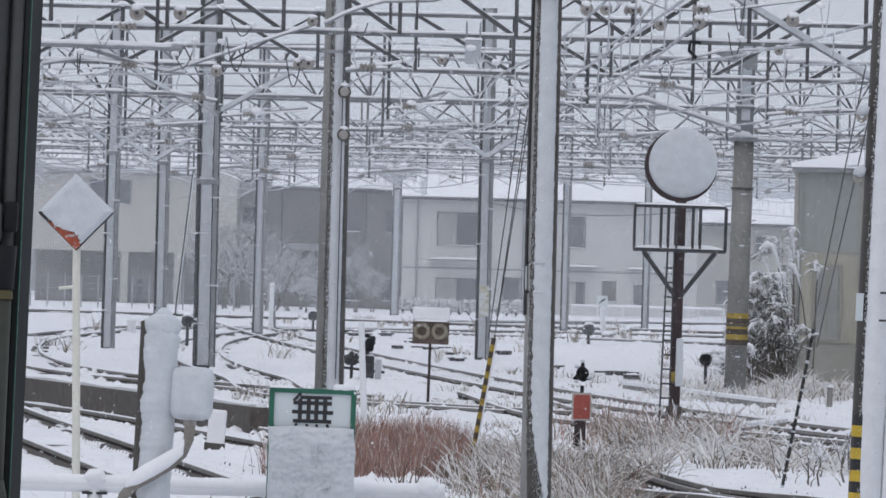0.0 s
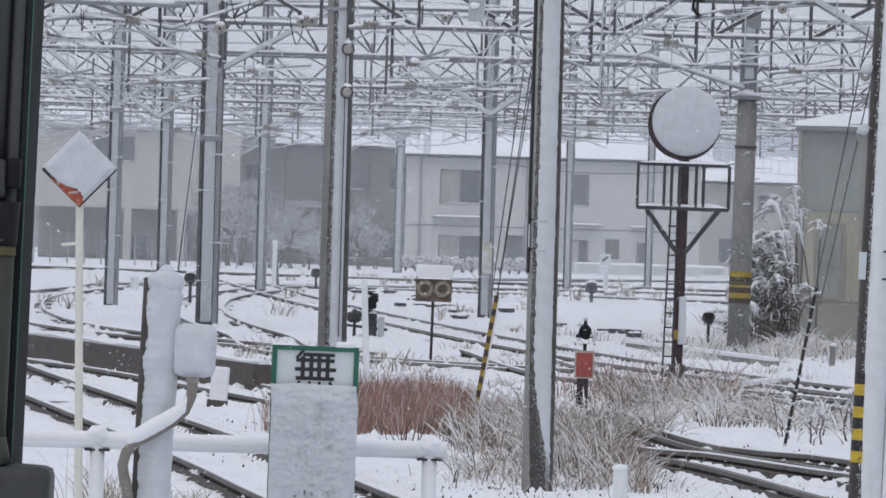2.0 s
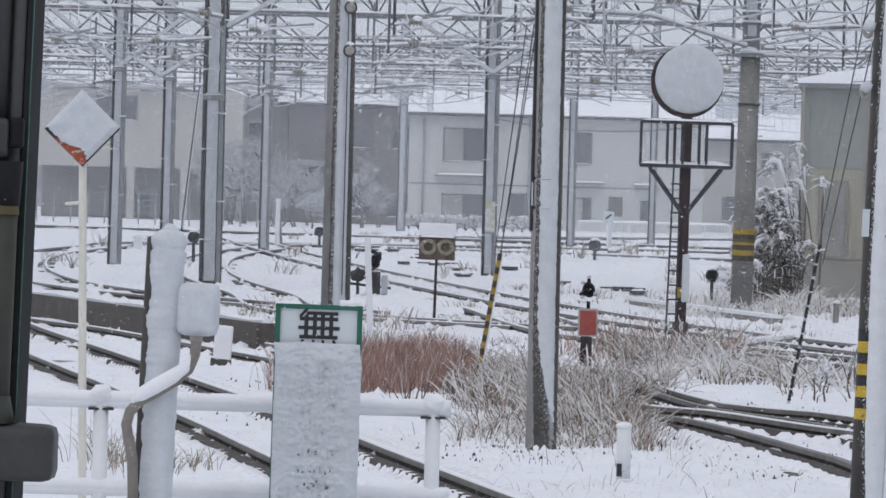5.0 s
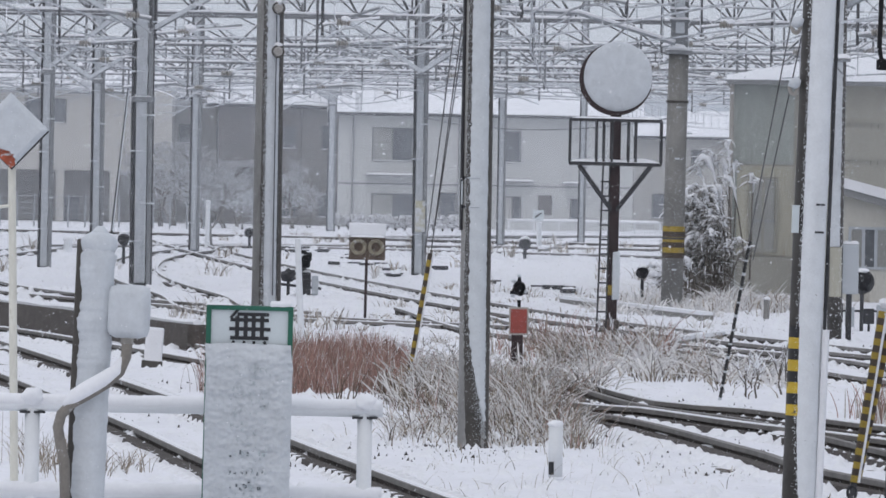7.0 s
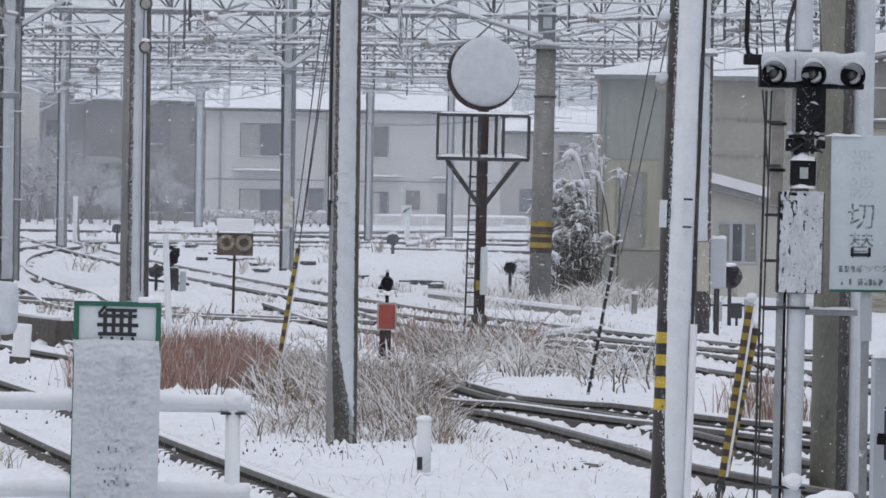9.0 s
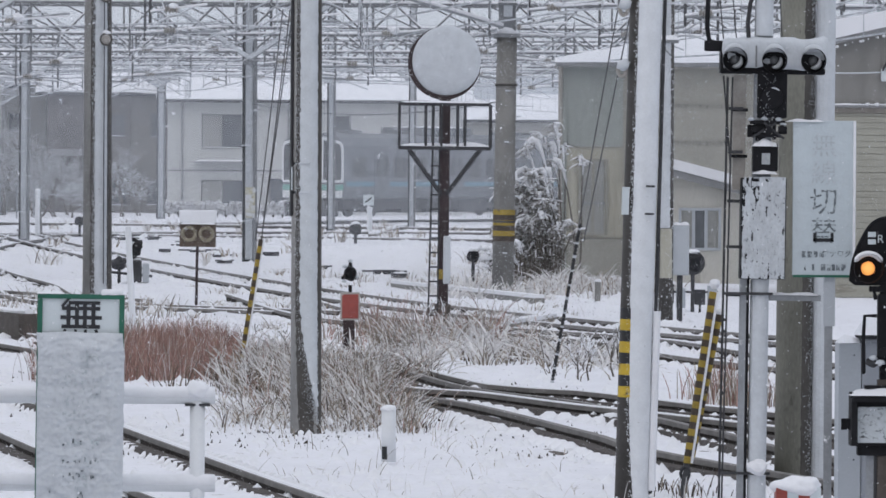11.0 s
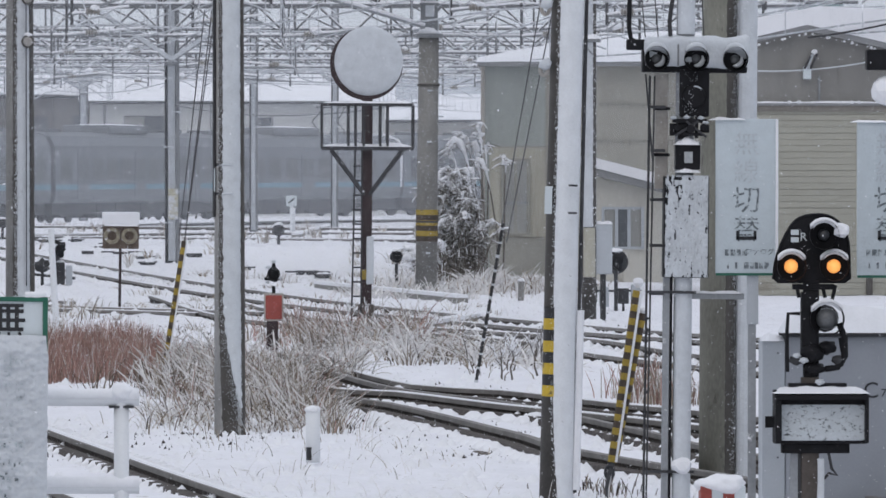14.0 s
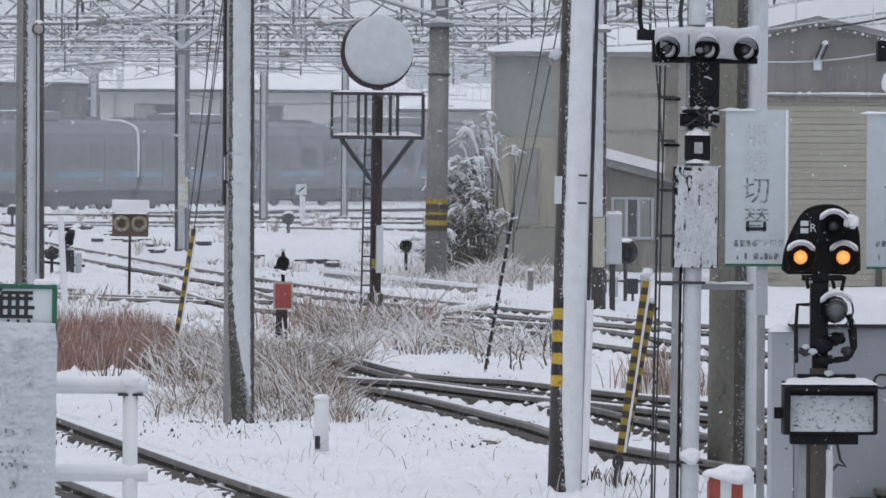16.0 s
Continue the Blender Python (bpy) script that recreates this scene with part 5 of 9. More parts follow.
leaf_cloud("bush", "low snow-laden bush at the pole's foot", "shrub", (5.38, 155.96, 0), (0.75, 0.7, 0.85), 1600, 0.07, twig_mat, 5, 0.6, 40)
for k in range(14):
    leaf_cloud("hedge_bush", "rounded hedge bush thick with snow", "shrub", (-4.76 + k * 0.43, 330 + (k % 2) * 0.4, -0.36), (0.5, 0.5, 0.72), 520, 0.085, twig_mat, 20 + k, 0.72, 14)
def bare_tree(label, x, y, h, seed, spread=0.6, z=-0.4, stems=1, droop=0.0, load_r=1.0, leaves=0, name="bare_tree", cat="tree", tilt=0.1, deep=5, coat=None):
    """Forking tree or bush, snow lying along every limb; leaves: dark sprays at the twig ends."""
    rs = random.Random(seed)
    t = thing(name, label, cat, pose(x, y, z))
    trunk, limbs, load, lv, lf = bm_new(), bm_new(), bm_new(), [], []

    def grow(p, d, length, r, depth):
        q = p + d * length
        m_ = (p + q) / 2 + Vector((rs.uniform(-1, 1), rs.uniform(-1, 1), rs.uniform(-0.3, 0.6))) * length * 0.12
        tube(trunk if depth == 0 else limbs, [p, m_, q], [r, r * 0.85, r * 0.65], 5)
        if depth:
            up = Vector((0, 0, r * 0.7 + 0.006 * load_r))
            tube(load, [p + up, m_ + up, q + up], [(r * 0.4 + 0.003) * load_r, (r * 0.5 + 0.006) * load_r, (r * 0.4 + 0.003) * load_r], 4)
        if depth >= 3 and leaves:
            for _ in range(leaves):
                c = p.lerp(q, rs.random()) + Vector((rs.gauss(0, 1), rs.gauss(0, 1), rs.gauss(-0.4, 0.6))) * 0.05
                e = Vector((rs.uniform(-1, 1), rs.uniform(-1, 1), rs.uniform(-1.2, 0.2))).normalized() * rs.uniform(0.04, 0.1)
                s_ = e.cross(Vector((rs.uniform(-1, 1), rs.uniform(-1, 1), 1))).normalized() * 0.022
                o = len(lv)
                lv.extend([(c - e)[:], (c + s_)[:], (c + e)[:], (c - s_)[:]])
                lf.append((o, o + 1, o + 2, o + 3))
        if depth < deep:
            for _ in range(3 if depth < 4 else 2):
                nd = (d + Vector((rs.gauss(0, spread), rs.gauss(0, spread), rs.gauss(0.08 - droop * depth, spread * 0.6)))).normalized()
                grow(p.lerp(q, rs.uniform(0.5, 1.0)), nd, length * rs.uniform(0.55, 0.8), r * 0.62, depth + 1)

    for _ in range(stems):
        grow(Vector((rs.uniform(-0.1, 0.1) * stems, 0, 0)), Vector((rs.gauss(0, tilt), rs.gauss(0, tilt), 1)).normalized(), h * 0.34, 0.014 * h, 0)
    part("trunk", trunk, twig_mat, t)
    tagged(part("limb_frame", limbs, twig_mat, t, "thin forking limbs"), kind="stuff")
    tagged(part("limb_snow", load, coat or snow, t, "snow along the limbs"), kind="stuff")
    if lf:
        tagged(raw("foliage", lv, lf, leaf_mat, t, "dark evergreen sprays"), kind="stuff")
    return t


# the garden trees' haze is partly put into their grey snow coat
for k, (u, y, h) in enumerate(((-12.35, 335, 7.0), (-10.03, 330, 3.6), (-11.02, 325, 2.6), (-6.81, 330, 4.0), (-8.91, 322, 2.4), (-12.86, 332, 4.6), (-8, 326, 3.0), (-11.42, 333, 5.8), (-10.56, 328, 4.2), (-6.25, 334, 3.0), (-9.66, 335, 4.4))):
    bare_tree("bare garden tree with snow along its twigs", u, y, h, 60 + k, 0.75, -0.4, 2, 0.02, 0.95, 0, "bare_tree", "tree", 0.3, 6, dull_snow)


def arching_shrub(label, x, y, h, seed, reach, deep, stems, twigs=13, turn=180, spread=55, leaves=12, low=0.15, least=0.5):
    """Untidy bush whose boughs arch out to one side: snow clumps on the boughs, hanging twigs and withered leaves below."""
    rs = random.Random(seed)
    t = thing("shrub", label, "shrub", pose(x, y, -0.05))
    stem, dark, load, lv, lf = bm_new(), bm_new(), bm_new(), [], []
    for k in range(stems):
        a = radians(rs.gauss(turn, spread))
        u = rs.uniform(0.12, 1.0)
        out = Vector((math.cos(a) * reach, math.sin(a) * deep, 0)) * u
        top = h * (1 - 0.12 * u * u) * rs.uniform(least, 1.0)
        fall_ = top * rs.uniform(0.05, 0.35) * u
        base = Vector((rs.gauss(0, 0.12), rs.gauss(0, 0.1), 0)) + out * rs.uniform(0, 0.55)
        out = out - base * 0.5
        pts = [base + out * f ** 1.3 + Vector((0, 0, top * (1 - (1 - f) ** 2) - fall_ * f ** 4)) + Vector((rs.gauss(0, 0.02), rs.gauss(0, 0.02), 0)) for f in (0, 0.2, 0.4, 0.6, 0.75, 0.88, 1.0)]
        tube(stem, pts, [0.022, 0.018, 0.015, 0.012, 0.009, 0.006, 0.004], 5)
        big = rs.uniform(0.5, 1.5) * (0.45 + 0.8 * pts[5].z / h)
        tube(load, [p + Vector((0, 0, 0.016 * big)) for p in pts[2:]], [0.003, 0.018 * big, 0.040 * big, 0.042 * big, 0.018 * big], 6)
        for q in range(5):
            if pts[5].z > 0.4 * h or q == 0:
                c = pts[3].lerp(pts[6], rs.random()) + Vector((rs.gauss(0, 0.03), rs.gauss(0, 0.03), 0.02))
                ball(load, c, rs.uniform(0.03, 0.062) * (0.5 + 0.6 * pts[5].z / h), 1, 0.65, 0.5)
        for j in range(twigs):
            f = rs.uniform(low, 1.0) * 6
            i = min(5, int(f))
            p = pts[i].lerp(pts[i + 1], f - i)
            d = (Vector((rs.gauss(0, 1), rs.gauss(0, 1), 0)).normalized() + out.normalized() * 0.9).normalized()
            l = rs.uniform(0.07, 0.26)
            up, dn = rs.uniform(0.0, 0.5), rs.uniform(0.2, 1.0)
            q = [p + d * l * g + Vector((0, 0, l * (up * g - dn * g * g))) for g in (0, 0.3, 0.6, 0.85, 1.0)]
            tube(dark, q, [0.007, 0.006, 0.005, 0.004, 0.003], 4)
            if rs.random() < 0.34 + 0.5 * p.z / h:
                w_ = rs.uniform(0.6, 1.5)
                tube(load, [v_ + Vector((0, 0, 0.009)) for v_ in q], [0.004, 0.010 * w_, 0.013 * w_, 0.009 * w_, 0.003], 5)
            for _ in range(leaves):
                c = q[0].lerp(q[4], rs.random()) + Vector((rs.gauss(0, 0.04), rs.gauss(0, 0.04), rs.uniform(-0.12, 0.0)))
                e = Vector((rs.uniform(-1, 1), rs.uniform(-1, 1), rs.uniform(-1.2, 0.2))).normalized() * rs.uniform(0.014, 0.038)
                w_ = e.cross(Vector((rs.uniform(-1, 1), rs.uniform(-1, 1), 0.4))).normalized() * 0.009
                o = len(lv)
                lv.extend([(c - e)[:], (c + w_)[:], (c + e)[:], (c - w_)[:]])
                lf.append((o, o + 1, o + 2, o + 3))
    part("stem_frame", stem, twig_mat, t, "bent brown stems")
    tagged(part("twig_frame", dark, twig_mat, t, "hanging dark twigs"), kind="stuff")
    tagged(part("twig_snow", load, snow, t, "snow in clumps along boughs and twigs", smooth=True), kind="stuff")
    tagged(raw("foliage", lv, lf, leaf_mat, t, "withered dark leaves"), kind="stuff")
    return t


arching_shrub("big untidy shrub bowed under snow beside the shed", 5.25, 138, 2.45, 103, 1.0, 0.6, 92, 20)
arching_shrub("low twiggy shrub under snow by the stout pole", 4.5, 135.5, 0.95, 104, 0.7, 0.5, 22, 9, 180, 40, 3)
arching_shrub("tall thin bush with snowy tips at the shed's corner", 5.62, 139.5, 3.3, 105, 0.95, 0.4, 12, 13, 180, 40, 5, 0.62, 0.8)


# ---- shed on the far side ----
shed = thing("shed", "beige corrugated shed with a snowy roof", "shed")
SY = 146.0
sx0, sx1, sx2 = 5.87, 8.88, 11.51
sz0, sz1, sz2 = 4.25, 4.71, 4.83
part("wall", box(bm_new(), sx0, sx2, SY, SY + 10, -0.1, sz0), shed_side, shed)
zs = 2.6
xm = 7.03
part("panel", box(bm_new(), sx0 - 0.01, xm, SY - 0.03, SY - 0.004, zs, sz0 - 0.03), shed_upper, shed, "blue-grey upper sheet")
part("panel", box(bm_new(), sx0 - 0.01, xm, SY - 0.034, SY - 0.004, 0.78, zs - 0.02), shed_lower, shed, "yellowed lower sheet")
part("plinth", box(bm_new(), sx0 - 0.02, sx2, SY - 0.045, SY - 0.003, -0.1, 0.75), shed_base, shed, "weathered concrete plinth")
part("corner_trim", box(bm_new(), sx0 - 0.07, sx0 + 0.03, SY - 0.07, SY + 0.05, -0.1, sz0), shed_upper, shed)
part("drain_pipe", rod(bm_new(), (sx0 - 0.1, SY - 0.1, 0), (sx0 - 0.1, SY - 0.1, sz0), 0.045), conduit_mat, shed)
for k in range(7):
    for z_a, z_b, mt in ((zs + 0.02, sz0 - 0.06, shed_upper), (0.8, zs - 0.04, shed_lower)):
        x = sx0 + 0.06 + 0.155 * k
        if not (0.3 < x - sx0 < 0.84 and z_a < 1):
            part("sheet_rib", box(bm_new(), x, x + 0.035, SY - 0.05, SY - 0.0345, z_a, z_b), mt, shed)
part("rail_trim", box(bm_new(), sx0, xm, SY - 0.052, SY - 0.035, zs - 0.02, zs + 0.015), shed_base, shed)
x = xm + 0.05
while x < sx2:
    part("sheet_rib", box(bm_new(), x, x + 0.05, SY - 0.013, SY - 0.003, 0.85, sz0 - 0.06), shed_side, shed)
    x += 0.28
for z in (3.45, 2.71):
    part("seam", box(bm_new(), xm, sx2, SY - 0.034, SY - 0.03, z, z + 0.025), shed_base, shed)
    for k in range(30):
        xb = xm + 0.1 + (sx2 - xm - 0.15) * k / 30
        part("bolt", box(bm_new(), xb, xb + 0.018, SY - 0.044, SY - 0.0345, z - 0.03 - 0.05 * abs(math.sin(k * 2.7)), z + 0.02), conduit_dark if k % 3 else conduit_mat, shed)
window(shed, 6.19, 6.68, 0.88, 2.31, SY - 0.035, 2, "all", sill=False, alu=shed_base, cloth=shed_pane)
part("window_bar", box(bm_new(), 6.19, 6.68, SY - 0.075, SY - 0.05, 1.45, 1.49), steel, shed)
part("fascia", box(bm_new(), sx0 - 0.2, sx2, SY - 0.32, SY - 0.26, sz0 - 0.03, sz0 + 0.05), wall_grey, shed)
part("soffit", box(bm_new(), sx0 - 0.2, sx2, SY - 0.3, SY + 10.2, sz0 + 0.004, sz0 + 0.04), wall_grey, shed)
zr_ = 5.02
b = bm_new()
xs = [sx0 - 0.22 + (sx2 - sx0 + 0.22) * k / 24 for k in range(25)]
g = []
for j in range(9):
    f_ = j / 8
    row = []
    for x in xs:
        hip = min(1.0, (x - xs[0]) / (sx1 - sx0))
        row.append(b.verts.new((x, SY - 0.35 + 6.0 * f_, sz0 + 0.06 + (0.1 if j else 0.0) + (zr_ - sz0 - 0.16) * min(f_, hip) + 0.02 * noise.noise((x * 1.3, f_ * 4, 2)))))
    g.append(row)
for p, q in zip(g, g[1:]):
    for k in range(24):
        b.faces.new((p[k], p[k + 1], q[k + 1], q[k]))
part("roof_snow", b, snow, shed, "thick snow on the sloping roof", smooth=True)
# the shed stands along the line of sight
shed.matrix_basis = Matrix.Translation((sx0, SY, 0)) @ pose(0, 0, 0, 0, 0, -2.5) @ Matrix.Translation((-sx0, -SY, 0))
# lean-to
lx0, lx1 = 7.55, 9.15
lz0, lz1 = 2.21, 1.78
lean = thing("lean_to", "low lean-to with a snowy sloping roof beside the shed", "shed")
part("wall", prism(bm_new(), [(lx0, -0.1), (lx1, -0.1), (lx1, lz1), (lx0, lz0)], 138, 145.9), lean_sheet, lean)
part("roof_snow", prism(bm_new(), [(lx0 - 0.1, lz0 + 0.004), (lx1, lz1 + 0.004), (lx1, lz1 + 0.2), (lx0 - 0.1, lz0 + 0.2)], 137.7, 145.9), snow, lean)
part("fascia", prism(bm_new(), [(lx0 - 0.1, lz0 - 0.14), (lx1, lz1 - 0.14), (lx1, lz1), (lx0 - 0.1, lz0)], 137.75, 137.99), wall_grey, lean)
window(lean, 7.77, 8.48, 0.68, 1.39, 138, 3, True, sill=False, alu=light_cabinet, cloth=shed_pane)
box_ = thing("meter_box", "light grey metal box on a stand with snow", "cabinet", pose(5.93, 105.6, 0))
part("body", box(bm_new(), -0.13, 0.13, -0.1, 0.1, 0.67, 1.4, 0.02), light_cabinet, box_)
part("stand", box(bm_new(), -0.04, 0.04, -0.04, 0.04, 0, 0.67), steel_dark, box_)
part("cap_snow", snow_cap(bm_new(), -0.14, 0.14, -0.1, 0.1, 1.4, 0.05), snow, box_)
# garage with a roller shutter
GYY = 124.0
gx0, gx1, gxp = 9.56, 12.5, 10.45
gz0, gz1, gzp = 4.34, 4.09, 4.55
gar = thing("garage", "beige garage with a roller shutter and snowy gable", "garage")
part("wall", prism(bm_new(), [(gx0, -0.1), (gx1, -0.1), (gx1, gz1), (gxp, gzp), (gx0, gz0)], GYY, GYY + 9), gable_grey, gar)
gl = 3.31
part("ledge", box(bm_new(), gx0, gx1, GYY - 0.12, GYY - 0.003, gl - 0.04, gl, 0.01), wall_grey, gar)
# shade below the ledge, put in as a dark band
part("ledge_shade", box(bm_new(), gx0, gx1, GYY - 0.09, GYY - 0.003, gl - 0.14, gl - 0.041, 0.008), conduit_dark, gar, "dark band painted for the shade under the ledge")
part("ledge_snow", snow_cap(bm_new(), gx0, gx1, GYY - 0.13, GYY - 0.01, gl, 0.035, nx=40), snow, gar)
part("roof", prism(bm_new(), [(gx0 - 0.1, gz0 - 0.02), (gxp, gzp), (gx1, gz1), (gx1, gz1 + 0.1), (gxp, gzp + 0.1), (gx0 - 0.1, gz0 + 0.08)], GYY - 0.25, GYY + 9.2), wall_grey, gar)
for k in range(34):
    x_ = gx0 + (gx1 - gx0) * k / 34 + 0.03 * math.sin(k * 4.1)
    z_ = (gz0 + (gzp - gz0) * (x_ - gx0) / (gxp - gx0) if x_ < gxp else gzp + (gz1 - gzp) * (x_ - gxp) / (gx1 - gxp)) - 0.03
    part("eave_snow", ball(bm_new(), (x_, GYY - 0.22, z_ - 0.02 * abs(math.sin(k * 2.3))), 0.018 + 0.011 * math.sin(k * 7.7), 2, 0.9, 0.4), snow, gar)
    if k % 2:
        part("ledge_lump", ball(bm_new(), (x_, GYY - 0.1, gl + 0.015), 0.03 + 0.016 * math.sin(k * 3.7), 2, 0.7, 0.4), snow, gar)
for k in range(9):
    x_ = gx0 + 0.2 + 0.31 * k
    part("sheet_rib", box(bm_new(), x_, x_ + 0.03, GYY - 0.012, GYY - 0.003, gl + 0.02, gz1 - 0.05), gable_grey, gar)
part("roof_snow", prism(bm_new(), [(gx0 - 0.1, gz0 + 0.082), (gxp, gzp + 0.102), (gx1, gz1 + 0.102), (gx1, gz1 + 0.8), (gxp + 0.2, gzp + 0.42), (gx0 - 0.05, gz0 + 0.42)], GYY - 0.28, GYY + 9.2), snow, gar, "thick snow on the gable roof")
sh = part("shutter", box(bm_new(), gx0 + 0.02, gx1, GYY - 0.03, GYY - 0.003, -0.1, gl - 0.05), shutter_mat, gar)
ns = 30
for k in range(ns):
    z = 0.02 + (gl - 0.1) * k / ns
    part("slat", box(bm_new(), gx0 + 0.02, gx1, GYY - 0.055 + 0.006 * math.sin(k * 5.3), GYY - 0.031, z, z + (gl - 0.1) / ns - (0.009 if k % 3 == 1 else 0.004), 0.004), shutter_mat, sh)
lampx, lampz = 10.47, 3.82
la = part("wall_lamp", box(bm_new(), lampx - 0.08, lampx + 0.06, GYY - 0.12, GYY - 0.004, lampz - 0.1, lampz + 0.12, 0.02), sign_face, gar, "small snowy wall lamp")
for k in range(3):
    ox = 0.05 * k
    part("lamp_tube", rod(bm_new(), (lampx - 0.06 + ox, GYY - 0.15, lampz + 0.08), (lampx + 0.06 + ox, GYY - 0.15, lampz + 0.34 + 0.04 * (k == 1)), 0.017), light_cabinet if k % 2 else steel_dark, la)
part("lamp_cap", ball(bm_new(), (lampx + 0.11, GYY - 0.15, lampz + 0.37), 0.055, 2, 0.8, 0.3), snow, la)
part("lamp_conduit", rod(bm_new(), (lampx + 0.2, GYY - 0.02, gl + 0.02), (lampx + 0.2, GYY - 0.02, lampz - 0.05), 0.02), steel_shade, gar)
part("cable", wire(bm_new(), (gx0, GYY - 0.1, gl + 0.55), (gx1, GYY - 0.1, gl + 0.95), 0.014, 0.12), snow_shaded, gar, "cable coated with snow")
part("eave_cable", wire(bm_new(), (gxp, GYY - 0.35, gzp - 0.12), (gx1, GYY - 0.35, gzp + 0.3), 0.018, 0.05), steel_dark, gar)
part("door_post", box(bm_new(), 11.48, 11.59, GYY - 0.1, GYY - 0.056, -0.1, gl - 0.3), concrete_dark, gar)


# ---- the passing train ----
def car_outline():
    return [(-1.40, 0.95), (-1.475, 1.25), (-1.475, 2.6), (-1.44, 3.15), (-1.25, 3.48), (-0.8, 3.63), (0, 3.68), (0.8, 3.63), (1.25, 3.48), (1.44, 3.15), (1.475, 2.6), (1.475, 1.25), (1.40, 0.95)]


def carriage(front=False):
    t = thing("train_car", "stainless steel commuter train car with a pale blue stripe" if not front else "leading commuter train car with a white-framed dark cab face", "train car", group="cars of the passing train")
    part("body", prism(bm_new(), car_outline(), -9.75, 9.75), train_steel, t)
    for s in (-1, 1):
        x0, x1 = (1.479, 1.486) if s > 0 else (-1.486, -1.479)
        part("stripe", box(bm_new(), x0, x1, -9.7, 9.7, 1.46, 1.66), stripe_blue, t, "pale blue stripe")
        part("gutter_line", box(bm_new(), x0, x1, -9.7, 9.7, 3.06, 3.09), train_roof, t)
        for c in (-6.6, 0.0, 6.6):
            d = part("door", box(bm_new(), min(x0, x1) - 0.004, max(x0, x1) + 0.004, c - 0.66, c + 0.66, 1.08, 2.92, 0.002), train_steel, t, "double sliding door")
            for q in (-0.34, 0.34):
                part("door_window", box(bm_new(), min(x0, x1) - 0.008, max(x0, x1) + 0.008, c + q - 0.22, c + q + 0.22, 1.9, 2.68), train_glass, d)
            part("seam", box(bm_new(), min(x0, x1) - 0.007, max(x0, x1) + 0.007, c - 0.015, c + 0.015, 1.08, 2.9), train_dark, d)
        for c0 in (-8.55, -4.95, -3.3, -1.65, 1.65, 3.3, 4.95, 8.55):
            part("window", box(bm_new(), x0, x1, c0 - 0.62, c0 + 0.62, 1.85, 2.68), train_glass, t)
    for c in (-6.9, 6.9):
        bo = part("bogie", box(bm_new(), -1.1, 1.1, c - 1.3, c + 1.3, 0.4, 0.72, 0.05), under_dark, t)
        for e in (-1.05, 1.05):
            for sx in (-0.56, 0.56):
                part("wheel", rod(bm_new(), (sx - 0.06, c + e, 0.61), (sx + 0.06, c + e, 0.61), 0.43, 0.43, 18), under_dark, bo)
    part("skirt", box(bm_new(), -1.28, 1.28, -9.6, 9.6, 0.5, 0.949, 0.02), under_dark, t, "dark underfloor skirt")
    for c, w in ((-3.7, 0.9), (-1.2, 1.2), (1.8, 1.3), (4.2, 0.7)):
        part("equipment_box", box(bm_new(), -1.3, 1.3, c - w, c + w, 0.35, 0.94, 0.03), under_dark, t)
    ac = part("cooling_unit", box(bm_new(), -1.0, 1.0, -2.3, 2.3, 3.62, 3.98, 0.1), train_roof, t, "roof cooling unit with snow")
    part("unit_snow", snow_cap(bm_new(), -0.95, 0.95, -2.25, 2.25, 3.97, 0.06), snow, ac)
    for c in (-7.2, 7.2):
        part("roof_box", box(bm_new(), -0.5, 0.5, c - 0.6, c + 0.6, 3.64, 3.82, 0.04), train_roof, t)
    part("roof_sheet", prism(bm_new(), [(-1.25, 3.485), (-0.8, 3.635), (0, 3.685), (0.8, 3.635), (1.25, 3.485), (1.25, 3.50), (0.8, 3.65), (0, 3.70), (-0.8, 3.65), (-1.25, 3.50)], -9.7, 9.7), train_roof, t)
    part("gangway", box(bm_new(), -0.5, 0.5, 9.75, 10.0, 1.0, 3.0), train_dark, t)
    if front:
        y = -9.75
        f = part("cab_face", prism(bm_new(), [(p[0] * 1.0, p[1]) for p in car_outline()], y - 0.14, y - 0.002), train_steel, t)
        fr = part("face_frame", bm_new(), train_white, t, "white frame round the cab windows")
        bmf = bm_new()
        for s in (-1, 1):
            prism(bmf, [(s * a, c) for a, c in ((0.43, 1.62), (1.44, 1.62), (1.47, 1.72), (1.47, 3.05), (1.42, 3.22), (1.30, 3.34), (0.9, 3.45), (0.43, 3.52))], y - 0.2, y - 0.141)
        prism(bmf, [(-0.43, 3.42), (0.43, 3.42), (0.43, 3.519), (0.0, 3.56), (-0.43, 3.519)], y - 0.2, y - 0.141)
        bmf.to_mesh(fr.data)
        bmf.free()
        for s in (-1, 1):
            xa, xb = (0.52, 1.36) if s > 0 else (-1.36, -0.52)
            part("windscreen", prism(bm_new(), [(s * a, c) for a, c in ((0.53, 1.73), (1.35, 1.73), (1.38, 1.78), (1.38, 3.02), (1.33, 3.17), (1.22, 3.25), (0.9, 3.34), (0.53, 3.40))], y - 0.215, y - 0.201), train_glass, t)
            part("face_stripe", box(bm_new(), xa - 0.1, xb + 0.1, y - 0.165, y - 0.141, 1.3, 1.52), stripe_green, t)
            part("lower_panel", box(bm_new(), xa - 0.1, xb + 0.06, y - 0.18, y - 0.141, 0.98, 1.28, 0.02), train_white, t, "white lower panel")
            lm = part("headlight", rod(bm_new(), (s * 0.98, y - 0.2, 1.48), (s * 0.98, y - 0.14, 1.48), 0.048, 0.06, 14), headlight, t, "lit warm headlight")
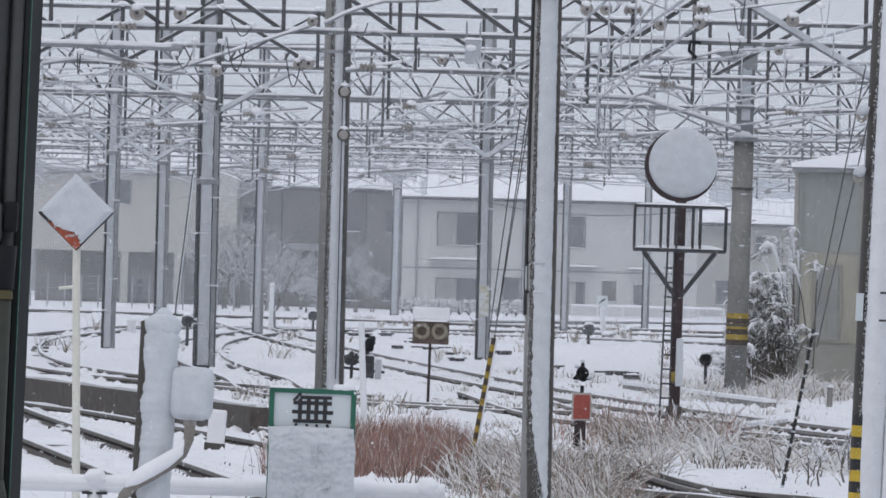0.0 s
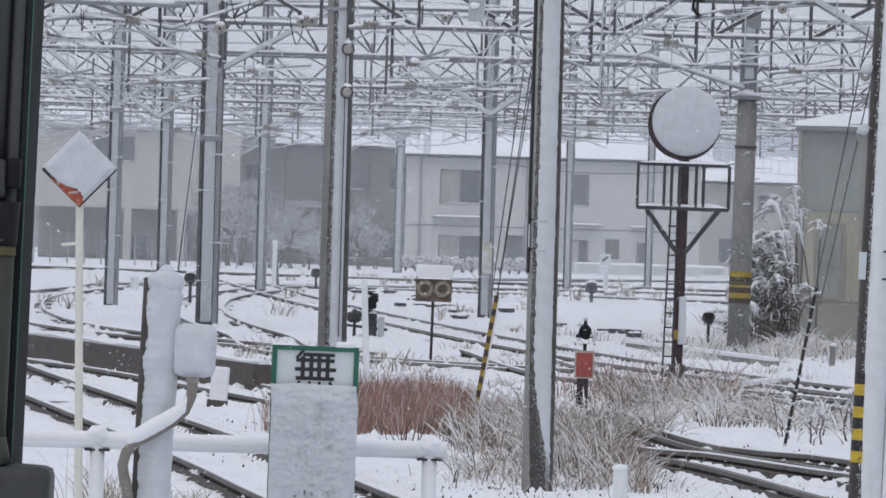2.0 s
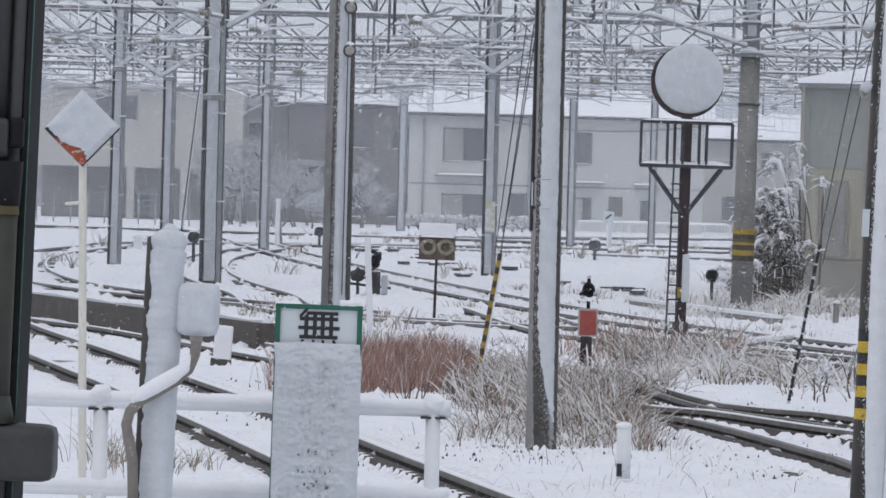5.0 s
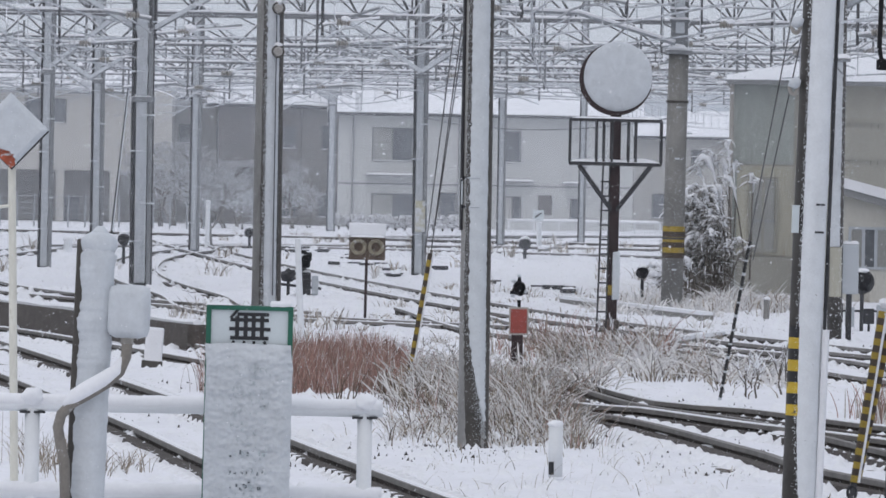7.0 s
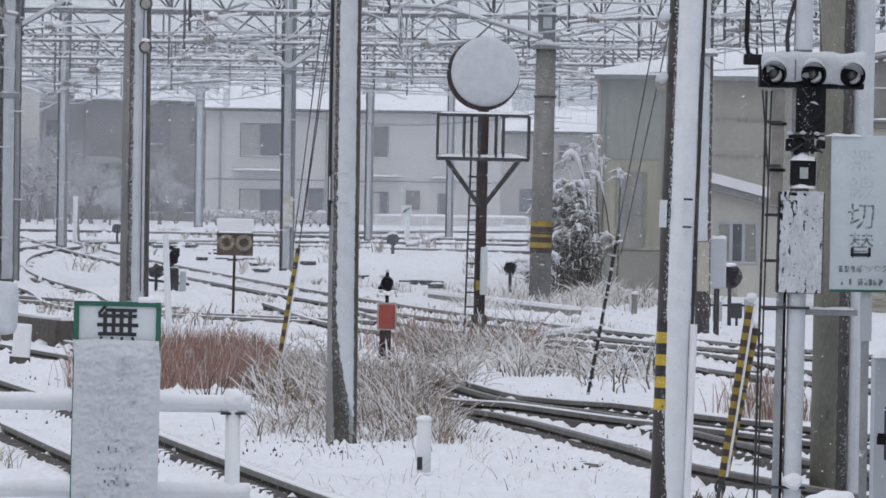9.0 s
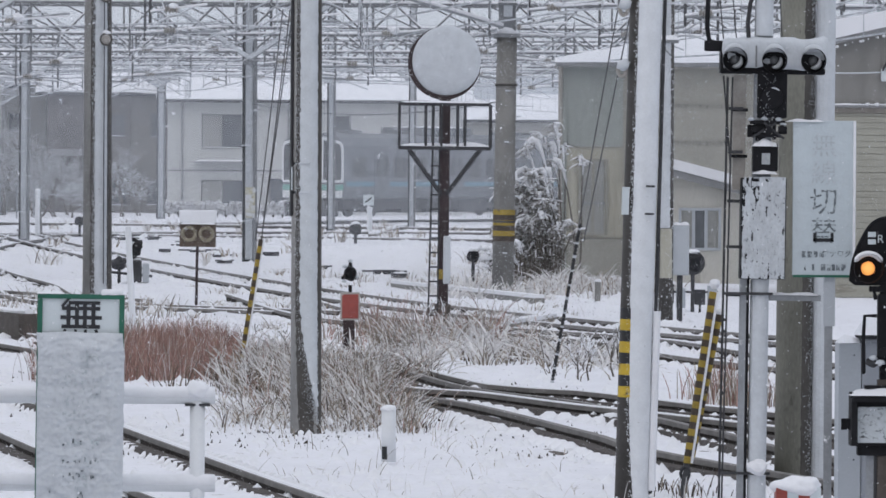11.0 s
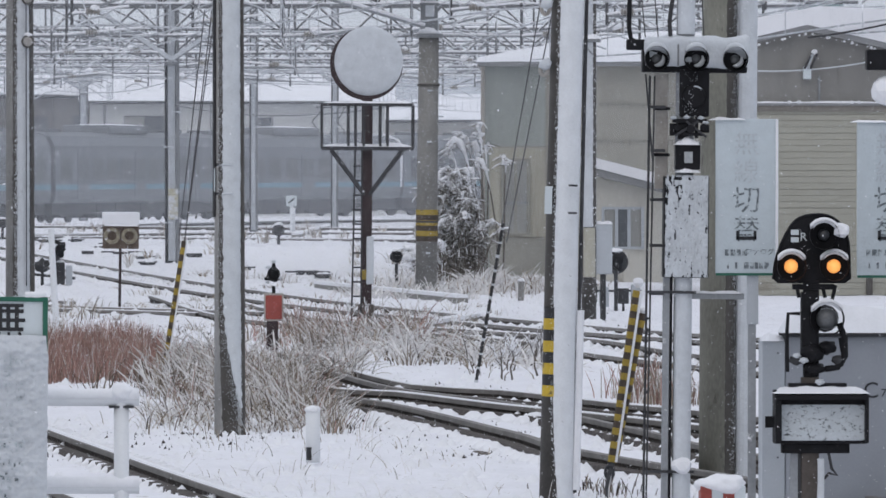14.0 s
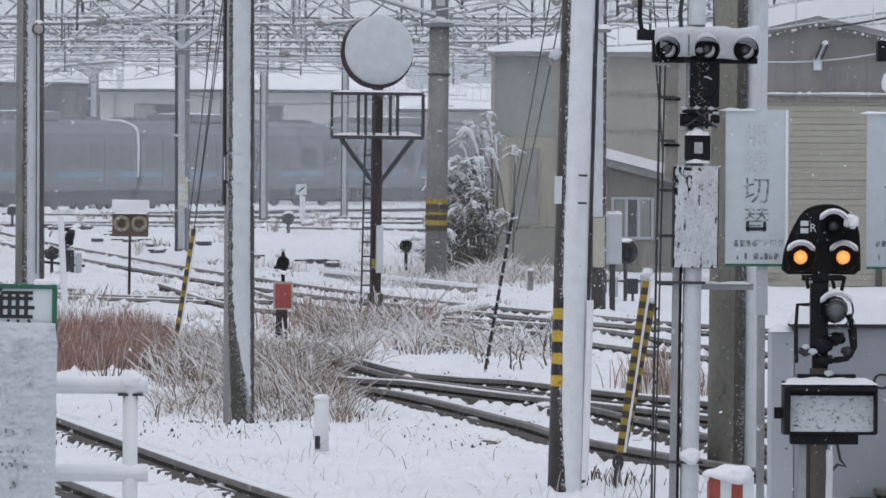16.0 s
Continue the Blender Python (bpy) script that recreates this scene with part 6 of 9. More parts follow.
            part("tail_light", rod(bm_new(), (s * 0.78, y - 0.18, 1.5), (s * 0.78, y - 0.14, 1.5), 0.06, 0.07, 12), red_paint, t)
        d = part("gangway_door", box(bm_new(), -0.4, 0.4, y - 0.17, y - 0.141, 0.98, 3.15, 0.01), grey_cabinet, t, "grey end door")
        part("door_pane", box(bm_new(), -0.28, 0.28, y - 0.18, y - 0.171, 2.1, 2.95), train_glass, d)
        s = part("destination_sign", box(bm_new(), -0.36, 0.36, y - 0.185, y - 0.171, 3.19, 3.41), train_dark, t)
        for k in range(3):
            part("bar", box(bm_new(), -0.2 + 0.15 * k, -0.1 + 0.15 * k, y - 0.19, y - 0.186, 3.25, 3.35), sign_face, s)
        part("coupler", box(bm_new(), -0.2, 0.2, y - 0.7, y - 0.14, 0.6, 0.95, 0.04), under_dark, t)
        part("snow_plough", prism(bm_new(), [(-1.25, 0.2), (1.25, 0.2), (1.3, 0.8), (-1.3, 0.8)], y - 0.3, y - 0.2), under_dark, t)
        part("wiper", rod(bm_new(), (0.6, y - 0.18, 1.75), (0.95, y - 0.18, 2.6), 0.015), train_dark, t)
    return t


TRAIN_SPEED, CARS = 15.65, 6
train = [carriage(True)]
middle = carriage()
train.append(middle)
for k in range(2, CARS):
    train.append(copy_thing(middle, pose(0, 0, 0)))
# snow plastered round the rear end of the third car
part("end_snow", tube(bm_new(), [(1.5, 9.76, 1.45), (1.5, 9.76, 2.6), (1.48, 9.76, 3.22), (1.38, 9.76, 3.42), (0.8, 9.76, 3.67), (0.2, 9.76, 3.71)], [0.05, 0.07, 0.07, 0.075, 0.06, 0.03], 7), snow, train[2], "snow stuck round the car's end")
# a pantograph on the third car
pg = part("pantograph", rod(bm_new(), (-0.6, 6, 3.7), (-0.6, 5.0, 4.25), 0.025), steel_dark, train[2], "folded pantograph")
for a, b in (((0.6, 6, 3.7), (0.6, 5.0, 4.25)), ((-0.6, 5.0, 4.25), (-0.5, 6.0, 4.85)), ((0.6, 5.0, 4.25), (0.5, 6.0, 4.85)), ((-0.85, 6.0, 4.87), (0.85, 6.0, 4.87))):
    part("pantograph_arm", rod(bm_new(), a, b, 0.025), steel_dark, pg)


letter_faint = mat("letter_deep_under_frost", (0.43, 0.475, 0.50), 0.7, vary=0.2, scale=30, fine=90, bump=0.2, dirt=(0.52, 0.56, 0.59), dirt_amount=0.42, dirt_scale=40)


# ---- signs, signals and posts across the yard ----
def stripe_post(label, p, q, r, n, name="guy_guard"):
    t = thing(name, label, "guy guard")
    p, q = Vector(p), Vector(q)
    for k in range(n):
        a, b = p.lerp(q, k / n), p.lerp(q, (k + 1) / n)
        part("stripe", rod(bm_new(), a, b, r, r, 12), yellow_dirty if k % 2 == 0 else black_worn, t)
    part("snow_side", rod(bm_new(), p + Vector((r * 0.75, -r * 0.4, 0)), q + Vector((r * 0.75, -r * 0.4, 0)), r * 0.45), snow, t)
    return t


# round board on a mast
DY = 100.2
disc = thing("round_board_mast", "rusty red mast with a round snow-plastered board and lattice box", "trackside signal", pose(2.34, DY, 0, 0, 0.35, 0))
X0 = 2.34
cxd, czd = 2.34 - X0, 3.68
part("mast", box(bm_new(), -0.075, 0.075, -0.075, 0.075, 0, czd - 0.5, 0.01), rust_red, disc)
part("mast_snow", lumpy(bm_new(), 0.0, 0.1, -0.12, -0.06, 0.62, 1.28, 0.012, 2.0, 6, 0.02), snow_shaded, disc, "snow packed against the mast", smooth=True)
part("mast_foot", box(bm_new(), -0.11, 0.11, -0.1, 0.1, -0.05, 0.34, 0.02), brown_wall, disc, "rusty thick foot")
part("yellow_band", box(bm_new(), -0.08, 0.03, -0.08, 0.08, 0.68, 0.82, 0.006), yellow_dirty, disc, "worn yellow patch")
part("board", prism(bm_new(), disc_outline(0.505, 48, cxd - 0.015, czd - 0.01), -0.05, 0.0), rust_red, disc, "rusty red rim of the round board")
b = bm_new()
for k in range(9):
    r = 0.475 * math.cos(k / 8 * 1.5)
    ring = [b.verts.new((cxd + 0.015 + r * math.cos(2 * math.pi * j / 48), -0.052 - 0.07 * math.sin(k / 8 * 1.57) + 0.01 * noise.noise((j * 0.3, k, 2)), czd + 0.02 + r * math.sin(2 * math.pi * j / 48) * (1.03 if math.sin(2 * math.pi * j / 48) > 0 else 1.0))) for j in range(48)]
    if k:
        for j in range(48):
            b.faces.new((prev[j], prev[(j + 1) % 48], ring[(j + 1) % 48], ring[j]))
    prev = ring
b.faces.new(prev)
part("board_snow", b, snow_shaded, disc, "wet snow stuck over the board", smooth=True)
bx0, bx1 = 1.71 - X0, 2.97 - X0
bz0, bz1 = 2.5, 3.1
fr = part("lattice_box", box(bm_new(), bx0, bx1, -0.3, -0.26, bz0 - 0.03, bz0 + 0.02), steel_dark, disc, "dark open lattice box")
part("bar", box(bm_new(), bx0, bx1, -0.3, -0.26, bz1 - 0.02, bz1 + 0.02), steel_dark, fr)
part("bar", box(bm_new(), bx0, bx1, 0.26, 0.3, bz0 - 0.03, bz0 + 0.02), steel_dark, fr)
part("bar", box(bm_new(), bx0, bx1, 0.26, 0.3, bz1 - 0.02, bz1 + 0.02), steel_dark, fr)
for k, f in enumerate((0.0, 0.29, 0.37, 0.46, 0.64, 0.72, 1.0)):
    x = bx0 + (bx1 - bx0) * f
    part("upright", box(bm_new(), x - 0.018, x + 0.018, -0.29, -0.255, bz0, bz1), steel_dark, fr)
    part("upright", box(bm_new(), x - 0.012, x + 0.012, 0.26, 0.29, bz0, bz1), steel_dark, fr)
part("box_snow", snow_cap(bm_new(), bx0, bx1, -0.31, 0.3, bz0 + 0.02, 0.05), snow, fr)
part("top_snow", snow_cap(bm_new(), bx0, bx1, -0.305, -0.25, bz1 + 0.02, 0.03), snow, fr)
for s in (-1, 1):
    for yy in (-0.27, 0.27):
        part("stay", bar(bm_new(), (0.03 * s, yy * 0.2, bz0 - 0.65), ((bx1 if s > 0 else bx0) * 0.78, yy, bz0 - 0.03), 0.045, 0.045), steel_dark, disc)
ld = part("ladder", rod(bm_new(), (-0.2, -0.05, 0.1), (-0.16, -0.05, bz0), 0.013), steel_dark, disc, "thin iron ladder")
part("stile", rod(bm_new(), (-0.07, -0.1, 0.1), (-0.07, -0.1, bz0), 0.011), steel_dark, ld)
for k in range(11):
    z = 0.25 + 0.2 * k
    r_ = part("rung", rod(bm_new(), (-0.195, -0.07, z), (-0.07, -0.1, z), 0.012), steel_dark, ld)

# slack cable from the sleeved leg to the stout pole
sc = thing("slack_cable", "slack grey cable hung between two poles", "cable")
part("cable", wire(bm_new(), (-0.5, 163.7, 3.56), (3.95, 127.0, 3.36), 0.011, 0.24, 24), steel_shade, sc)

# board with two rings
OY = 112.1
oo = thing("ring_board", "rusty board with two rings, snow along its top", "trackside sign", pose(-1.19, OY, 0, 0, 0.6, 0))
oz0, oz1 = 0.96, 1.53
part("post", rod(bm_new(), (0, 0.03, 0), (0, 0.03, oz1 - 0.05), 0.022), rust_red, oo)
part("board", box(bm_new(), -0.275, 0.285, -0.015, 0.015, oz0, oz1 - 0.06, 0.008), rusty_board, oo, "rust-brown board")
for s in (-0.13, 0.14):
    b = bm_new()
    tube(b, [(s + 0.1 * math.cos(a * 0.3927), -0.03, oz0 + 0.2 + 0.1 * math.sin(a * 0.3927)) for a in range(17)], 0.03, 6)
    part("ring", b, ring_mat, oo, "worn dull ring")
part("board_snow", box(bm_new(), -0.285, 0.295, -0.05, 0.02, oz0 + 0.37, oz1, 0.025), snow, oo, "band of snow on the board")
part("board_snow_edge", snow_cap(bm_new(), -0.27, 0.28, -0.07, 0.02, oz0 + 0.35, 0.05), snow, oo)

# red box with a dark lamp
RY = 88.9
red = thing("red_marker", "red signal marker box with a dark lamp on top", "trackside signal", pose(0.93, RY, 0))
rz0, rz1 = 0.37, 0.69
part("post", box(bm_new(), -0.07, 0.07, -0.06, 0.06, 0, rz0, 0.01), rust_red, red)
part("box", box(bm_new(), -0.085, 0.115, -0.09, 0.09, rz0 + 0.012, rz1 - 0.012, 0.012), red_paint, red, "bright red box")
part("rim", box(bm_new(), -0.105, 0.135, -0.07, 0.1, rz0 - 0.01, rz1 + 0.012, 0.01), conduit_mat, red)
for dx, dz_, r_ in ((-0.05, 0.33, 0.035), (0.09, 0.2, 0.03), (0.015, 0.4, 0.03), (-0.06, 0.15, 0.03)):
    part("lamp_snow", ball(bm_new(), (dx, -0.05, rz1 + dz_), r_, 2, 0.7, 0.5), snow_shaded, red, smooth=True)
part("lamp_bracket", box(bm_new(), -0.1, 0.12, -0.03, 0.03, rz1 + 0.17, rz1 + 0.21, 0.01), signal_black, red)
part("stem", rod(bm_new(), (0.015, 0, rz1), (0.015, 0, rz1 + 0.1), 0.022), signal_black, red)
lm = part("lamp", ball(bm_new(), (0.015, -0.02, rz1 + 0.24), 0.085, 2, 1.1, 0.25), signal_black, red, "dark lamp head")
part("hood", rod(bm_new(), (0.015, -0.14, rz1 + 0.24), (0.015, -0.05, rz1 + 0.24), 0.07, 0.06, 14, False), signal_black, lm)
part("finial", rod(bm_new(), (0.015, 0, rz1 + 0.3), (0.015, 0, rz1 + 0.38), 0.03, 0.02), signal_black, lm)

# guy wires with guards
g1 = stripe_post("yellow and black guard round a guy wire in the grass", (-0.335, 77.78, 0.16), (-0.13, 77.8, 1.47), 0.031, 18)
part("anchor_rod", rod(bm_new(), (-0.36, 77.78, -0.05), (-0.335, 77.78, 0.16), 0.02), steel_dark, g1)
for o in (-0.062, 0.0, 0.026):
    part("guy_wire", rod(bm_new(), (-0.13 + (o if o < 0 else 0), 77.8, 1.47), (0.13 + o, 62.25, 3.62), 0.0055), wire_dark, g1)
g2 = thing("guy_wire", "pair of dark guy wires with a black guard", "guy wire")
ga, gb = Vector((2.93, 75.96, 0.0)), Vector((3.21, 75.8, 1.68))
part("guard", rod(bm_new(), ga, gb, 0.016, 0.014), black_paint, g2)
for k in range(46):
    part("coil", rod(bm_new(), ga.lerp(gb, (k + 0.1) / 46), ga.lerp(gb, (k + (0.62 if k % 3 else 0.9)) / 46), 0.022, 0.018, 7), black_paint if k % 4 else dull_snow, g2, "wound black guard")
part("wire", rod(bm_new(), (3.195, 75.8, 1.66), (2.914, 60, 4.01), 0.006), wire_dark, g2)
part("wire", rod(bm_new(), (3.245, 75.8, 1.48), (3.036, 60, 4.01), 0.006), wire_dark, g2)
g3 = stripe_post("pair of yellow and black guards round guy wires by the turnout", (2.905, 50.6, 0.23), (3.082, 50.6, 1.43), 0.031, 25)
part("anchor", rod(bm_new(), (2.84, 50.36, -0.05), (2.905, 50.6, 0.23), 0.018, 0.022), steel_dark, g3)
part("anchor_eye", tube(bm_new(), [(2.885 + 0.03 * math.cos(a * 0.524), 50.55, 0.16 + 0.045 * math.sin(a * 0.524)) for a in range(13)], 0.011, 6), steel_dark, g3)
part("cap", ball(bm_new(), (3.088, 50.6, 1.485), 0.038, 2, 1.0, 0.2), snow, g3)
qa, qb = Vector((2.935, 50.68, 0.27)), Vector((3.125, 50.68, 1.27))
for k in range(20):
    part("twin_stripe", rod(bm_new(), qa.lerp(qb, k / 20), qa.lerp(qb, (k + 1) / 20), 0.027, 0.027, 10), black_worn if k % 2 else yellow_dirty, g3)
part("twin_cap", ball(bm_new(), (3.128, 50.67, 1.29), 0.03, 2, 0.8, 0.3), snow, g3)

g4 = thing("stay_rod", "thin dark stay leaning beside a portal leg", "stay")
part("rod", rod(bm_new(), (-6.87, 150, 0.94), (-6.57, 150, 3.94), 0.028, 0.024), steel_dark, g4)
part("rod_snow", rod(bm_new(), (-6.85, 149.97, 0.99), (-6.56, 149.97, 3.92), 0.012), snow_shaded, g4)

# short white post
wp = thing("marker_post", "short white marker post with a dark foot and snow cap", "marker post", pose(0.9, 56.05, 0))
part("post", rod(bm_new(), (0, 0, 0), (0, 0, 0.41), 0.056, 0.056, 16), white_pipe, wp, smooth=True)
part("cap_snow", ball(bm_new(), (0, 0, 0.41), 0.064, 3, 0.5, 0.2), snow, wp, smooth=True)
part("foot_mark", crust(bm_new(), 0.02, 0.12, 0.0575, 0.0575, -70, -10, 0.002, step=0.03), letter_black, wp)

# small signs and lamps among the far tracks
def small_lamp(label, x, y, h, s=1.0):
    t = thing("ground_signal", label, "trackside signal", pose(x, y, 0), group="ground signals")
    part("post", rod(bm_new(), (0, 0, 0), (0, 0, h - 0.12 * s), 0.03 * s), steel_dark, t)
    hd_ = part("head", ball(bm_new(), (0, 0, h - 0.1 * s), 0.12 * s, 2, 0.95, 0.25), signal_black, t)
    part("hood", rod(bm_new(), (0, -0.2 * s, h - 0.08 * s), (0, -0.05 * s, h - 0.1 * s), 0.08 * s, 0.09 * s, 12), signal_black, hd_)
    part("head_snow", ball(bm_new(), (0, 0.02, h + 0.0 * s), 0.09 * s, 2, 0.5, 0.3), snow, hd_)
    return t


small_lamp("small dark lamp on a stem beside the stout pole", 3.57, 129.41, 0.71)
small_lamp("dark ground signal among far rails", 2.25, 198.82, 0.55, 1.5)
small_lamp("dark ground signal by the far tracks", -5.66, 211.62, 0.6, 1.3)
small_lamp("dark ground signal beside the looping track", -7.53, 170.78, 0.75, 1.3)
pmx = thing("switch_stand", "dark switch stand with levers in the snow", "switch stand", pose(-2.56, 135.35, 0))
part("body", box(bm_new(), -0.1, 0.1, -0.12, 0.12, 0, 0.42, 0.03), steel_dark, pmx)
part("target", ball(bm_new(), (-0.02, -0.06, 0.66), 0.15, 3, 1.0, 0.5), signal_black, pmx, smooth=True)
part("target_snow", ball(bm_new(), (-0.06, -0.12, 0.72), 0.07, 2, 0.8, 0.5), snow_shaded, pmx, smooth=True)
part("neck", rod(bm_new(), (-0.02, 0, 0.3), (-0.02, 0, 0.6), 0.03), steel_dark, pmx)
part("lever", rod(bm_new(), (-0.35, -0.1, 0.3), (0.0, -0.1, 0.5), 0.03), steel_dark, pmx)
part("second_body", ball(bm_new(), (-0.32, 0, 0.36), 0.13, 3, 0.9, 0.5), steel_dark, pmx, smooth=True)
part("second_leg", rod(bm_new(), (-0.32, 0, -0.05), (-0.32, 0, 0.3), 0.03), steel_dark, pmx)
part("cross_rod", rod(bm_new(), (-0.55, -0.05, 0.2), (0.3, -0.05, 0.12), 0.025), steel_dark, pmx)
part("side_box", box(bm_new(), 0.12, 0.24, -0.1, 0.1, 0, 0.36, 0.02), light_cabinet, pmx)
part("body_snow", snow_cap(bm_new(), -0.1, 0.1, -0.12, 0.12, 0.42, 0.05), snow, pmx)
pw = thing("white_stake", "leaning white painted stake in the snow", "stake", pose(-1.86, 96.33, 0, 0, -3.0, 0))
part("shaft", rod(bm_new(), (0, 0, 0), (0, 0, 1.42), 0.045, 0.04, 12), white_pipe, pw)
for k, (x, y, h, r, mt, lean) in enumerate(((-6.84, 209.62, 1.35, 0.07, white_pipe, 1), (-6.71, 209.83, 1.2, 0.04, concrete, -4), (3.04, 229.58, 0.75, 0.09, white_pipe, 0), (5.38, 120.12, 0.34, 0.05, concrete, 1), (-10.12, 195.4, 0.35, 0.12, white_pipe, 0))):
    st = thing("stake", "slim stake beside the far tracks with snow on top", "stake", pose(x, y, 0, 0, lean, 0), group="stakes")
    part("shaft", rod(bm_new(), (0, 0, 0), (0, 0, h), r, r, 10), mt, st)
    part("cap_snow", ball(bm_new(), (0, 0, h), r * 1.2, 2, 0.6, 0.2), snow, st)
sp_ = thing("dwarf_sign", "small white square sign with a dark mark by the far tracks", "trackside sign", pose(3.0, 229.4, 0))
part("plate", box(bm_new(), -0.17, 0.17, -0.02, 0.0, 0.85, 1.19, 0.01), sign_face, sp_)
part("mark", bar(bm_new(), (-0.1, -0.03, 0.95), (0.1, -0.03, 1.1), 0.01, 0.05), letter_black, sp_)
part("post", rod(bm_new(), (0, 0.02, -0.05), (0, 0.02, 1.0), 0.04), white_pipe, sp_)
# fallen concrete beams
for x0_, y0_, x1_, y1_ in ((2.25, 131.98, 4.35, 118.9), (2.95, 98.65, 3.99, 104.45), (2.96, 217.95, 4.53, 248.5)):
    t = thing("concrete_beam", "concrete beam lying in the snow", "beam", group="beams lying in the snow")
    part("beam", bar(bm_new(), (x0_, y0_, 0.015), (x1_, y1_, 0.015), 0.22, 0.11), concrete, t)
    part("beam_snow", bar(bm_new(), (x0_, y0_, 0.095), (x1_, y1_, 0.095), 0.21, 0.06), snow, t)


# ---- near left: diamond sign, sensor post, fence, notice board ----
dm = thing("diamond_sign", "diamond sign plastered with snow, orange paint at one edge", "trackside sign", pose(-2.98 + 0.05, 50, 0, 0, -1.4, 0))
dz = 2.57
part("post", rod(bm_new(), (0, 0.03, -0.05), (0, 0.03, dz), 0.029, 0.027, 14), worn_white, dm, "worn white post")
part("plate", prism(bm_new(), [(-0.262, dz), (0, dz - 0.262), (0.262, dz), (0, dz + 0.262)], -0.02, 0.0), steel_dark, dm, "dark edged plate")
part("paint_patch", prism(bm_new(), [(-0.2, dz - 0.055), (-0.005, dz - 0.252), (0.03, dz - 0.22), (0.01, dz - 0.13), (-0.07, dz - 0.1)], -0.024, -0.021), orange_paint, dm, "orange red paint showing")
b = bm_new()
N = 64
g = []
for j in range(N + 1):
    row = []
    for i in range(N + 1):
        a, c = i / N * 2 - 1, j / N * 2 - 1
        e = min(1.0, (1 - max(abs(a), abs(c))) * 5 + 0.01)
        row.append(b.verts.new(((a - c) * 0.13, -0.025 - 0.04 * math.sqrt(e) * (0.85 + 0.4 * noise.noise((a * 2, c * 2, 1))), dz + (a + c) * 0.13 + 0.012)))
    g.append(row)
for j in range(N):
    for i in range(N):
        a, c = (i + 0.5) / N * 2 - 1, (j + 0.5) / N * 2 - 1
        bare = a < -0.93 + 0.05 * noise.noise((c * 9, a * 5, 2.0)) + 0.42 * max(0.0, 1.0 - abs(c + 0.62) / 0.75) * (0.9 + 0.25 * noise.noise((c * 6, a * 6, 5.0))) + 0.05 * noise.noise((c * 22, a * 22, 3.0))
        if not bare:
            b.faces.new((g[j][i], g[j][i + 1], g[j + 1][i + 1], g[j + 1][i]))
part("plate_snow", b, snow_shaded, dm, "wet snow stuck over the plate", smooth=True)
part("post_arm", rod(bm_new(), (-0.12, 0, dz - 0.52), (-0.02, 0, dz - 0.51), 0.012), worn_white, dm)

FY = 40.5
sp = thing("sensor_post", "thick post and box buried in wind-driven snow, with a grey conduit", "sensor post", pose(-1.87 - 0.042, 39, 0, 0, 1.7, 0))
sz = 1.98
part("column", box(bm_new(), -0.115, 0.05, -0.02, 0.08, -0.05, sz - 0.03, 0.01), concrete_dark, sp, "dark steel column")
b = bm_new()
n = 190
rows = []
for k in range(n + 1):
    z = -0.05 + (sz + 0.04) * k / n
    e = 0.015 * noise.noise((2.0, z * 7, 1)) + 0.011 * noise.noise((5.0, z * 26, 1)) + 0.005 * noise.noise((5.0, z * 70, 1))
    sh_ = 1.0 if k < n - 10 else 1.0 - 0.09 * (k - (n - 10))
    fl = 0.014 * math.exp(-((z - (sz - 0.08)) / 0.06) ** 2)
    rows.append([b.verts.new((xx * sh_, yy, z)) for xx, yy in ((-0.085 + e - fl, -0.02), (-0.075 + e - fl, -0.075), (0.0, -0.105 + e), (0.075 + fl, -0.085), (0.095 + fl + e * 0.4, -0.02), (0.085, 0.06))])
for p, q in zip(rows, rows[1:]):
    for k in range(5):
        b.faces.new((p[k], p[k + 1], q[k + 1], q[k]))
part("column_snow", b, snow_shaded, sp, "thick wet snow on the column", smooth=True)
part("top_snow", ball(bm_new(), (0.005, -0.01, sz - 0.055), 0.1, 3, 0.75, 0.1), snow_shaded, sp, smooth=True)
part("peak_snow", rod(bm_new(), (0.005, -0.01, sz - 0.035), (0.01, -0.01, sz + 0.045), 0.085, 0.018, 14), snow_shaded, sp, smooth=True)
bxx, bzz = -1.68 - -1.87, 1.56
bo = part("junction_box", box(bm_new(), bxx - 0.1, bxx + 0.095, -0.03, 0.1, bzz - 0.12, bzz + 0.12, 0.02), concrete_dark, sp)
sb = bm_new()
box(sb, bxx - 0.12, bxx + 0.105, -0.13, 0.09, bzz - 0.13, bzz + 0.155, 0.05)
part("box_snow", sb, snow_shaded, bo, "wet snow covering the junction box", smooth=True)
part("gland", rod(bm_new(), (bxx - 0.01, -0.05, bzz - 0.165), (bxx - 0.01, -0.05, bzz - 0.1), 0.035), conduit_mat, bo)
cx = lambda u, v: (-1.87 * 0 + (u - 296) / 328.7, -0.15, bzz - (v - 580) / 328.7)
cd = part("conduit", tube(bm_new(), [cx(*q) for q in ((357, 632), (356, 655), (346, 682), (322, 705), (292, 725), (264, 742), (247, 762), (242, 785), (247, 810), (256, 845), (260, 900), (262, 1000))], 0.029, 12), conduit_dark, sp, "flexible grey-brown conduit", smooth=True)
part("conduit_snow", tube(bm_new(), [Vector(cx(*q)) + Vector((-0.004, -0.01, 0.022)) for q in ((352, 664), (342, 686), (320, 704), (292, 722), (268, 738), (252, 754))], [0.012, 0.034, 0.042, 0.044, 0.04, 0.012], 10), snow, cd, "ridge of snow on the conduit", smooth=True)

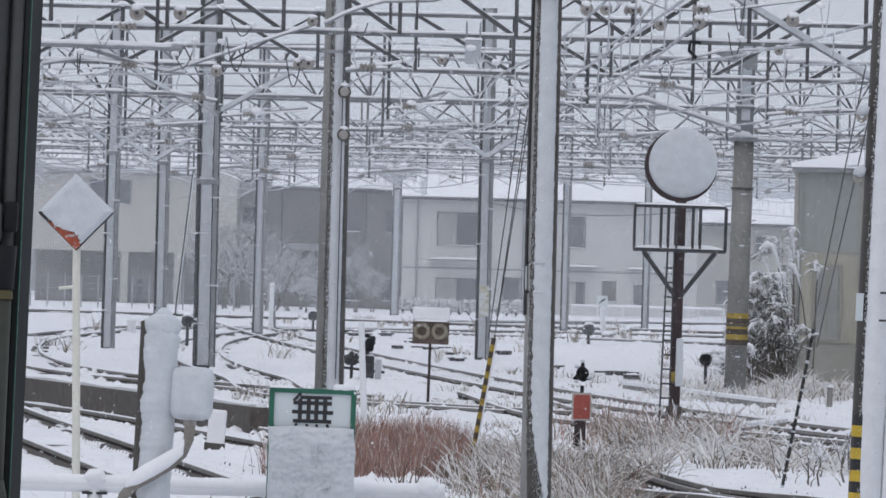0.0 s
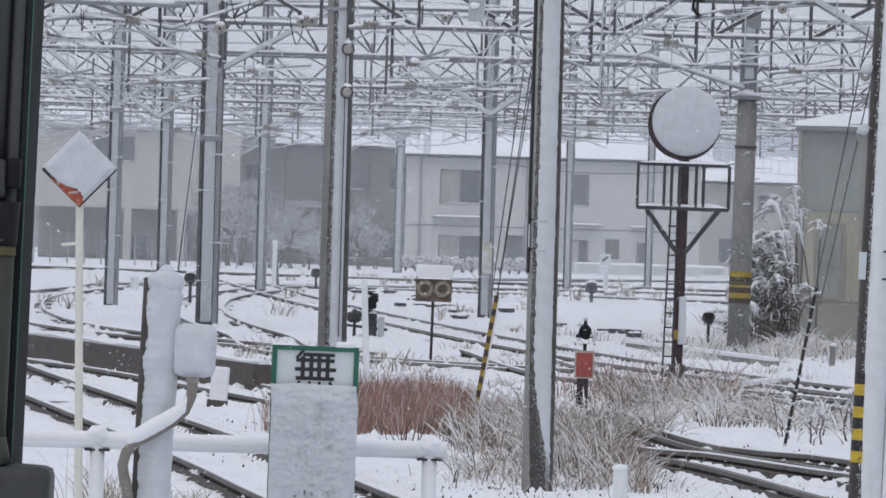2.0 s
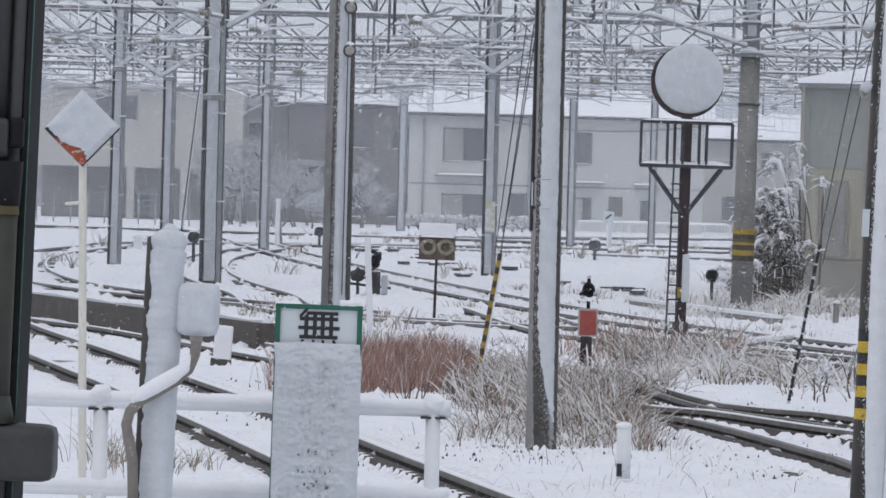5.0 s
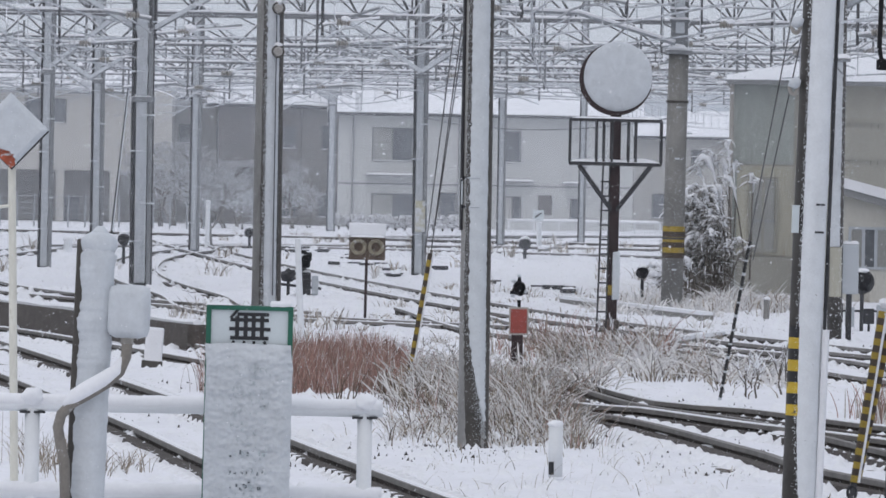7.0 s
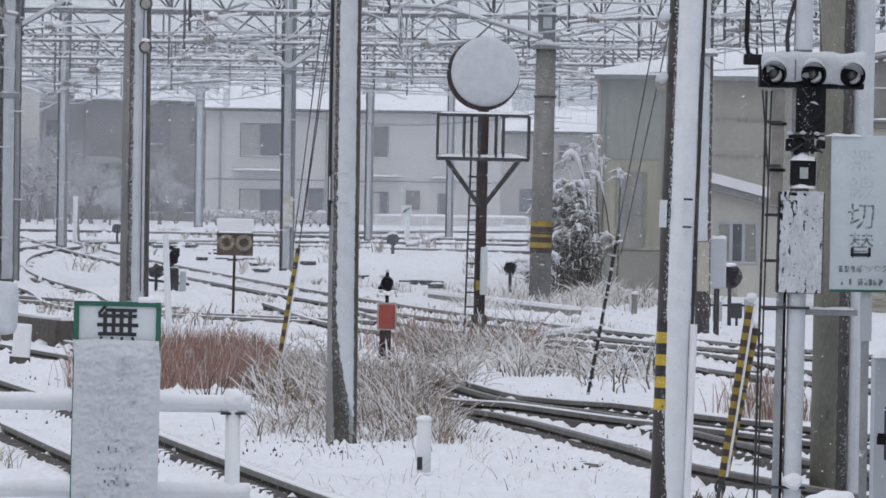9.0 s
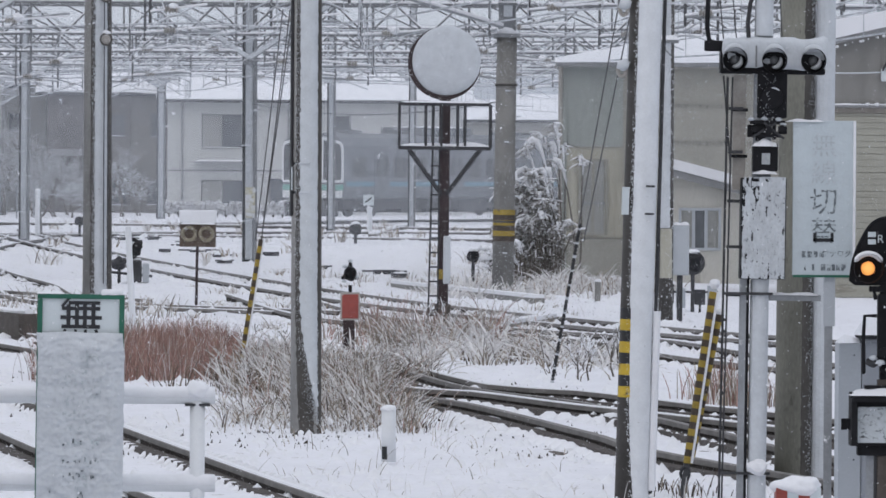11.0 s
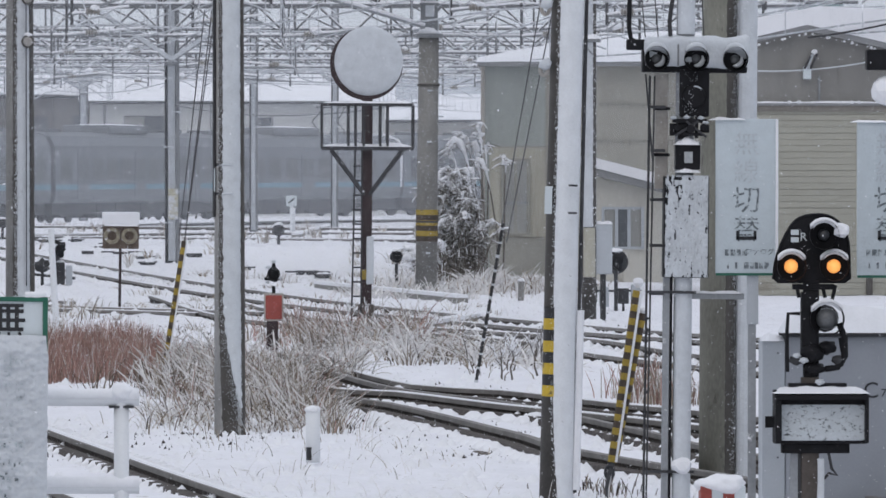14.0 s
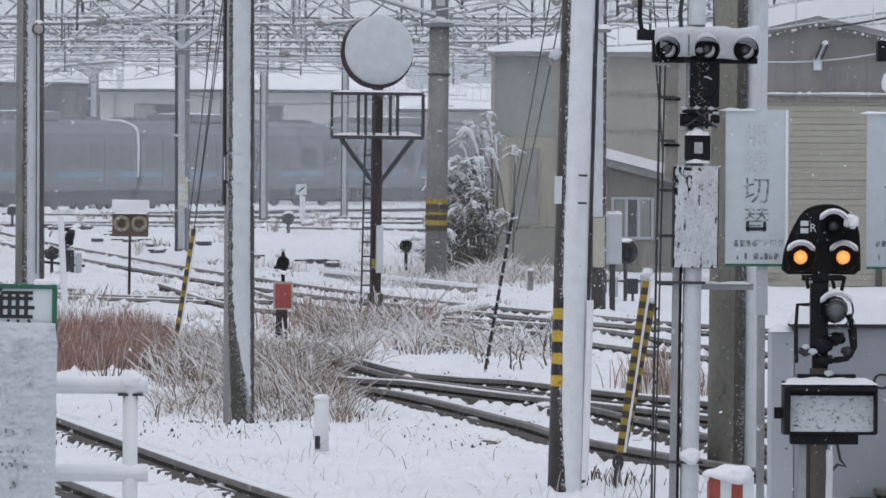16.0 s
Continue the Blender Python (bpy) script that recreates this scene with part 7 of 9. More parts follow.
# black balls put in the dark of two gaps beside the box
for u_, v_ in ((329, 566), (327, 613)):
    part("gap_dark", ball(bm_new(), (cx(u_, v_)[0], -0.085, cx(u_, v_)[2]), 0.017, 2, 1.4), signal_black, sp, "black ball that stands for a dark gap in the snow")

fn = thing("pipe_fence", "white pipe fence with snow on its rails", "fence", pose(0, FY, 0))
fz, fz2 = 1.02, 0.53
xa, xb = -4.5, -0.32
part("top_rail", rod(bm_new(), (xa, 0, fz - 0.018), (xb, 0, fz - 0.018), 0.034, 0.034, 16), white_pipe, fn, smooth=True)
part("lower_rail", rod(bm_new(), (xa, 0, fz2 - 0.018), (xb, 0, fz2 - 0.018), 0.034, 0.034, 16), white_pipe, fn, smooth=True)
for z in (fz, fz2):
    part("rail_snow", tube(bm_new(), [(xa + (xb - xa) * k / 80, -0.006, z + 0.012 + 0.003 * noise.noise((k * 0.6, z, 0))) for k in range(81)], [0.036 + 0.003 * noise.noise((k * 0.9, 3, z)) for k in range(81)], 12), snow, fn, "round ridge of snow on the rail", smooth=True)
for u in (-2.28, -0.42, -3.35, -4.4):
    p_ = part("post", rod(bm_new(), (u, 0.01, -0.05), (u, 0.01, fz - 0.02), 0.042, 0.042, 16), white_pipe, fn, smooth=True)
    part("clamp", box(bm_new(), u - 0.07, u + 0.07, -0.03, 0.04, fz - 0.062, fz - 0.048), steel_dark, p_)
    part("knob_snow", ball(bm_new(), (u, -0.01, fz + 0.03), 0.065, 3, 0.75, 0.25), snow, p_, smooth=True)

nb = thing("notice_board", "green-framed notice board half covered by a slab of snow", "notice board", pose(-1.06 - 0.014, 40, 0, 0, 0.55, 0))
NX = -1.06
nx0, nx1 = -1.3 - NX, -0.82 - NX
nz1 = 1.59
nzs = 1.38
part("board", box(bm_new(), nx0 + 0.004, nx1 - 0.004, -0.012, 0.0, 0.28, nz1 - 0.004), sign_face, nb, "pale blue-white board")
for a, b_, c, d_ in ((nx0, nx1, nz1 - 0.026, nz1), (nx0, nx1, 0.26, 0.286), (nx0, nx0 + 0.028, 0.286, nz1 - 0.026), (nx1 - 0.028, nx1, 0.286, nz1 - 0.026)):
    part("frame", box(bm_new(), a, b_, -0.026, 0.002, c, d_, 0.003), green_paint, nb, "green frame")
for s in (nx0 + 0.08, nx1 - 0.08):
    part("leg", rod(bm_new(), (s, 0.03, -0.05), (s, 0.03, nz1 - 0.1), 0.02), steel, nb)
b = bm_new()
N, M = 170, 48
g = []
for j in range(N + 1):
    z = 0.2 + (nzs - 0.2) * j / N
    row = []
    for i in range(M + 1):
        f = i / M
        x = nx0 + 0.009 - 0.013 * max(0.0, (z - nzs + 0.12) / 0.12) + (nx1 - nx0 - 0.009 + 0.004) * f + (0.004 * noise.noise((z * 14, 2, 0)) if i in (0, M) else 0)
        e = min(1.0, 7 * min(f, 1 - f) + 0.03, 9 * (1 - j / N) * 1.4 + 0.02)
        y = -0.027 - 0.04 * math.sqrt(e) - 0.010 * noise.noise((x * 13, z * 19, 1)) - 0.016 * abs(noise.noise((x * 26, z * 27, 4))) - 0.009 * noise.noise((x * 52, z * 52, 4))
        row.append(b.verts.new((x, y, z + (0.012 * noise.noise((x * 7, 0, 8)) if j == N else 0))))
    g.append(row)
for p, q in zip(g, g[1:]):
    for i in range(M):
        b.faces.new((p[i], p[i + 1], q[i + 1], q[i]))
b.faces.new([r[0] for r in g][::1] + [b.verts.new((nx0, -0.02, nzs)), b.verts.new((nx0, -0.02, 0.2))])
part("snow_slab", b, snow_shaded, nb, "slab of wet snow on the board", smooth=True)
part("top_lump", lumpy(bm_new(), nx1 - 0.13, nx1 - 0.012, -0.03, 0.02, nz1 - 0.006, nz1 + 0.026, 0.008, 4.0, 5, 0.012), snow, nb, smooth=True)
part("top_snow", snow_cap(bm_new(), nx0 - 0.005, nx0 + 0.15, -0.03, 0.02, nz1, 0.022), snow, nb)
part("top_snow", snow_cap(bm_new(), nx1 - 0.13, nx1 + 0.005, -0.03, 0.02, nz1, 0.028), snow, nb)
# the character at the top of the board, in strokes
lx, lz, u_ = -1.06 - NX, 1.47, 0.00312
STROKES = [(-34, 13, 34, 13, 6.5), (-36, -3, 37, -3, 6.5), (-34, -19, 34, -19, 6.5), (-22, 23, 34, 23, 6)]
for x_, z_, x2, z2, w_ in STROKES:
    part("stroke", box(bm_new(), lx + x_ * u_, lx + x2 * u_, -0.0165, -0.0125, lz + (z_ - w_ / 2) * u_, lz + (z_ + w_ / 2) * u_), letter_black, nb)
for x_ in (-22, -7, 7, 22):
    part("stroke", box(bm_new(), lx + (x_ - 3.6) * u_, lx + (x_ + 3.6) * u_, -0.0172, -0.0126, lz - 19 * u_, lz + 20 * u_), letter_black, nb)
part("stroke", bar(bm_new(), (lx - 34 * u_, -0.015, lz + 16 * u_), (lx - 20 * u_, -0.015, lz + 32 * u_), 0.004, 5 * u_), letter_black, nb)
for x_, dx in ((-27, -5), (-9, -1), (8, 1), (26, 5)):
    part("stroke", bar(bm_new(), (lx + x_ * u_, -0.015, lz - 24 * u_), (lx + (x_ + dx) * u_, -0.015, lz - 34 * u_), 0.004, 5 * u_), letter_black, nb)
# lettering that shows faintly through the snow: plain bars
rs = random.Random(3)
for v_, h_ in ((0.845, 0.05), (0.70, 0.06), (0.50, 0.06), (0.35, 0.05), (0.24, 0.06)):
    for k in range(7):
        x_ = -0.09 + 0.03 * k + rs.uniform(-0.006, 0.006)
        z_ = nzs - 0.95 + v_ * 0.95 + rs.uniform(-0.01, 0.01)
        part("bar", box(bm_new(), x_, x_ + rs.uniform(0.006, 0.018), -0.073, -0.064, z_, z_ + h_ * rs.uniform(0.2, 0.7)), letter_frost if v_ < 0.45 else letter_faint, nb)
for k in range(120):
    z_ = rs.uniform(0.42, 1.28)
    x_ = rs.gauss(0.0, 0.06)
    strong = 0.57 < z_ < 0.63 or 0.44 < z_ < 0.50
    part("bar", box(bm_new(), x_, x_ + rs.uniform(0.004, 0.016), -0.079 if strong else -0.074, -0.060, z_, z_ + rs.uniform(0.004, 0.02)), letter_frost if strong else letter_faint, nb)
sw = thing("cable_stub", "short white slanted stub capped with snow near the wall", "marker post", pose(-3.37, 84.92, 0, 0, 4, 0))
part("stub", box(bm_new(), -0.12, 0.09, -0.08, 0.08, 0, 0.46, 0.03), snow, sw)
part("foot", box(bm_new(), -0.14, 0.1, -0.085, 0.085, -0.02, 0.07, 0.01), concrete_dark, sw)

# dark steel edge of a stabled vehicle close by
ve = thing("vehicle_edge", "dark green-black steel edge of a vehicle standing close by", "vehicle", pose(0, 14, 0, 0, 1.1, 0))
vx = -0.93 - 0.058
part("panel", box(bm_new(), vx - 0.6, vx - 0.012, 0, 0.5, -0.05, 4.0, 0.006), near_dark, ve)
part("edge_strip", box(bm_new(), vx - 0.0125, vx - 0.001, -0.004, 0.3, -0.05, 4.0, 0.002), near_dark, ve)
part("trim_line", box(bm_new(), vx - 0.001, vx + 0.0005, -0.004, 0.004, -0.05, 4.0), green_paint, ve)
part("seal", rod(bm_new(), (vx - 0.026, -0.003, -0.05), (vx - 0.026, -0.003, 4.0), 0.012, 0.012, 14), near_grey, ve, smooth=True)
part("seal", rod(bm_new(), (vx - 0.058, -0.002, 2.367), (vx - 0.058, -0.002, 4.0), 0.016, 0.016, 14), near_grey, ve, smooth=True)
part("latch", box(bm_new(), -1.0227, -0.9943, -0.04, -0.016, 2.352, 2.411, 0.008), signal_black, ve)
part("hinge", box(bm_new(), -1.1254, -1.0238, -0.05, -0.016, 2.331, 2.409, 0.012), near_grey, ve)
rl = part("grab_rail", rod(bm_new(), (-1.0246, -0.05, 1.821), (-1.0246, -0.05, 2.258), 0.0262, 0.0262, 20), near_olive, ve, "dull olive grab rail", smooth=True)
part("rail_socket", rod(bm_new(), (-1.0246, -0.05, 2.241), (-1.0246, -0.05, 2.326), 0.0293, 0.0328, 20), signal_black, rl, "black socket at the rail's top", smooth=True)
part("rail_ring", rod(bm_new(), (-1.0246, -0.05, 2.223), (-1.0246, -0.05, 2.24), 0.0288, 0.0275, 20), near_yellow, rl, "dull yellow ring")
part("rail_collar", rod(bm_new(), (-1.0246, -0.05, 1.821), (-1.0246, -0.05, 1.874), 0.0393, 0.0270, 20), near_olive, rl, smooth=True)
for zc in (2.221, 2.144):
    part("clip", rod(bm_new(), (vx - 0.045, -0.03, zc), (vx - 0.02, -0.03, zc), 0.006), signal_black, ve)
part("clip", box(bm_new(), vx - 0.04, vx - 0.02, -0.03, -0.016, 1.892, 1.917, 0.005), signal_black, ve)
part("step", lumpy(bm_new(), -1.2525, -0.907, -0.09, 0.1, 1.712, 1.819, 0.004, 3.0, 5, 0.02), near_grey, ve, smooth=True)


# ---- signals and cabinets close by ----
def letters(text, size, material, parent, x, y, z, name="letter"):
    """Lettering as flat raised mesh, facing -y."""
    c = bpy.data.curves.new("lettering", "FONT")
    c.body, c.size, c.extrude, c.align_x, c.align_y = text, size, 0.001, "CENTER", "CENTER"
    ob = new("lettering", c)
    me = bpy.data.meshes.new_from_object(ob.evaluated_get(bpy.context.evaluated_depsgraph_get()))
    bpy.data.objects.remove(ob)
    bpy.data.curves.remove(c)
    me.materials.clear()
    me.materials.append(material)
    return share(name, me, parent, pose(x, y, z, 90, 0, 0))


NY = 47.0
SX = 3.16


def sx(u):
    return (u - 1213) / 272.7


def szz(v):
    return 1.57 - (v - 500) / 272.7


def lamp_unit(parent, u, v, r_u, lens, name="lamp", y=-0.05, hood=0.14, cap=True):
    x, z, r = sx(u), szz(v), r_u / 272.7
    b = bm_new()
    rod(b, (x, y - hood, z), (x, y, z), r * 1.04, r, 22, False)
    h = part(name, b, signal_black, parent, "black hooded lamp")
    part("lens", ball(bm_new(), (x, y - 0.012, z), r * 0.5, 2, 1.0), lens, h, smooth=True)
    if not cap:
        return h
    b = bm_new()
    tube(b, [(x + r * 1.05 * math.cos(a), y - hood * 0.5, z + r * 1.05 * math.sin(a)) for a in [radians(25 + 13 * q) for q in range(11)]], [0.004] + [0.018] * 9 + [0.004], 8)
    part("hood_snow", b, snow, h, "arch of snow on the hood", smooth=True)
    return h


sg = thing("signal_mast", "snow-plastered mast with a three-lamp head and a ladder", "railway signal", pose(SX - 0.015, NY, 0, 0, 0.55, 0))
part("mast", rod(bm_new(), (0, 0, -0.05), (0, 0, 4.6), 0.06, 0.06, 16), steel, sg, smooth=True)
part("mast_snow", crust(bm_new(), 0.0, szz(497), 0.062, 0.062, -75, 80, 0.012, seed=3, rough=0.12), snow_shaded, sg, "wet snow on the mast", smooth=True)
part("mast_snow", crust(bm_new(), szz(66), 4.6, 0.062, 0.062, -60, 80, 0.012, seed=5, rough=0.12), snow_shaded, sg, smooth=True)
part("channel", box(bm_new(), sx(1178), sx(1189), -0.05, 0.05, -0.05, szz(497), 0.004), steel, sg, "grey steel channel")
# black strip put in for the dark of the gap beside the channel
part("gap", box(bm_new(), sx(1190), sx(1194), -0.045, 0.03, -0.05, szz(497)), signal_black, sg)
for v in (522, 840):
    c = part("clamp", box(bm_new(), sx(1148), sx(1235), -0.085, -0.07, szz(v) - 0.012, szz(v) + 0.006), steel_dark, sg)
part("clamp_snow", ball(bm_new(), (0.0, -0.07, szz(830)), 0.07, 2, 0.8, 0.3), snow, sg)
head = part("lamp_head", box(bm_new(), sx(1136), sx(1322), -0.06, 0.1, szz(134), szz(80), 0.012), signal_black, sg, "black three-lamp head")
part("head_snow", lumpy(bm_new(), sx(1140), sx(1325), -0.1, 0.08, szz(123), szz(70), 0.022, 4.0, 9, 0.03), snow_shaded, head, "thick snow on the head", smooth=True)
# grey strip puts the shade of a crease into the head's snow
part("head_crease", box(bm_new(), sx(1197), sx(1200), -0.108, -0.06, szz(122), szz(84)), steel_shade, head)
for u in (1160, 1230, 1299):
    h_ = lamp_unit(head, u, 110, 21, lens_grey, y=-0.07, hood=0.13, cap=False)
    part("lens_disc", rod(bm_new(), (sx(u), -0.102, szz(110)), (sx(u), -0.1, szz(110)), 0.076, 0.076, 20), signal_black, h_)
    part("lens_snow", tube(bm_new(), [(sx(u) + 0.044 * math.cos(radians(a_)), -0.125, szz(110) + 0.044 * math.sin(radians(a_))) for a_ in range(-110, 50, 20)], [0.004, 0.012, 0.016, 0.018, 0.017, 0.014, 0.01, 0.004], 7), dull_snow, h_, "snow stuck in the hood", smooth=True)
    part("hood_snow", tube(bm_new(), [(sx(u) + 0.082 * math.cos(radians(a_)), -0.125, szz(110) + 0.082 * math.sin(radians(a_))) for a_ in range(30, 160, 15)], [0.004, 0.012, 0.02, 0.026, 0.028, 0.026, 0.02, 0.012, 0.004], 8), snow_shaded, h_, "rounded snow on the hood", smooth=True)
low_lamp = part("lower_lamp", rod(bm_new(), (sx(1228), -0.1, szz(176)), (sx(1228), -0.07, szz(176)), 0.07, 0.075, 20), signal_black, sg, "unlit black lamp")
part("lamp_ridge", tube(bm_new(), [(sx(1228) + 0.06 * math.cos(radians(a_)), -0.105, szz(172) + 0.05 * math.sin(radians(a_))) for a_ in range(40, 110, 14)], [0.002, 0.005, 0.006, 0.005, 0.003], 6), snow_shaded, low_lamp)
tagged(part("clotted_snow", flecks(bm_new(), 190, szz(212), szz(90), 0.108, 0.108, 8, 34, 0.0034, 61), snow_shaded, sg, "specks of snow on the black head"), kind="stuff")
part("upper_channel", box(bm_new(), sx(1161), sx(1184), 0.02, 0.06, szz(340), szz(137), 0.004), conduit_mat, sg, "beige-grey duct behind the ladder")
for v_ in (198, 280):
    part("channel_clip", box(bm_new(), sx(1157), sx(1187), -0.02, 0.018, szz(v_) - 0.01, szz(v_) + 0.01), signal_black, sg)
part("lower_body", box(bm_new(), sx(1202), sx(1255), -0.075, 0.1, szz(212), szz(128), 0.012), signal_black, sg)
# crank mechanism between the lamps
for u0, u1, v0, v1, y_ in ((1190, 1252, 216, 223, -0.07), (1200, 1218, 222, 252, -0.05), (1230, 1236, 212, 250, -0.06), (1186, 1198, 224, 246, -0.03), (1240, 1256, 226, 240, -0.04), (1206, 1244, 240, 246, -0.075)):
    part("fitting", box(bm_new(), sx(u0), sx(u1), y_ - 0.02, y_ + 0.02, szz(v1), szz(v0), 0.005), signal_black, sg)
part("crank", bar(bm_new(), (sx(1194), -0.085, szz(246)), (sx(1236), -0.085, szz(220)), 0.02, 0.016), steel_dark, sg)
part("crank", bar(bm_new(), (sx(1214), -0.095, szz(220)), (sx(1250), -0.095, szz(248)), 0.016, 0.014), steel_dark, sg)
for u, v, r_ in ((1198, 232, 0.02), (1222, 234, 0.028), (1246, 230, 0.022)):
    part("pivot", rod(bm_new(), (sx(u), -0.11, szz(v)), (sx(u), -0.05, szz(v)), r_, r_, 14), signal_black, sg)
for u, v in ((1192, 214), (1215, 213), (1248, 222), (1240, 214)):
    part("fitting_snow", ball(bm_new(), (sx(u), -0.08, szz(v)), 0.022, 2, 0.6, 0.4), snow_shaded, sg, smooth=True)
cam_box = part("square_lamp", box(bm_new(), sx(1196), sx(1240), -0.1, 0.05, szz(306), szz(258), 0.01), signal_black, sg, "square dark lamp with snow hood")
part("square_lens", box(bm_new(), sx(1211), sx(1226), -0.107, -0.1, szz(294), szz(274), 0.003), lens_clear, cam_box)
part("square_snow", snow_cap(bm_new(), sx(1194), sx(1242), -0.13, 0.05, szz(262), 0.045), snow, cam_box)
part("square_shelf", snow_cap(bm_new(), sx(1195), sx(1240), -0.14, 0.02, szz(311), 0.03), snow, cam_box)
eq = part("equipment_box", box(bm_new(), sx(1176), sx(1256), -0.11, 0.07, szz(497), szz(318), 0.008), signal_black, sg, "box plastered with wet snow")
frost_patch = mat("patchy_frost", (0.50, 0.53, 0.555), 0.6, vary=0.18, scale=12, fine=60, bump=0.5, dirt=(0.20, 0.21, 0.225), dirt_amount=0.18, dirt_scale=26, stretch=(1.6, 1, 0.7))
b, g, NZ_, NX_ = bm_new(), [], 150, 64
for j in range(NZ_ + 1):
    g.append([b.verts.new((sx(1178) + (sx(1254) - sx(1178)) * i / NX_, -0.112 - 0.012 * (0.6 + 0.5 * noise.noise((i * 0.2, j * 0.16, 3.0))), szz(496) + (szz(316) - szz(496)) * j / NZ_)) for i in range(NX_ + 1)])
for j in range(NZ_):
    for i in range(NX_):
        u_, w_ = i / NX_, j / NZ_
        bare_ = noise.noise((i * 0.24, j * 0.075, 7.0)) + 0.4 * noise.noise((i * 0.6, j * 0.3, 2.0))
        edge = 0.60 - 0.78 * max(0.0, w_ - 0.55) / 0.45 * max(0.0, 1 - abs(u_ - 0.25) / 0.5) - 0.45 * max(0.0, 1 - min(u_, 1 - u_, w_) / 0.06)
        if bare_ < edge or (w_ > 0.45 and abs(u_ - 0.47) < 0.055) or (0.9 < w_ < 0.95 and 0.2 < u_ < 0.85):
            b.faces.new((g[j][i], g[j][i + 1], g[j + 1][i + 1], g[j + 1][i]))
part("box_frost", b, frost_patch, eq, "patchy wet snow on the box", smooth=True)
ldr = part("ladder", rod(bm_new(), (sx(1146), -0.02, -0.05), (sx(1150), -0.02, szz(140)), 0.008), steel_dark, sg, "thin dark ladder and cables")
part("cable", rod(bm_new(), (sx(1150), -0.06, -0.05), (sx(1158), -0.06, szz(140)), 0.006), wire_dark, ldr)
part("cable", rod(bm_new(), (sx(1157), -0.04, szz(300)), (sx(1142), -0.06, szz(138)), 0.006), wire_dark, ldr)
for v in (195, 272, 359, 440, 525):
    part("rung", box(bm_new(), sx(1152), sx(1178), -0.06, -0.03, szz(v) - 0.012, szz(v) + 0.008), steel_dark, ldr)
for v in (255, 570, 590, 700):
    part("cable_knot", ball(bm_new(), (sx(1149), -0.05, szz(v)), 0.014, 1), wire_dark, ldr)
part("loop_pipe", tube(bm_new(), [(sx(u), -0.03, szz(v)) for u, v in ((1113, -120), (1113, 0), (1112, 55), (1116, 76), (1140, 86))], 0.016, 8), signal_black, sg, "black pipe to the lamp head")
part("hose", tube(bm_new(), [(sx(u), -0.02, szz(v)) for u, v in ((1215, -90), (1200, -30), (1188, 10), (1184, 45), (1186, 70))], 0.014, 8), wire_dark, sg)
part("knuckle", box(bm_new(), sx(1108), sx(1142), -0.06, 0.03, szz(95), szz(76), 0.012), signal_black, sg)
for u0, u1 in ((1118, 1142), (1142, 1165), (1232, 1246)):
    part("stay_wire", rod(bm_new(), (sx(u0), 0.02, szz(-160)), (sx(u1), 0.02, szz(74)), 0.004, seg=5), wire_dark, sg)
part("sign_arm", box(bm_new(), sx(1228), sx(1322), 0.0, 0.03, szz(535), szz(524), 0.004), steel, sg)
part("arm_snow", snow_cap(bm_new(), sx(1232), sx(1318), -0.01, 0.03, szz(525), 0.02), snow, sg)


def switch_sign(u0, u1, v0, v1, y, label):
    t = thing("switch_sign", label, "trackside sign", pose(SX * y / NY, y, 0, 0, 0.0, 0), group="white hanging signs")
    part("board", box(bm_new(), sx(u0), sx(u1), -0.012, 0.004, szz(v1), szz(v0), 0.006), sign_frost, t, "frosted white board")
    part("rim", box(bm_new(), sx(u0) + 0.004, sx(u1) - 0.004, -0.016, 0.008, szz(v1) - 0.012, szz(v1) + 0.004), green_paint, t, "green lower rim")
    part("edge_snow", box(bm_new(), sx(u1) - 0.012, sx(u1) + 0.006, -0.03, 0.004, szz(v1) + 0.01, szz(v0), 0.008), snow, t)
    part("top_snow", snow_cap(bm_new(), sx(u0) - 0.05, sx(u1) - 0.2, -0.03, 0.03, szz(v0) - 0.008, 0.018), snow, t)
    part("back_post", box(bm_new(), sx((u0 + u1) / 2 + 2), sx((u0 + u1) / 2 + 22), 0.01, 0.05, szz(580), szz(v0 + 10)), light_cabinet, t)
    m_ = (u0 + u1) / 2
    part("post", box(bm_new(), sx(m_ + 4), sx(m_ + 18), 0.02, 0.05, -0.05, szz(v1)), steel, t)
    for ch, v, s, mt in (("無", 262, 0.17, letter_faint), ("線", 312, 0.17, letter_faint), ("切", 362, 0.19, letter_frost), ("替", 414, 0.18, letter_frost)):
        letters(ch, s, mt, t, sx(m_), -0.0135, szz(v))
    part("bar", box(bm_new(), sx(m_ - 18), sx(m_ + 18), -0.0165, -0.0125, szz(430), szz(424)), letter_black, t)
    part("bar", box(bm_new(), sx(m_ - 18), sx(m_ - 13), -0.0165, -0.0125, szz(430), szz(414)), letter_black, t)
    part("bar", box(bm_new(), sx(m_ + 13), sx(m_ + 18), -0.0165, -0.0125, szz(430), szz(414)), letter_black, t)
    letters("アナログ", 0.047, letter_frost, t, sx(m_ + 24), -0.0135, szz(452))
    for k, (a, b) in enumerate(((-38, -31), (-28, -20), (-17, -10), (-7, 1))):
        part("bar", box(bm_new(), sx(m_ + a), sx(m_ + b), -0.0165, -0.0125, szz(458), szz(447)), letter_frost, t)
    for k, (a, b) in enumerate(((-34, -31), (-20, -16), (-4, 4), (7, 13), (15, 21), (23, 29), (32, 40))):
        part("bar", box(bm_new(), sx(m_ + a), sx(m_ + b), -0.0165, -0.0125, szz(481), szz(470)), letter_frost, t)
    return t


switch_sign(1270, 1380, 216, 490, 46.95, "frosted white sign with green rim beside the mast")
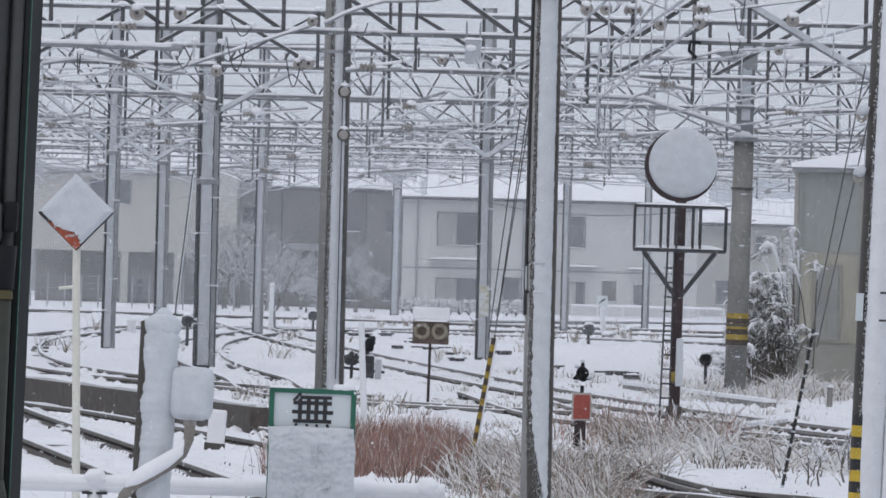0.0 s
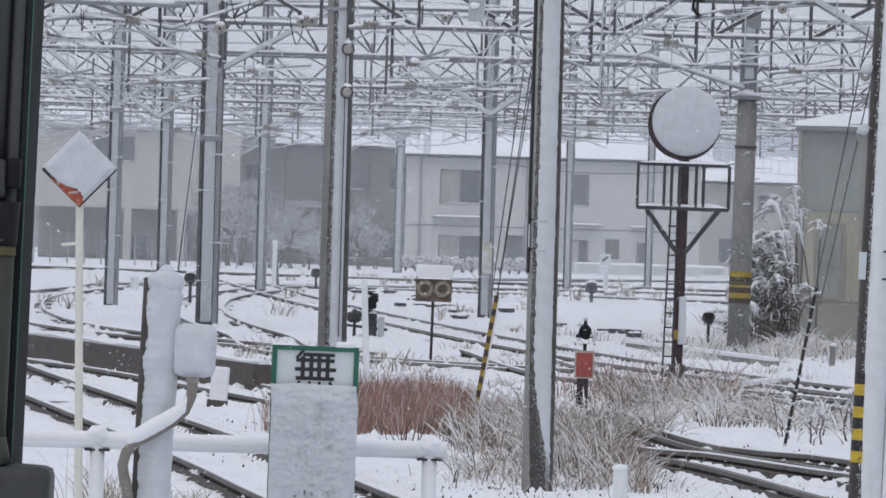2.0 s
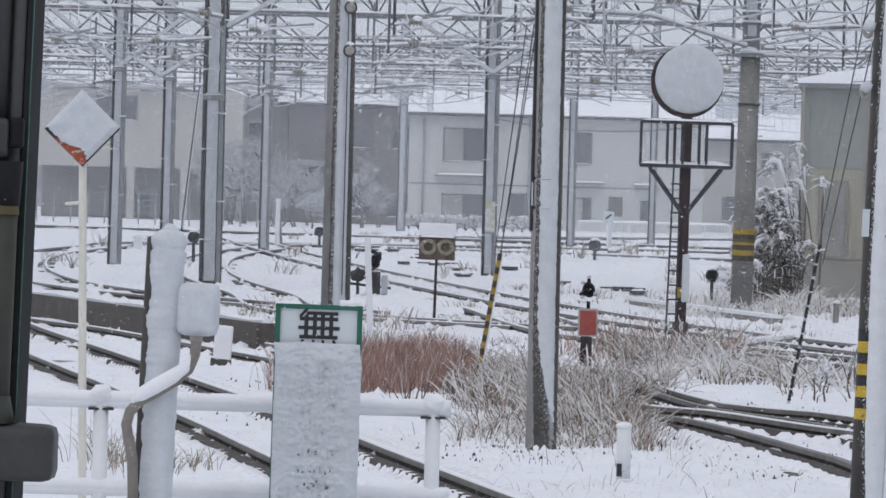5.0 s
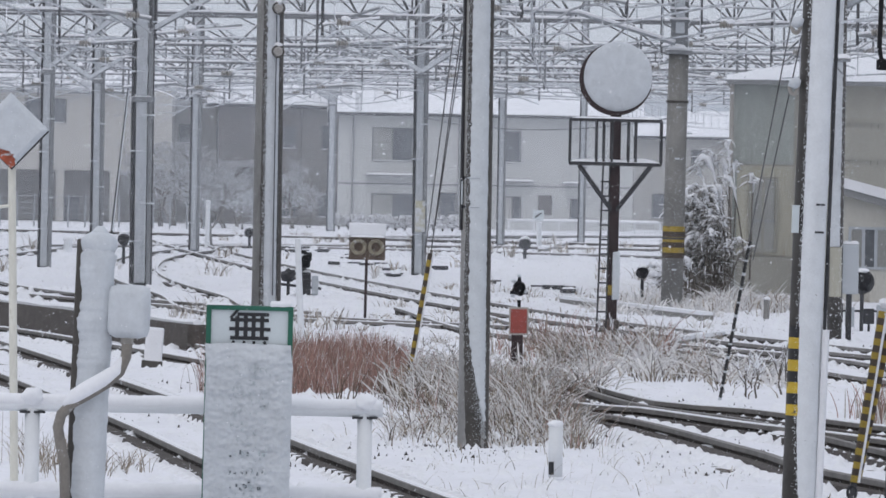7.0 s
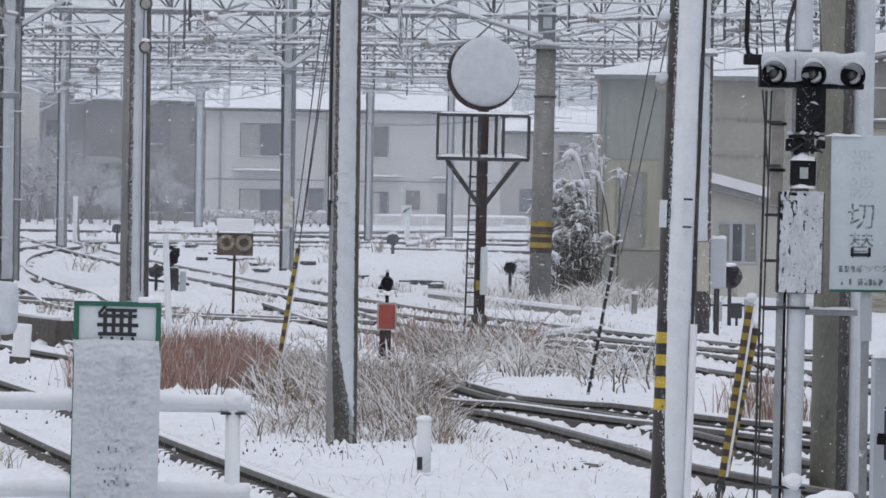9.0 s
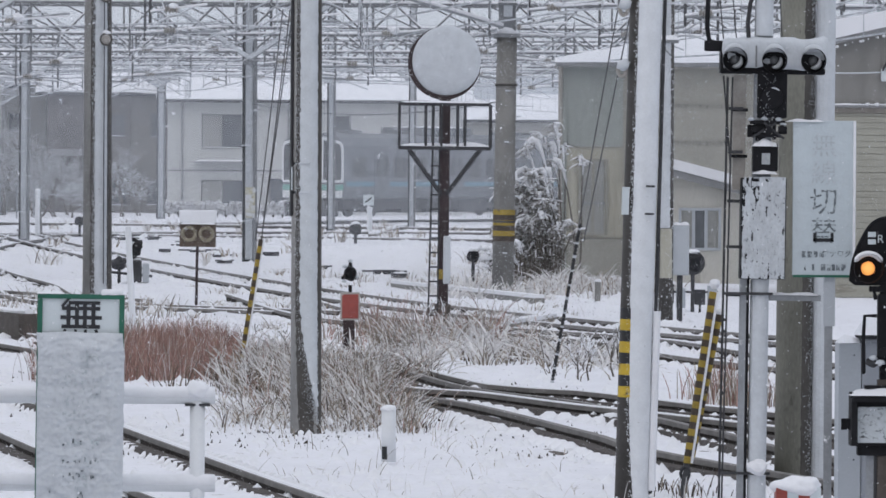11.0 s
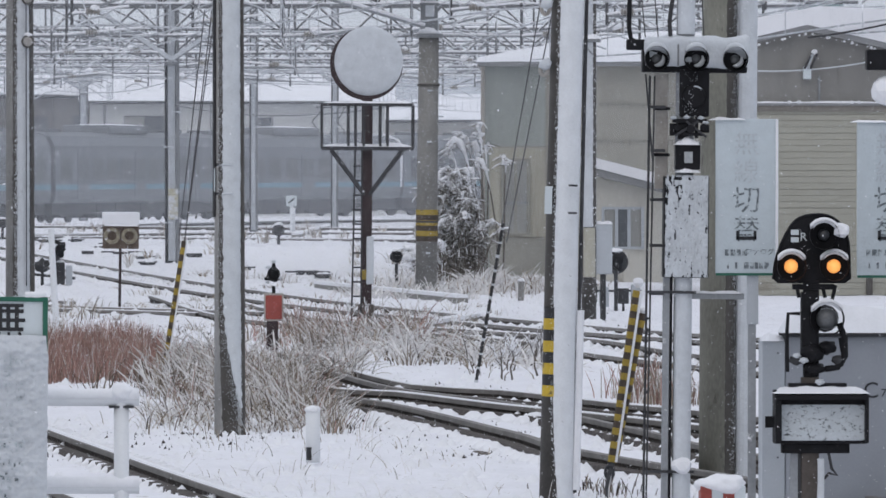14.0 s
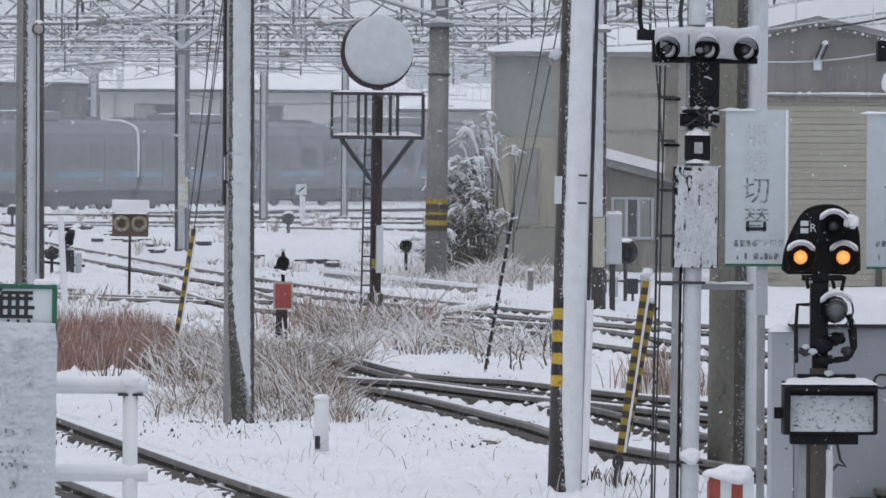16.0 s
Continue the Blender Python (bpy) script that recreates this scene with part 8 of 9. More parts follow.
switch_sign(1521, 1631, 220, 494, 46.9, "frosted white sign with green rim past the lit signal")

sh_ = thing("shunting_signal", "black shunting signal with two lit amber lamps and a lower lamp", "railway signal", pose(SX * 46.5 / NY, 46.5, 0))
out = [(sx(1371), szz(498)), (sx(1376), szz(462)), (sx(1390), szz(425)), (sx(1410), szz(395)), (sx(1436), szz(385)), (sx(1466), szz(386)), (sx(1490), szz(402)), (sx(1503), szz(432)), (sx(1506), szz(498)), (sx(1498), szz(505)), (sx(1380), szz(505))]
out = [(v_.x, v_.y) for v_ in spline(out[:9], 0.03)] + out[9:]
part("plate", prism(bm_new(), out, -0.02, 0.02), signal_black, sh_, "rounded black signal plate")
part("rim", tube(bm_new(), [(x, -0.022, z) for x, z in out[:-2]], 0.009, 6), signal_black, sh_)
lamp_unit(sh_, 1402, 475, 25, amber, y=-0.03, hood=0.1)
lamp_unit(sh_, 1477, 475, 25, amber, y=-0.03, hood=0.1)
lamp_unit(sh_, 1459, 420, 25, lens_dark, y=-0.03, hood=0.1)
part("snow_side", ball(bm_new(), (sx(1490), -0.08, szz(412)), 0.05, 2, 1.0, 0.4), snow, sh_)
letters("R", 0.075, sign_face, sh_, sx(1424), -0.0235, szz(424))
for k in range(2):
    part("bar", box(bm_new(), sx(1402), sx(1416), -0.0235, -0.0215, szz(420 + 13 * k), szz(411 + 13 * k)), sign_face, sh_)
part("neck", box(bm_new(), sx(1424), sx(1452), -0.03, 0.03, szz(670), szz(500), 0.01), signal_black, sh_)
part("yoke", box(bm_new(), sx(1405), sx(1478), -0.04, 0.02, szz(516), szz(506), 0.006), signal_black, sh_)
for u0, v0, u1, v1 in ((1412, 508, 1416, 530), (1480, 508, 1474, 535), (1458, 512, 1462, 530)):
    part("cable", rod(bm_new(), (sx(u0), -0.04, szz(v0)), (sx(u1), -0.04, szz(v1)), 0.012), signal_black, sh_)
part("lower_body", box(bm_new(), sx(1420), sx(1450), -0.05, 0.04, szz(640), szz(520), 0.012), signal_black, sh_)
lamp_unit(sh_, 1464, 567, 29, lens_grey, y=-0.05, hood=0.09)
part("lens_dome", ball(bm_new(), (sx(1464), -0.06, szz(567)), 0.072, 3), lens_grey, sh_, "glossy grey lens", smooth=True)
part("lamp_back", ball(bm_new(), (sx(1464), 0.04, szz(567)), 0.09, 2), signal_black, sh_)
part("handle", tube(bm_new(), [(sx(u), -0.05, szz(v)) for u, v in ((1488, 600), (1493, 630), (1492, 648), (1475, 652))], 0.012, 8), signal_black, sh_)
part("bracket", tube(bm_new(), [(sx(u), -0.04, szz(v)) for u, v in ((1418, 558), (1397, 558), (1395, 590), (1396, 660))], 0.012, 8), signal_black, sh_)
for u, v, r, q_ in ((1440, 628, 0.075, 0.8), (1466, 618, 0.06, 0.7), (1412, 640, 0.05, 0.6), (1486, 640, 0.045, 0.7), (1444, 655, 0.07, 0.5)):
    part("fitting", ball(bm_new(), (sx(u), -0.03, szz(v)), r, 3, q_, 0.35), signal_black if r > 0.055 else steel_dark, sh_, smooth=True)
part("flange", box(bm_new(), sx(1398), sx(1500), -0.06, 0.05, szz(688), szz(680), 0.004), signal_black, sh_)
part("conduit", tube(bm_new(), [(sx(u), -0.05, szz(v)) for u, v in ((1486, 575), (1496, 600), (1497, 632), (1484, 652), (1462, 655))], 0.021, 9), signal_black, sh_, "black conduit loop", smooth=True)
for u, v, r in ((1424, 640, 0.03), (1452, 678, 0.03)):
    part("settled_snow", ball(bm_new(), (sx(u), -0.075, szz(v)), r, 3, 0.6, 0.5), snow_shaded, sh_, smooth=True)
tagged(part("clotted_snow", flecks(bm_new(), 90, szz(690), szz(400), 0.09, 0.09, 4, 34, 0.003, 62), snow_shaded, sh_, "specks of snow on the black signal"), kind="stuff")
part("fitting_snow", ball(bm_new(), (sx(1412), -0.06, szz(632)), 0.028, 2, 0.6, 0.4), snow_shaded, sh_, smooth=True)
part("mast", box(bm_new(), sx(1421), sx(1452), -0.03, 0.05, -0.05, szz(670)), brown_wall, sh_, "rusty brown mast")
part("mast_snow", lumpy(bm_new(), sx(1449), sx(1461), -0.04, 0.04, -0.05, szz(812), 0.012, 8.0, 5, 0.008), snow_shaded, sh_, "snow clinging to the mast", smooth=True)
part("mast_channel", box(bm_new(), sx(1402), sx(1415), -0.02, 0.03, -0.05, szz(690)), steel, sh_)
part("mast_cable", box(bm_new(), sx(1416), sx(1420), -0.03, 0.03, -0.05, szz(690)), wire_dark, sh_)
part("hook", tube(bm_new(), [(sx(u), -0.03, szz(v)) for u, v in ((1468, 800), (1474, 830), (1484, 842), (1470, 838), (1456, 852))], 0.01, 7), wire_dark, sh_)
mb = part("indicator_box", box(bm_new(), sx(1372), sx(1535), -0.1, 0.08, szz(786), szz(692), 0.01), signal_black, sh_, "black indicator box with snowy window")
part("window", box(bm_new(), sx(1384), sx(1530), -0.107, -0.101, szz(780), szz(717), 0.002), speck_snow, mb, "window speckled with snow")
part("visor", box(bm_new(), sx(1374), sx(1535), -0.2, -0.1, szz(708), szz(700), 0.004), signal_black, mb)
for a, b in ((1372, 1383), (1530, 1536)):
    part("cheek", box(bm_new(), sx(a), sx(b), -0.18, -0.1, szz(784), szz(702), 0.006), signal_black, mb)
part("box_snow", snow_cap(bm_new(), sx(1370), sx(1538), -0.2, 0.08, szz(697), 0.05), snow, mb)
part("base", box(bm_new(), sx(1386), sx(1505), -0.06, 0.06, szz(803), szz(786), 0.006), signal_black, mb)
part("latch", box(bm_new(), sx(1357), sx(1372), -0.05, -0.02, szz(758), szz(738), 0.004), signal_black, mb)

cb = thing("equipment_cabinet", "large grey equipment cabinet with snow on top", "cabinet", pose(SX * 48.2 / NY, 48.2, 0))
part("body", box(bm_new(), sx(1400), sx(1700), 0, 0.35, -0.05, szz(610), 0.01), grey_cabinet, cb)
part("side_panel", box(bm_new(), sx(1358), sx(1399), 0, 0.35, -0.05, szz(618), 0.008), light_cabinet, cb, "lighter side panel with bolts")
part("roof", box(bm_new(), sx(1396), sx(1710), -0.05, 0.4, szz(610), szz(603), 0.006), steel_dark, cb)
part("roof_snow", snow_cap(bm_new(), sx(1390), sx(1712), -0.06, 0.4, szz(603), 0.19, nx=20), snow, cb)
part("panel_snow", snow_cap(bm_new(), sx(1356), sx(1402), -0.02, 0.35, szz(618), 0.05), snow, cb)
for v in (640, 730, 830):
    part("bolt", rod(bm_new(), (sx(1386), -0.01, szz(v)), (sx(1386), 0.001, szz(v)), 0.006, seg=8), steel_dark, cb)
letters("C", 0.15, letter_black, cb, sx(1556), -0.004, szz(709))
letters("7", 0.075, letter_black, cb, sx(1579), -0.004, szz(713))

dr_ = thing("barrier_drum", "red and white barrier drum capped with snow", "barrier", pose(3.27, 45, 0.03))
for k in range(4):
    a = -0.14 + 0.07 * k
    part("stripe", box(bm_new(), a, a + 0.07, -0.1, 0.1, -0.02, 0.29, 0.006), (red_paint, sign_face)[k % 2], dr_)
part("drum_snow", ball(bm_new(), (0.0, 0, 0.295), 0.16, 3, 0.4, 0.3), snow, dr_, smooth=True)
el = thing("edge_signal", "dark lamp and snowy cap on a slim post past the signs", "railway signal", pose(SX * 46.2 / NY, 46.2, 0))
part("post", rod(bm_new(), (sx(1580), 0, -0.05), (sx(1580), 0, 3.4), 0.04), steel, el)
part("lamp", box(bm_new(), sx(1532), sx(1600), -0.08, 0.05, szz(132), szz(96), 0.01), signal_black, el)
part("cover", ball(bm_new(), (sx(1566), -0.03, szz(168)), 0.095, 2, 1.0, 0.15), snow, el)
gs = thing("ground_signal", "round dark signal seen from behind by the shed", "trackside signal", pose(6.49, 112, 0), group="ground signals")
part("post", rod(bm_new(), (0, 0, -0.05), (0, 0, 0.6), 0.03), steel_dark, gs)
hd_ = part("head", rod(bm_new(), (0, -0.05, 0.76), (0, 0.08, 0.76), 0.19, 0.16, 18), steel_dark, gs)
part("cover", ball(bm_new(), (0.01, -0.05, 0.77), 0.15, 2, 1.0, 0.4), signal_black, hd_)
part("head_snow", ball(bm_new(), (0, 0, 0.93), 0.12, 2, 0.35, 0.3), snow, hd_)
pg_ = thing("relay_rack", "row of dark relay boxes on legs under snow by the shed", "relay box", pose(6.5, 112.6, 0))
for k, (x_, w_, z_a, z_b) in enumerate(((-0.36, 0.09, 0.12, 0.42), (-0.16, 0.07, 0.05, 0.36), (0.14, 0.08, 0.1, 0.34), (0.33, 0.07, 0.06, 0.4))):
    bx_ = part("box", box(bm_new(), x_ - w_, x_ + w_, -0.1, 0.1, z_a, z_b, 0.012), (steel_dark, light_cabinet)[k % 2], pg_)
    part("box_snow", snow_cap(bm_new(), x_ - w_, x_ + w_, -0.1, 0.1, z_b, 0.05), snow, bx_)
    part("leg", rod(bm_new(), (x_, 0, -0.05), (x_, 0, z_a), 0.02), steel_dark, bx_)
part("rail", rod(bm_new(), (-0.45, -0.06, 0.3), (0.42, -0.06, 0.3), 0.016), steel_dark, pg_)


# ---- dry grass ----
def grass(label, mats, n, pick, hmin, hmax, width, seed, bend=0.6, clump=26, stray=1.2, laden=0.0):
    """Arching blades, one mesh for each of the materials."""
    rs = random.Random(seed)
    sets, sv, sf = [([], []) for _ in mats], [], []
    for k in range(n):
        if k % clump == 0:
            cx_, cy_ = pick(rs)
            spread = rs.uniform(0.03, 0.13)
            tall = rs.uniform(0.65, 1.2)
        ox, oy = rs.gauss(0, spread * 1.3), rs.gauss(0, spread * 3)
        x, y = cx_ + ox, cy_ + oy
        z = ground_height(np.array([x]), np.array([y]))[0] - 0.02
        i = rs.choices(range(len(mats)), [w for _, w in mats])[0]
        v, f = sets[i]
        h = tall * rs.uniform(hmin, hmax) * (0.6 + 0.8 * (0.5 + value_noise(np.array([x * 1.1]), np.array([y * 0.5]), 4)[0]))
        a = math.atan2(oy * 0.5, ox) + rs.gauss(0, stray)
        lean = bend * h * rs.uniform(0.15, 1.0)
        dx, dy = math.cos(a) * lean, math.sin(a) * lean
        droop = rs.uniform(0, 0.5) * bend
        w = width * rs.uniform(0.6, 1.4)
        o = len(v)
        for q in (0, 0.22, 0.44, 0.66, 0.85):
            c = (x + dx * q ** 1.7, y + dy * q ** 1.7, z + h * (q - droop * q ** 2.6))
            ww = w * (1 - q * 0.5)
            v += [(c[0] - ww, c[1], c[2]), (c[0] + ww, c[1], c[2])]
        v.append((x + dx, y + dy, z + h * (1 - droop)))
        f += [(o + q, o + q + 1, o + q + 3, o + q + 2) for q in (0, 2, 4, 6)] + [(o + 8, o + 9, o + 10)]
        if laden and rs.random() < laden:
            o = len(sv)
            th = rs.uniform(0.003, 0.010)
            for e_, q in enumerate((0.3, 0.5, 0.7, 0.9, 1.0)):
                c = (x + dx * q ** 1.7, y + dy * q ** 1.7 - 0.004, z + h * (q - droop * q ** 2.6))
                k_ = th * (0.15, 1.0, 1.2, 0.9, 0.1)[e_]
                sv += [(c[0] - 0.4 * k_, c[1], c[2]), (c[0] + 0.3 * k_, c[1], c[2] + k_ * 1.2)]
            sf += [(o + q, o + q + 1, o + q + 3, o + q + 2) for q in (0, 2, 4, 6)]
    for (m_, _), (v, f) in zip([*mats, (grass_snow, 0)], [*sets, (sv, sf)]):
        if f:
            ob = raw("dry_grass", v, f, m_)
            tagged(ob, label, "grass", kind="stuff")


def patch(x0, x1, y0, y1):
    return lambda rs: (rs.uniform(x0, x1), rs.uniform(y0, y1))


def strip(p, q, w, d):
    def pick(rs):
        f = rs.random()
        return p[0] + (q[0] - p[0]) * f + rs.gauss(0, w), p[1] + (q[1] - p[1]) * f + rs.gauss(0, d)
    return pick


grass("thick red-brown dead grass behind the fence", [(grass_red, 0.80), (grass_dry, 0.12), (grass_snow, 0.08)], 11000, patch(-2.4, -0.5, 76, 87), 0.24, 0.48, 0.0024, 1, 0.45, 18)
# short dark blades put in the dark gaps low among the stems
grass("short dark stems low in the red-brown grass", [(grass_dark, 0.35), (grass_red, 0.65)], 3600, patch(-2.4, -0.45, 76, 88), 0.12, 0.30, 0.005, 41, 0.7)
grass("short dark stems low in the pale grass", [(grass_dark, 0.7), (grass_dry, 0.3)], 1500, strip((-0.75, 77), (1.0, 71.5), 0.22, 2.4), 0.10, 0.34, 0.005, 42, 0.8)
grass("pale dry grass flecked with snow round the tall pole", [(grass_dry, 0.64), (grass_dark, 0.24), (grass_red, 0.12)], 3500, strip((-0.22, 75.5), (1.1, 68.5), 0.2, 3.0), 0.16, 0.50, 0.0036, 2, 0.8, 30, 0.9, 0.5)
grass("pale dry grass flecked with snow behind the tall pole", [(grass_dry, 0.6), (grass_dark, 0.25), (grass_red, 0.15)], 1500, strip((-0.3, 84), (1.6, 79), 0.3, 3.0), 0.16, 0.45, 0.004, 8, 1.2, 26, 0.7, 0.42)
grass("snow-laden bowed grass round the mast's foot", [(grass_dry, 0.65), (grass_dark, 0.35)], 1000, strip((1.4, 92), (3.8, 83), 0.3, 3), 0.16, 0.42, 0.006, 3, 1.6, 22, 0.5, 0.7)
grass("brown upright stalks at the mast's foot", [(grass_dry, 0.62), (grass_red, 0.2), (grass_dark, 0.18)], 900, strip((1.3, 90), (2.7, 92), 0.32, 2.0), 0.3, 0.62, 0.0045, 43, 0.7, 20, 1.0, 0.35)
grass("reddish dry stalks behind the red marker", [(grass_red, 0.6), (grass_dry, 0.3), (grass_snow, 0.1)], 900, strip((1.1, 93), (2.7, 95), 0.25, 2), 0.2, 0.5, 0.0035, 4, 0.5)
grass("sparse stalks poking through the snow", [(grass_dry, 0.45), (grass_snow, 0.55)], 260, patch(-0.3, 2.4, 47, 64), 0.05, 0.26, 0.0026, 5, 1.1, 4)
grass("sparse stalks poking through the snow by the wall", [(grass_dry, 0.5), (grass_snow, 0.5)], 700, patch(-4.2, -1.6, 92, 118), 0.1, 0.34, 0.006, 6, 0.8)
grass("dry tuft beside the near track", [(grass_dry, 0.8), (grass_snow, 0.2)], 420, strip((-3.2, 57), (-2.5, 55), 0.12, 1.2), 0.2, 0.42, 0.003, 7, 0.8)
grass("brown tuft between the near tracks", [(grass_red, 0.4), (grass_dry, 0.4), (grass_snow, 0.2)], 500, strip((4.3, 71), (4.7, 70), 0.1, 0.8), 0.2, 0.42, 0.005, 9, 0.4)
grass("snowy grass at the foot of the shed", [(grass_snow, 0.7), (grass_dry, 0.3)], 1500, strip((3.6, 128), (6.4, 132), 0.5, 3), 0.15, 0.4, 0.01, 10, 1.1)
grass("snowy weeds between the far tracks", [(grass_snow, 0.6), (grass_dry, 0.4)], 1400, patch(-12, 6, 150, 300), 0.12, 0.45, 0.014, 11, 0.9)
grass("snowy weeds between the middle tracks", [(grass_snow, 0.55), (grass_dry, 0.45)], 1800, patch(-1.5, 4.6, 96, 150), 0.05, 0.2, 0.007, 12, 1.0)

grass("thick snow-coated stems bowed over round the tall pole", [(grass_snow, 1)], 300, strip((-0.15, 74), (1.15, 67.5), 0.22, 3.0), 0.15, 0.38, 0.0075, 31, 1.7, 12, 0.5)
grass("snow-matted low grass at the edge of the track bed", [(grass_snow, 0.54), (grass_dry, 0.30), (grass_dark, 0.16)], 1700, strip((-0.45, 66.5), (1.25, 65.2), 0.15, 1.3), 0.08, 0.33, 0.0055, 44, 1.2, 10, 0.7)
grass("thick snow-coated stems bowed over behind the tall pole", [(grass_snow, 1)], 360, strip((-0.2, 85), (1.7, 80), 0.3, 3.0), 0.2, 0.5, 0.010, 32, 1.8, 14, 0.5)
grass("thick snow-coated stems bowed over round the mast's foot", [(grass_snow, 1)], 520, strip((1.4, 92), (3.8, 83), 0.3, 3), 0.22, 0.55, 0.011, 33, 2.0, 18, 0.4)
grass("snow-coated stems in the red-brown grass", [(grass_snow, 1)], 120, patch(-2.4, -0.45, 75, 88), 0.3, 0.5, 0.006, 34, 0.9, 5)
grass("dark weeds at the foot of the near pole", [(grass_dark, 0.8), (grass_dry, 0.2)], 90, strip((2.72, 51.6), (2.9, 51.3), 0.04, 0.2), 0.06, 0.15, 0.005, 45, 0.4, 12)
grass("thin stalks by the guy anchor", [(grass_snow, 0.55), (grass_dry, 0.45)], 46, patch(2.7, 3.5, 46.5, 50), 0.08, 0.24, 0.0024, 46, 0.7, 3)
grass("snowy tussocks beside the far shrub", [(grass_snow, 1)], 700, strip((3.4, 125), (5.4, 128), 0.4, 3), 0.2, 0.5, 0.014, 35, 1.6)

for k, (x_, y_, h_) in enumerate(((3.42, 77.5, 0.85), (3.75, 78.5, 0.95), (3.62, 80.0, 0.7), (2.05, 96.0, 0.8))):
    bare_tree("thin bare sapling with snow on its twigs", x_, y_, h_, 160 + k, 0.3, -0.05, 2, 0.0, 0.8, 0, "sapling", "sapling", 0.12, 2)
# lumps of snow and stones
rs = random.Random(77)
v, f = [], []
for k in range(5200):
    y = 46 + 160 * rs.random() ** 1.5
    x = rs.uniform(-0.06, 0.058) * y
    r = rs.uniform(0.02, 0.07)
    z = ground_height(np.array([x]), np.array([y]))[0]
    o = len(v)
    ring = [(x + r * 1.15 * math.cos(a), y + r * 1.15 * math.sin(a), z - 0.01) for a in (0, 1.05, 2.1, 3.14, 4.19, 5.24)]
    v += ring + [(x + rs.uniform(-0.3, 0.3) * r, y, z + r * rs.uniform(0.4, 1.2))]
    f += [(o + q, o + (q + 1) % 6, o + 6) for q in range(6)]
for k in range(4200):
    y = rs.uniform(85, 255)
    x = rs.uniform(-0.062, 0.058) * y
    r = rs.uniform(0.04, 0.13)
    z = ground_height(np.array([x]), np.array([y]))[0]
    o = len(v)
    v += [(x + r * rs.uniform(0.9, 1.7) * math.cos(a), y + r * 1.3 * math.sin(a), z - 0.012) for a in (0, 1.05, 2.1, 3.14, 4.19, 5.24)] + [(x + rs.uniform(-0.4, 0.4) * r, y, z + r * rs.uniform(0.3, 0.8))]
    f += [(o + q, o + (q + 1) % 6, o + 6) for q in range(6)]
tagged(raw("snow_lumps", v, f, snow, smooth=True), "small lumps of snow on the ground", "snow", kind="stuff")


# dark bits of ballast, weed and stubble showing through the snow
v, f = [], []
rs = random.Random(78)
while len(f) < 7000 * 4:
    y = 57 + 220 * rs.random() ** 1.4
    x = rs.uniform(-0.062, 0.06) * y
    if value_noise(np.array([x * 0.8]), np.array([y * 0.18]), 21)[0] < rs.uniform(-0.1, 0.5):
        continue
    r = rs.uniform(0.003, 0.011) * (1 + (y < 110) * rs.random() * 0.8)
    z = ground_height(np.array([x]), np.array([y]))[0]
    o = len(v)
    v += [(x - r * rs.uniform(0.6, 2), y, z - 0.02), (x + r * rs.uniform(0.6, 2), y, z - 0.02), (x, y + r * 3, z - 0.02), (x + rs.uniform(-1, 1) * r, y, z + r * rs.uniform(0.6, 2.4))]
    f += [(o, o + 1, o + 3), (o + 1, o + 2, o + 3), (o + 2, o, o + 3), (o, o + 2, o + 1)]
tagged(raw("stubble", v, f, ballast), "dark stubble and stones showing through the snow", "stubble", kind="stuff")


# ---- falling snow ----
def flakes(n, seed, x, y, z, size):
    rs = np.random.RandomState(seed)
    c = np.stack([rs.uniform(*x, n), rs.uniform(*y, n), rs.uniform(*z, n)], 1)
    d = rs.normal(size=(n, 4, 3))
    d /= np.linalg.norm(d, axis=2, keepdims=True)
    s = size * rs.uniform(0.5, 1.4, (n, 1, 1))
    v = (c[:, None] + d * s).reshape(-1, 3)
    b = np.arange(n)[:, None] * 4
    f = np.concatenate([b + np.array(t) for t in ((0, 1, 2), (0, 2, 3), (0, 3, 1), (1, 3, 2))], 0)
    ob = raw("falling_snow", v.tolist(), f.tolist(), snow)
    return tagged(ob, "loose flakes of falling snow in the air", "snow", kind="stuff")


fall = [flakes(60000, 1, (-5.5, 6.5), (14, 52), (0, 19.5), 0.0036), flakes(42000, 2, (-10, 11), (52, 110), (0, 21), 0.0062), flakes(22000, 3, (-22, 22), (110, 330), (0, 25), 0.015)]

# snowy haze that thickens with distance, put in as thin scattering sheets
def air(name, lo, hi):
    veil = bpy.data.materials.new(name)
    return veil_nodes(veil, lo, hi)


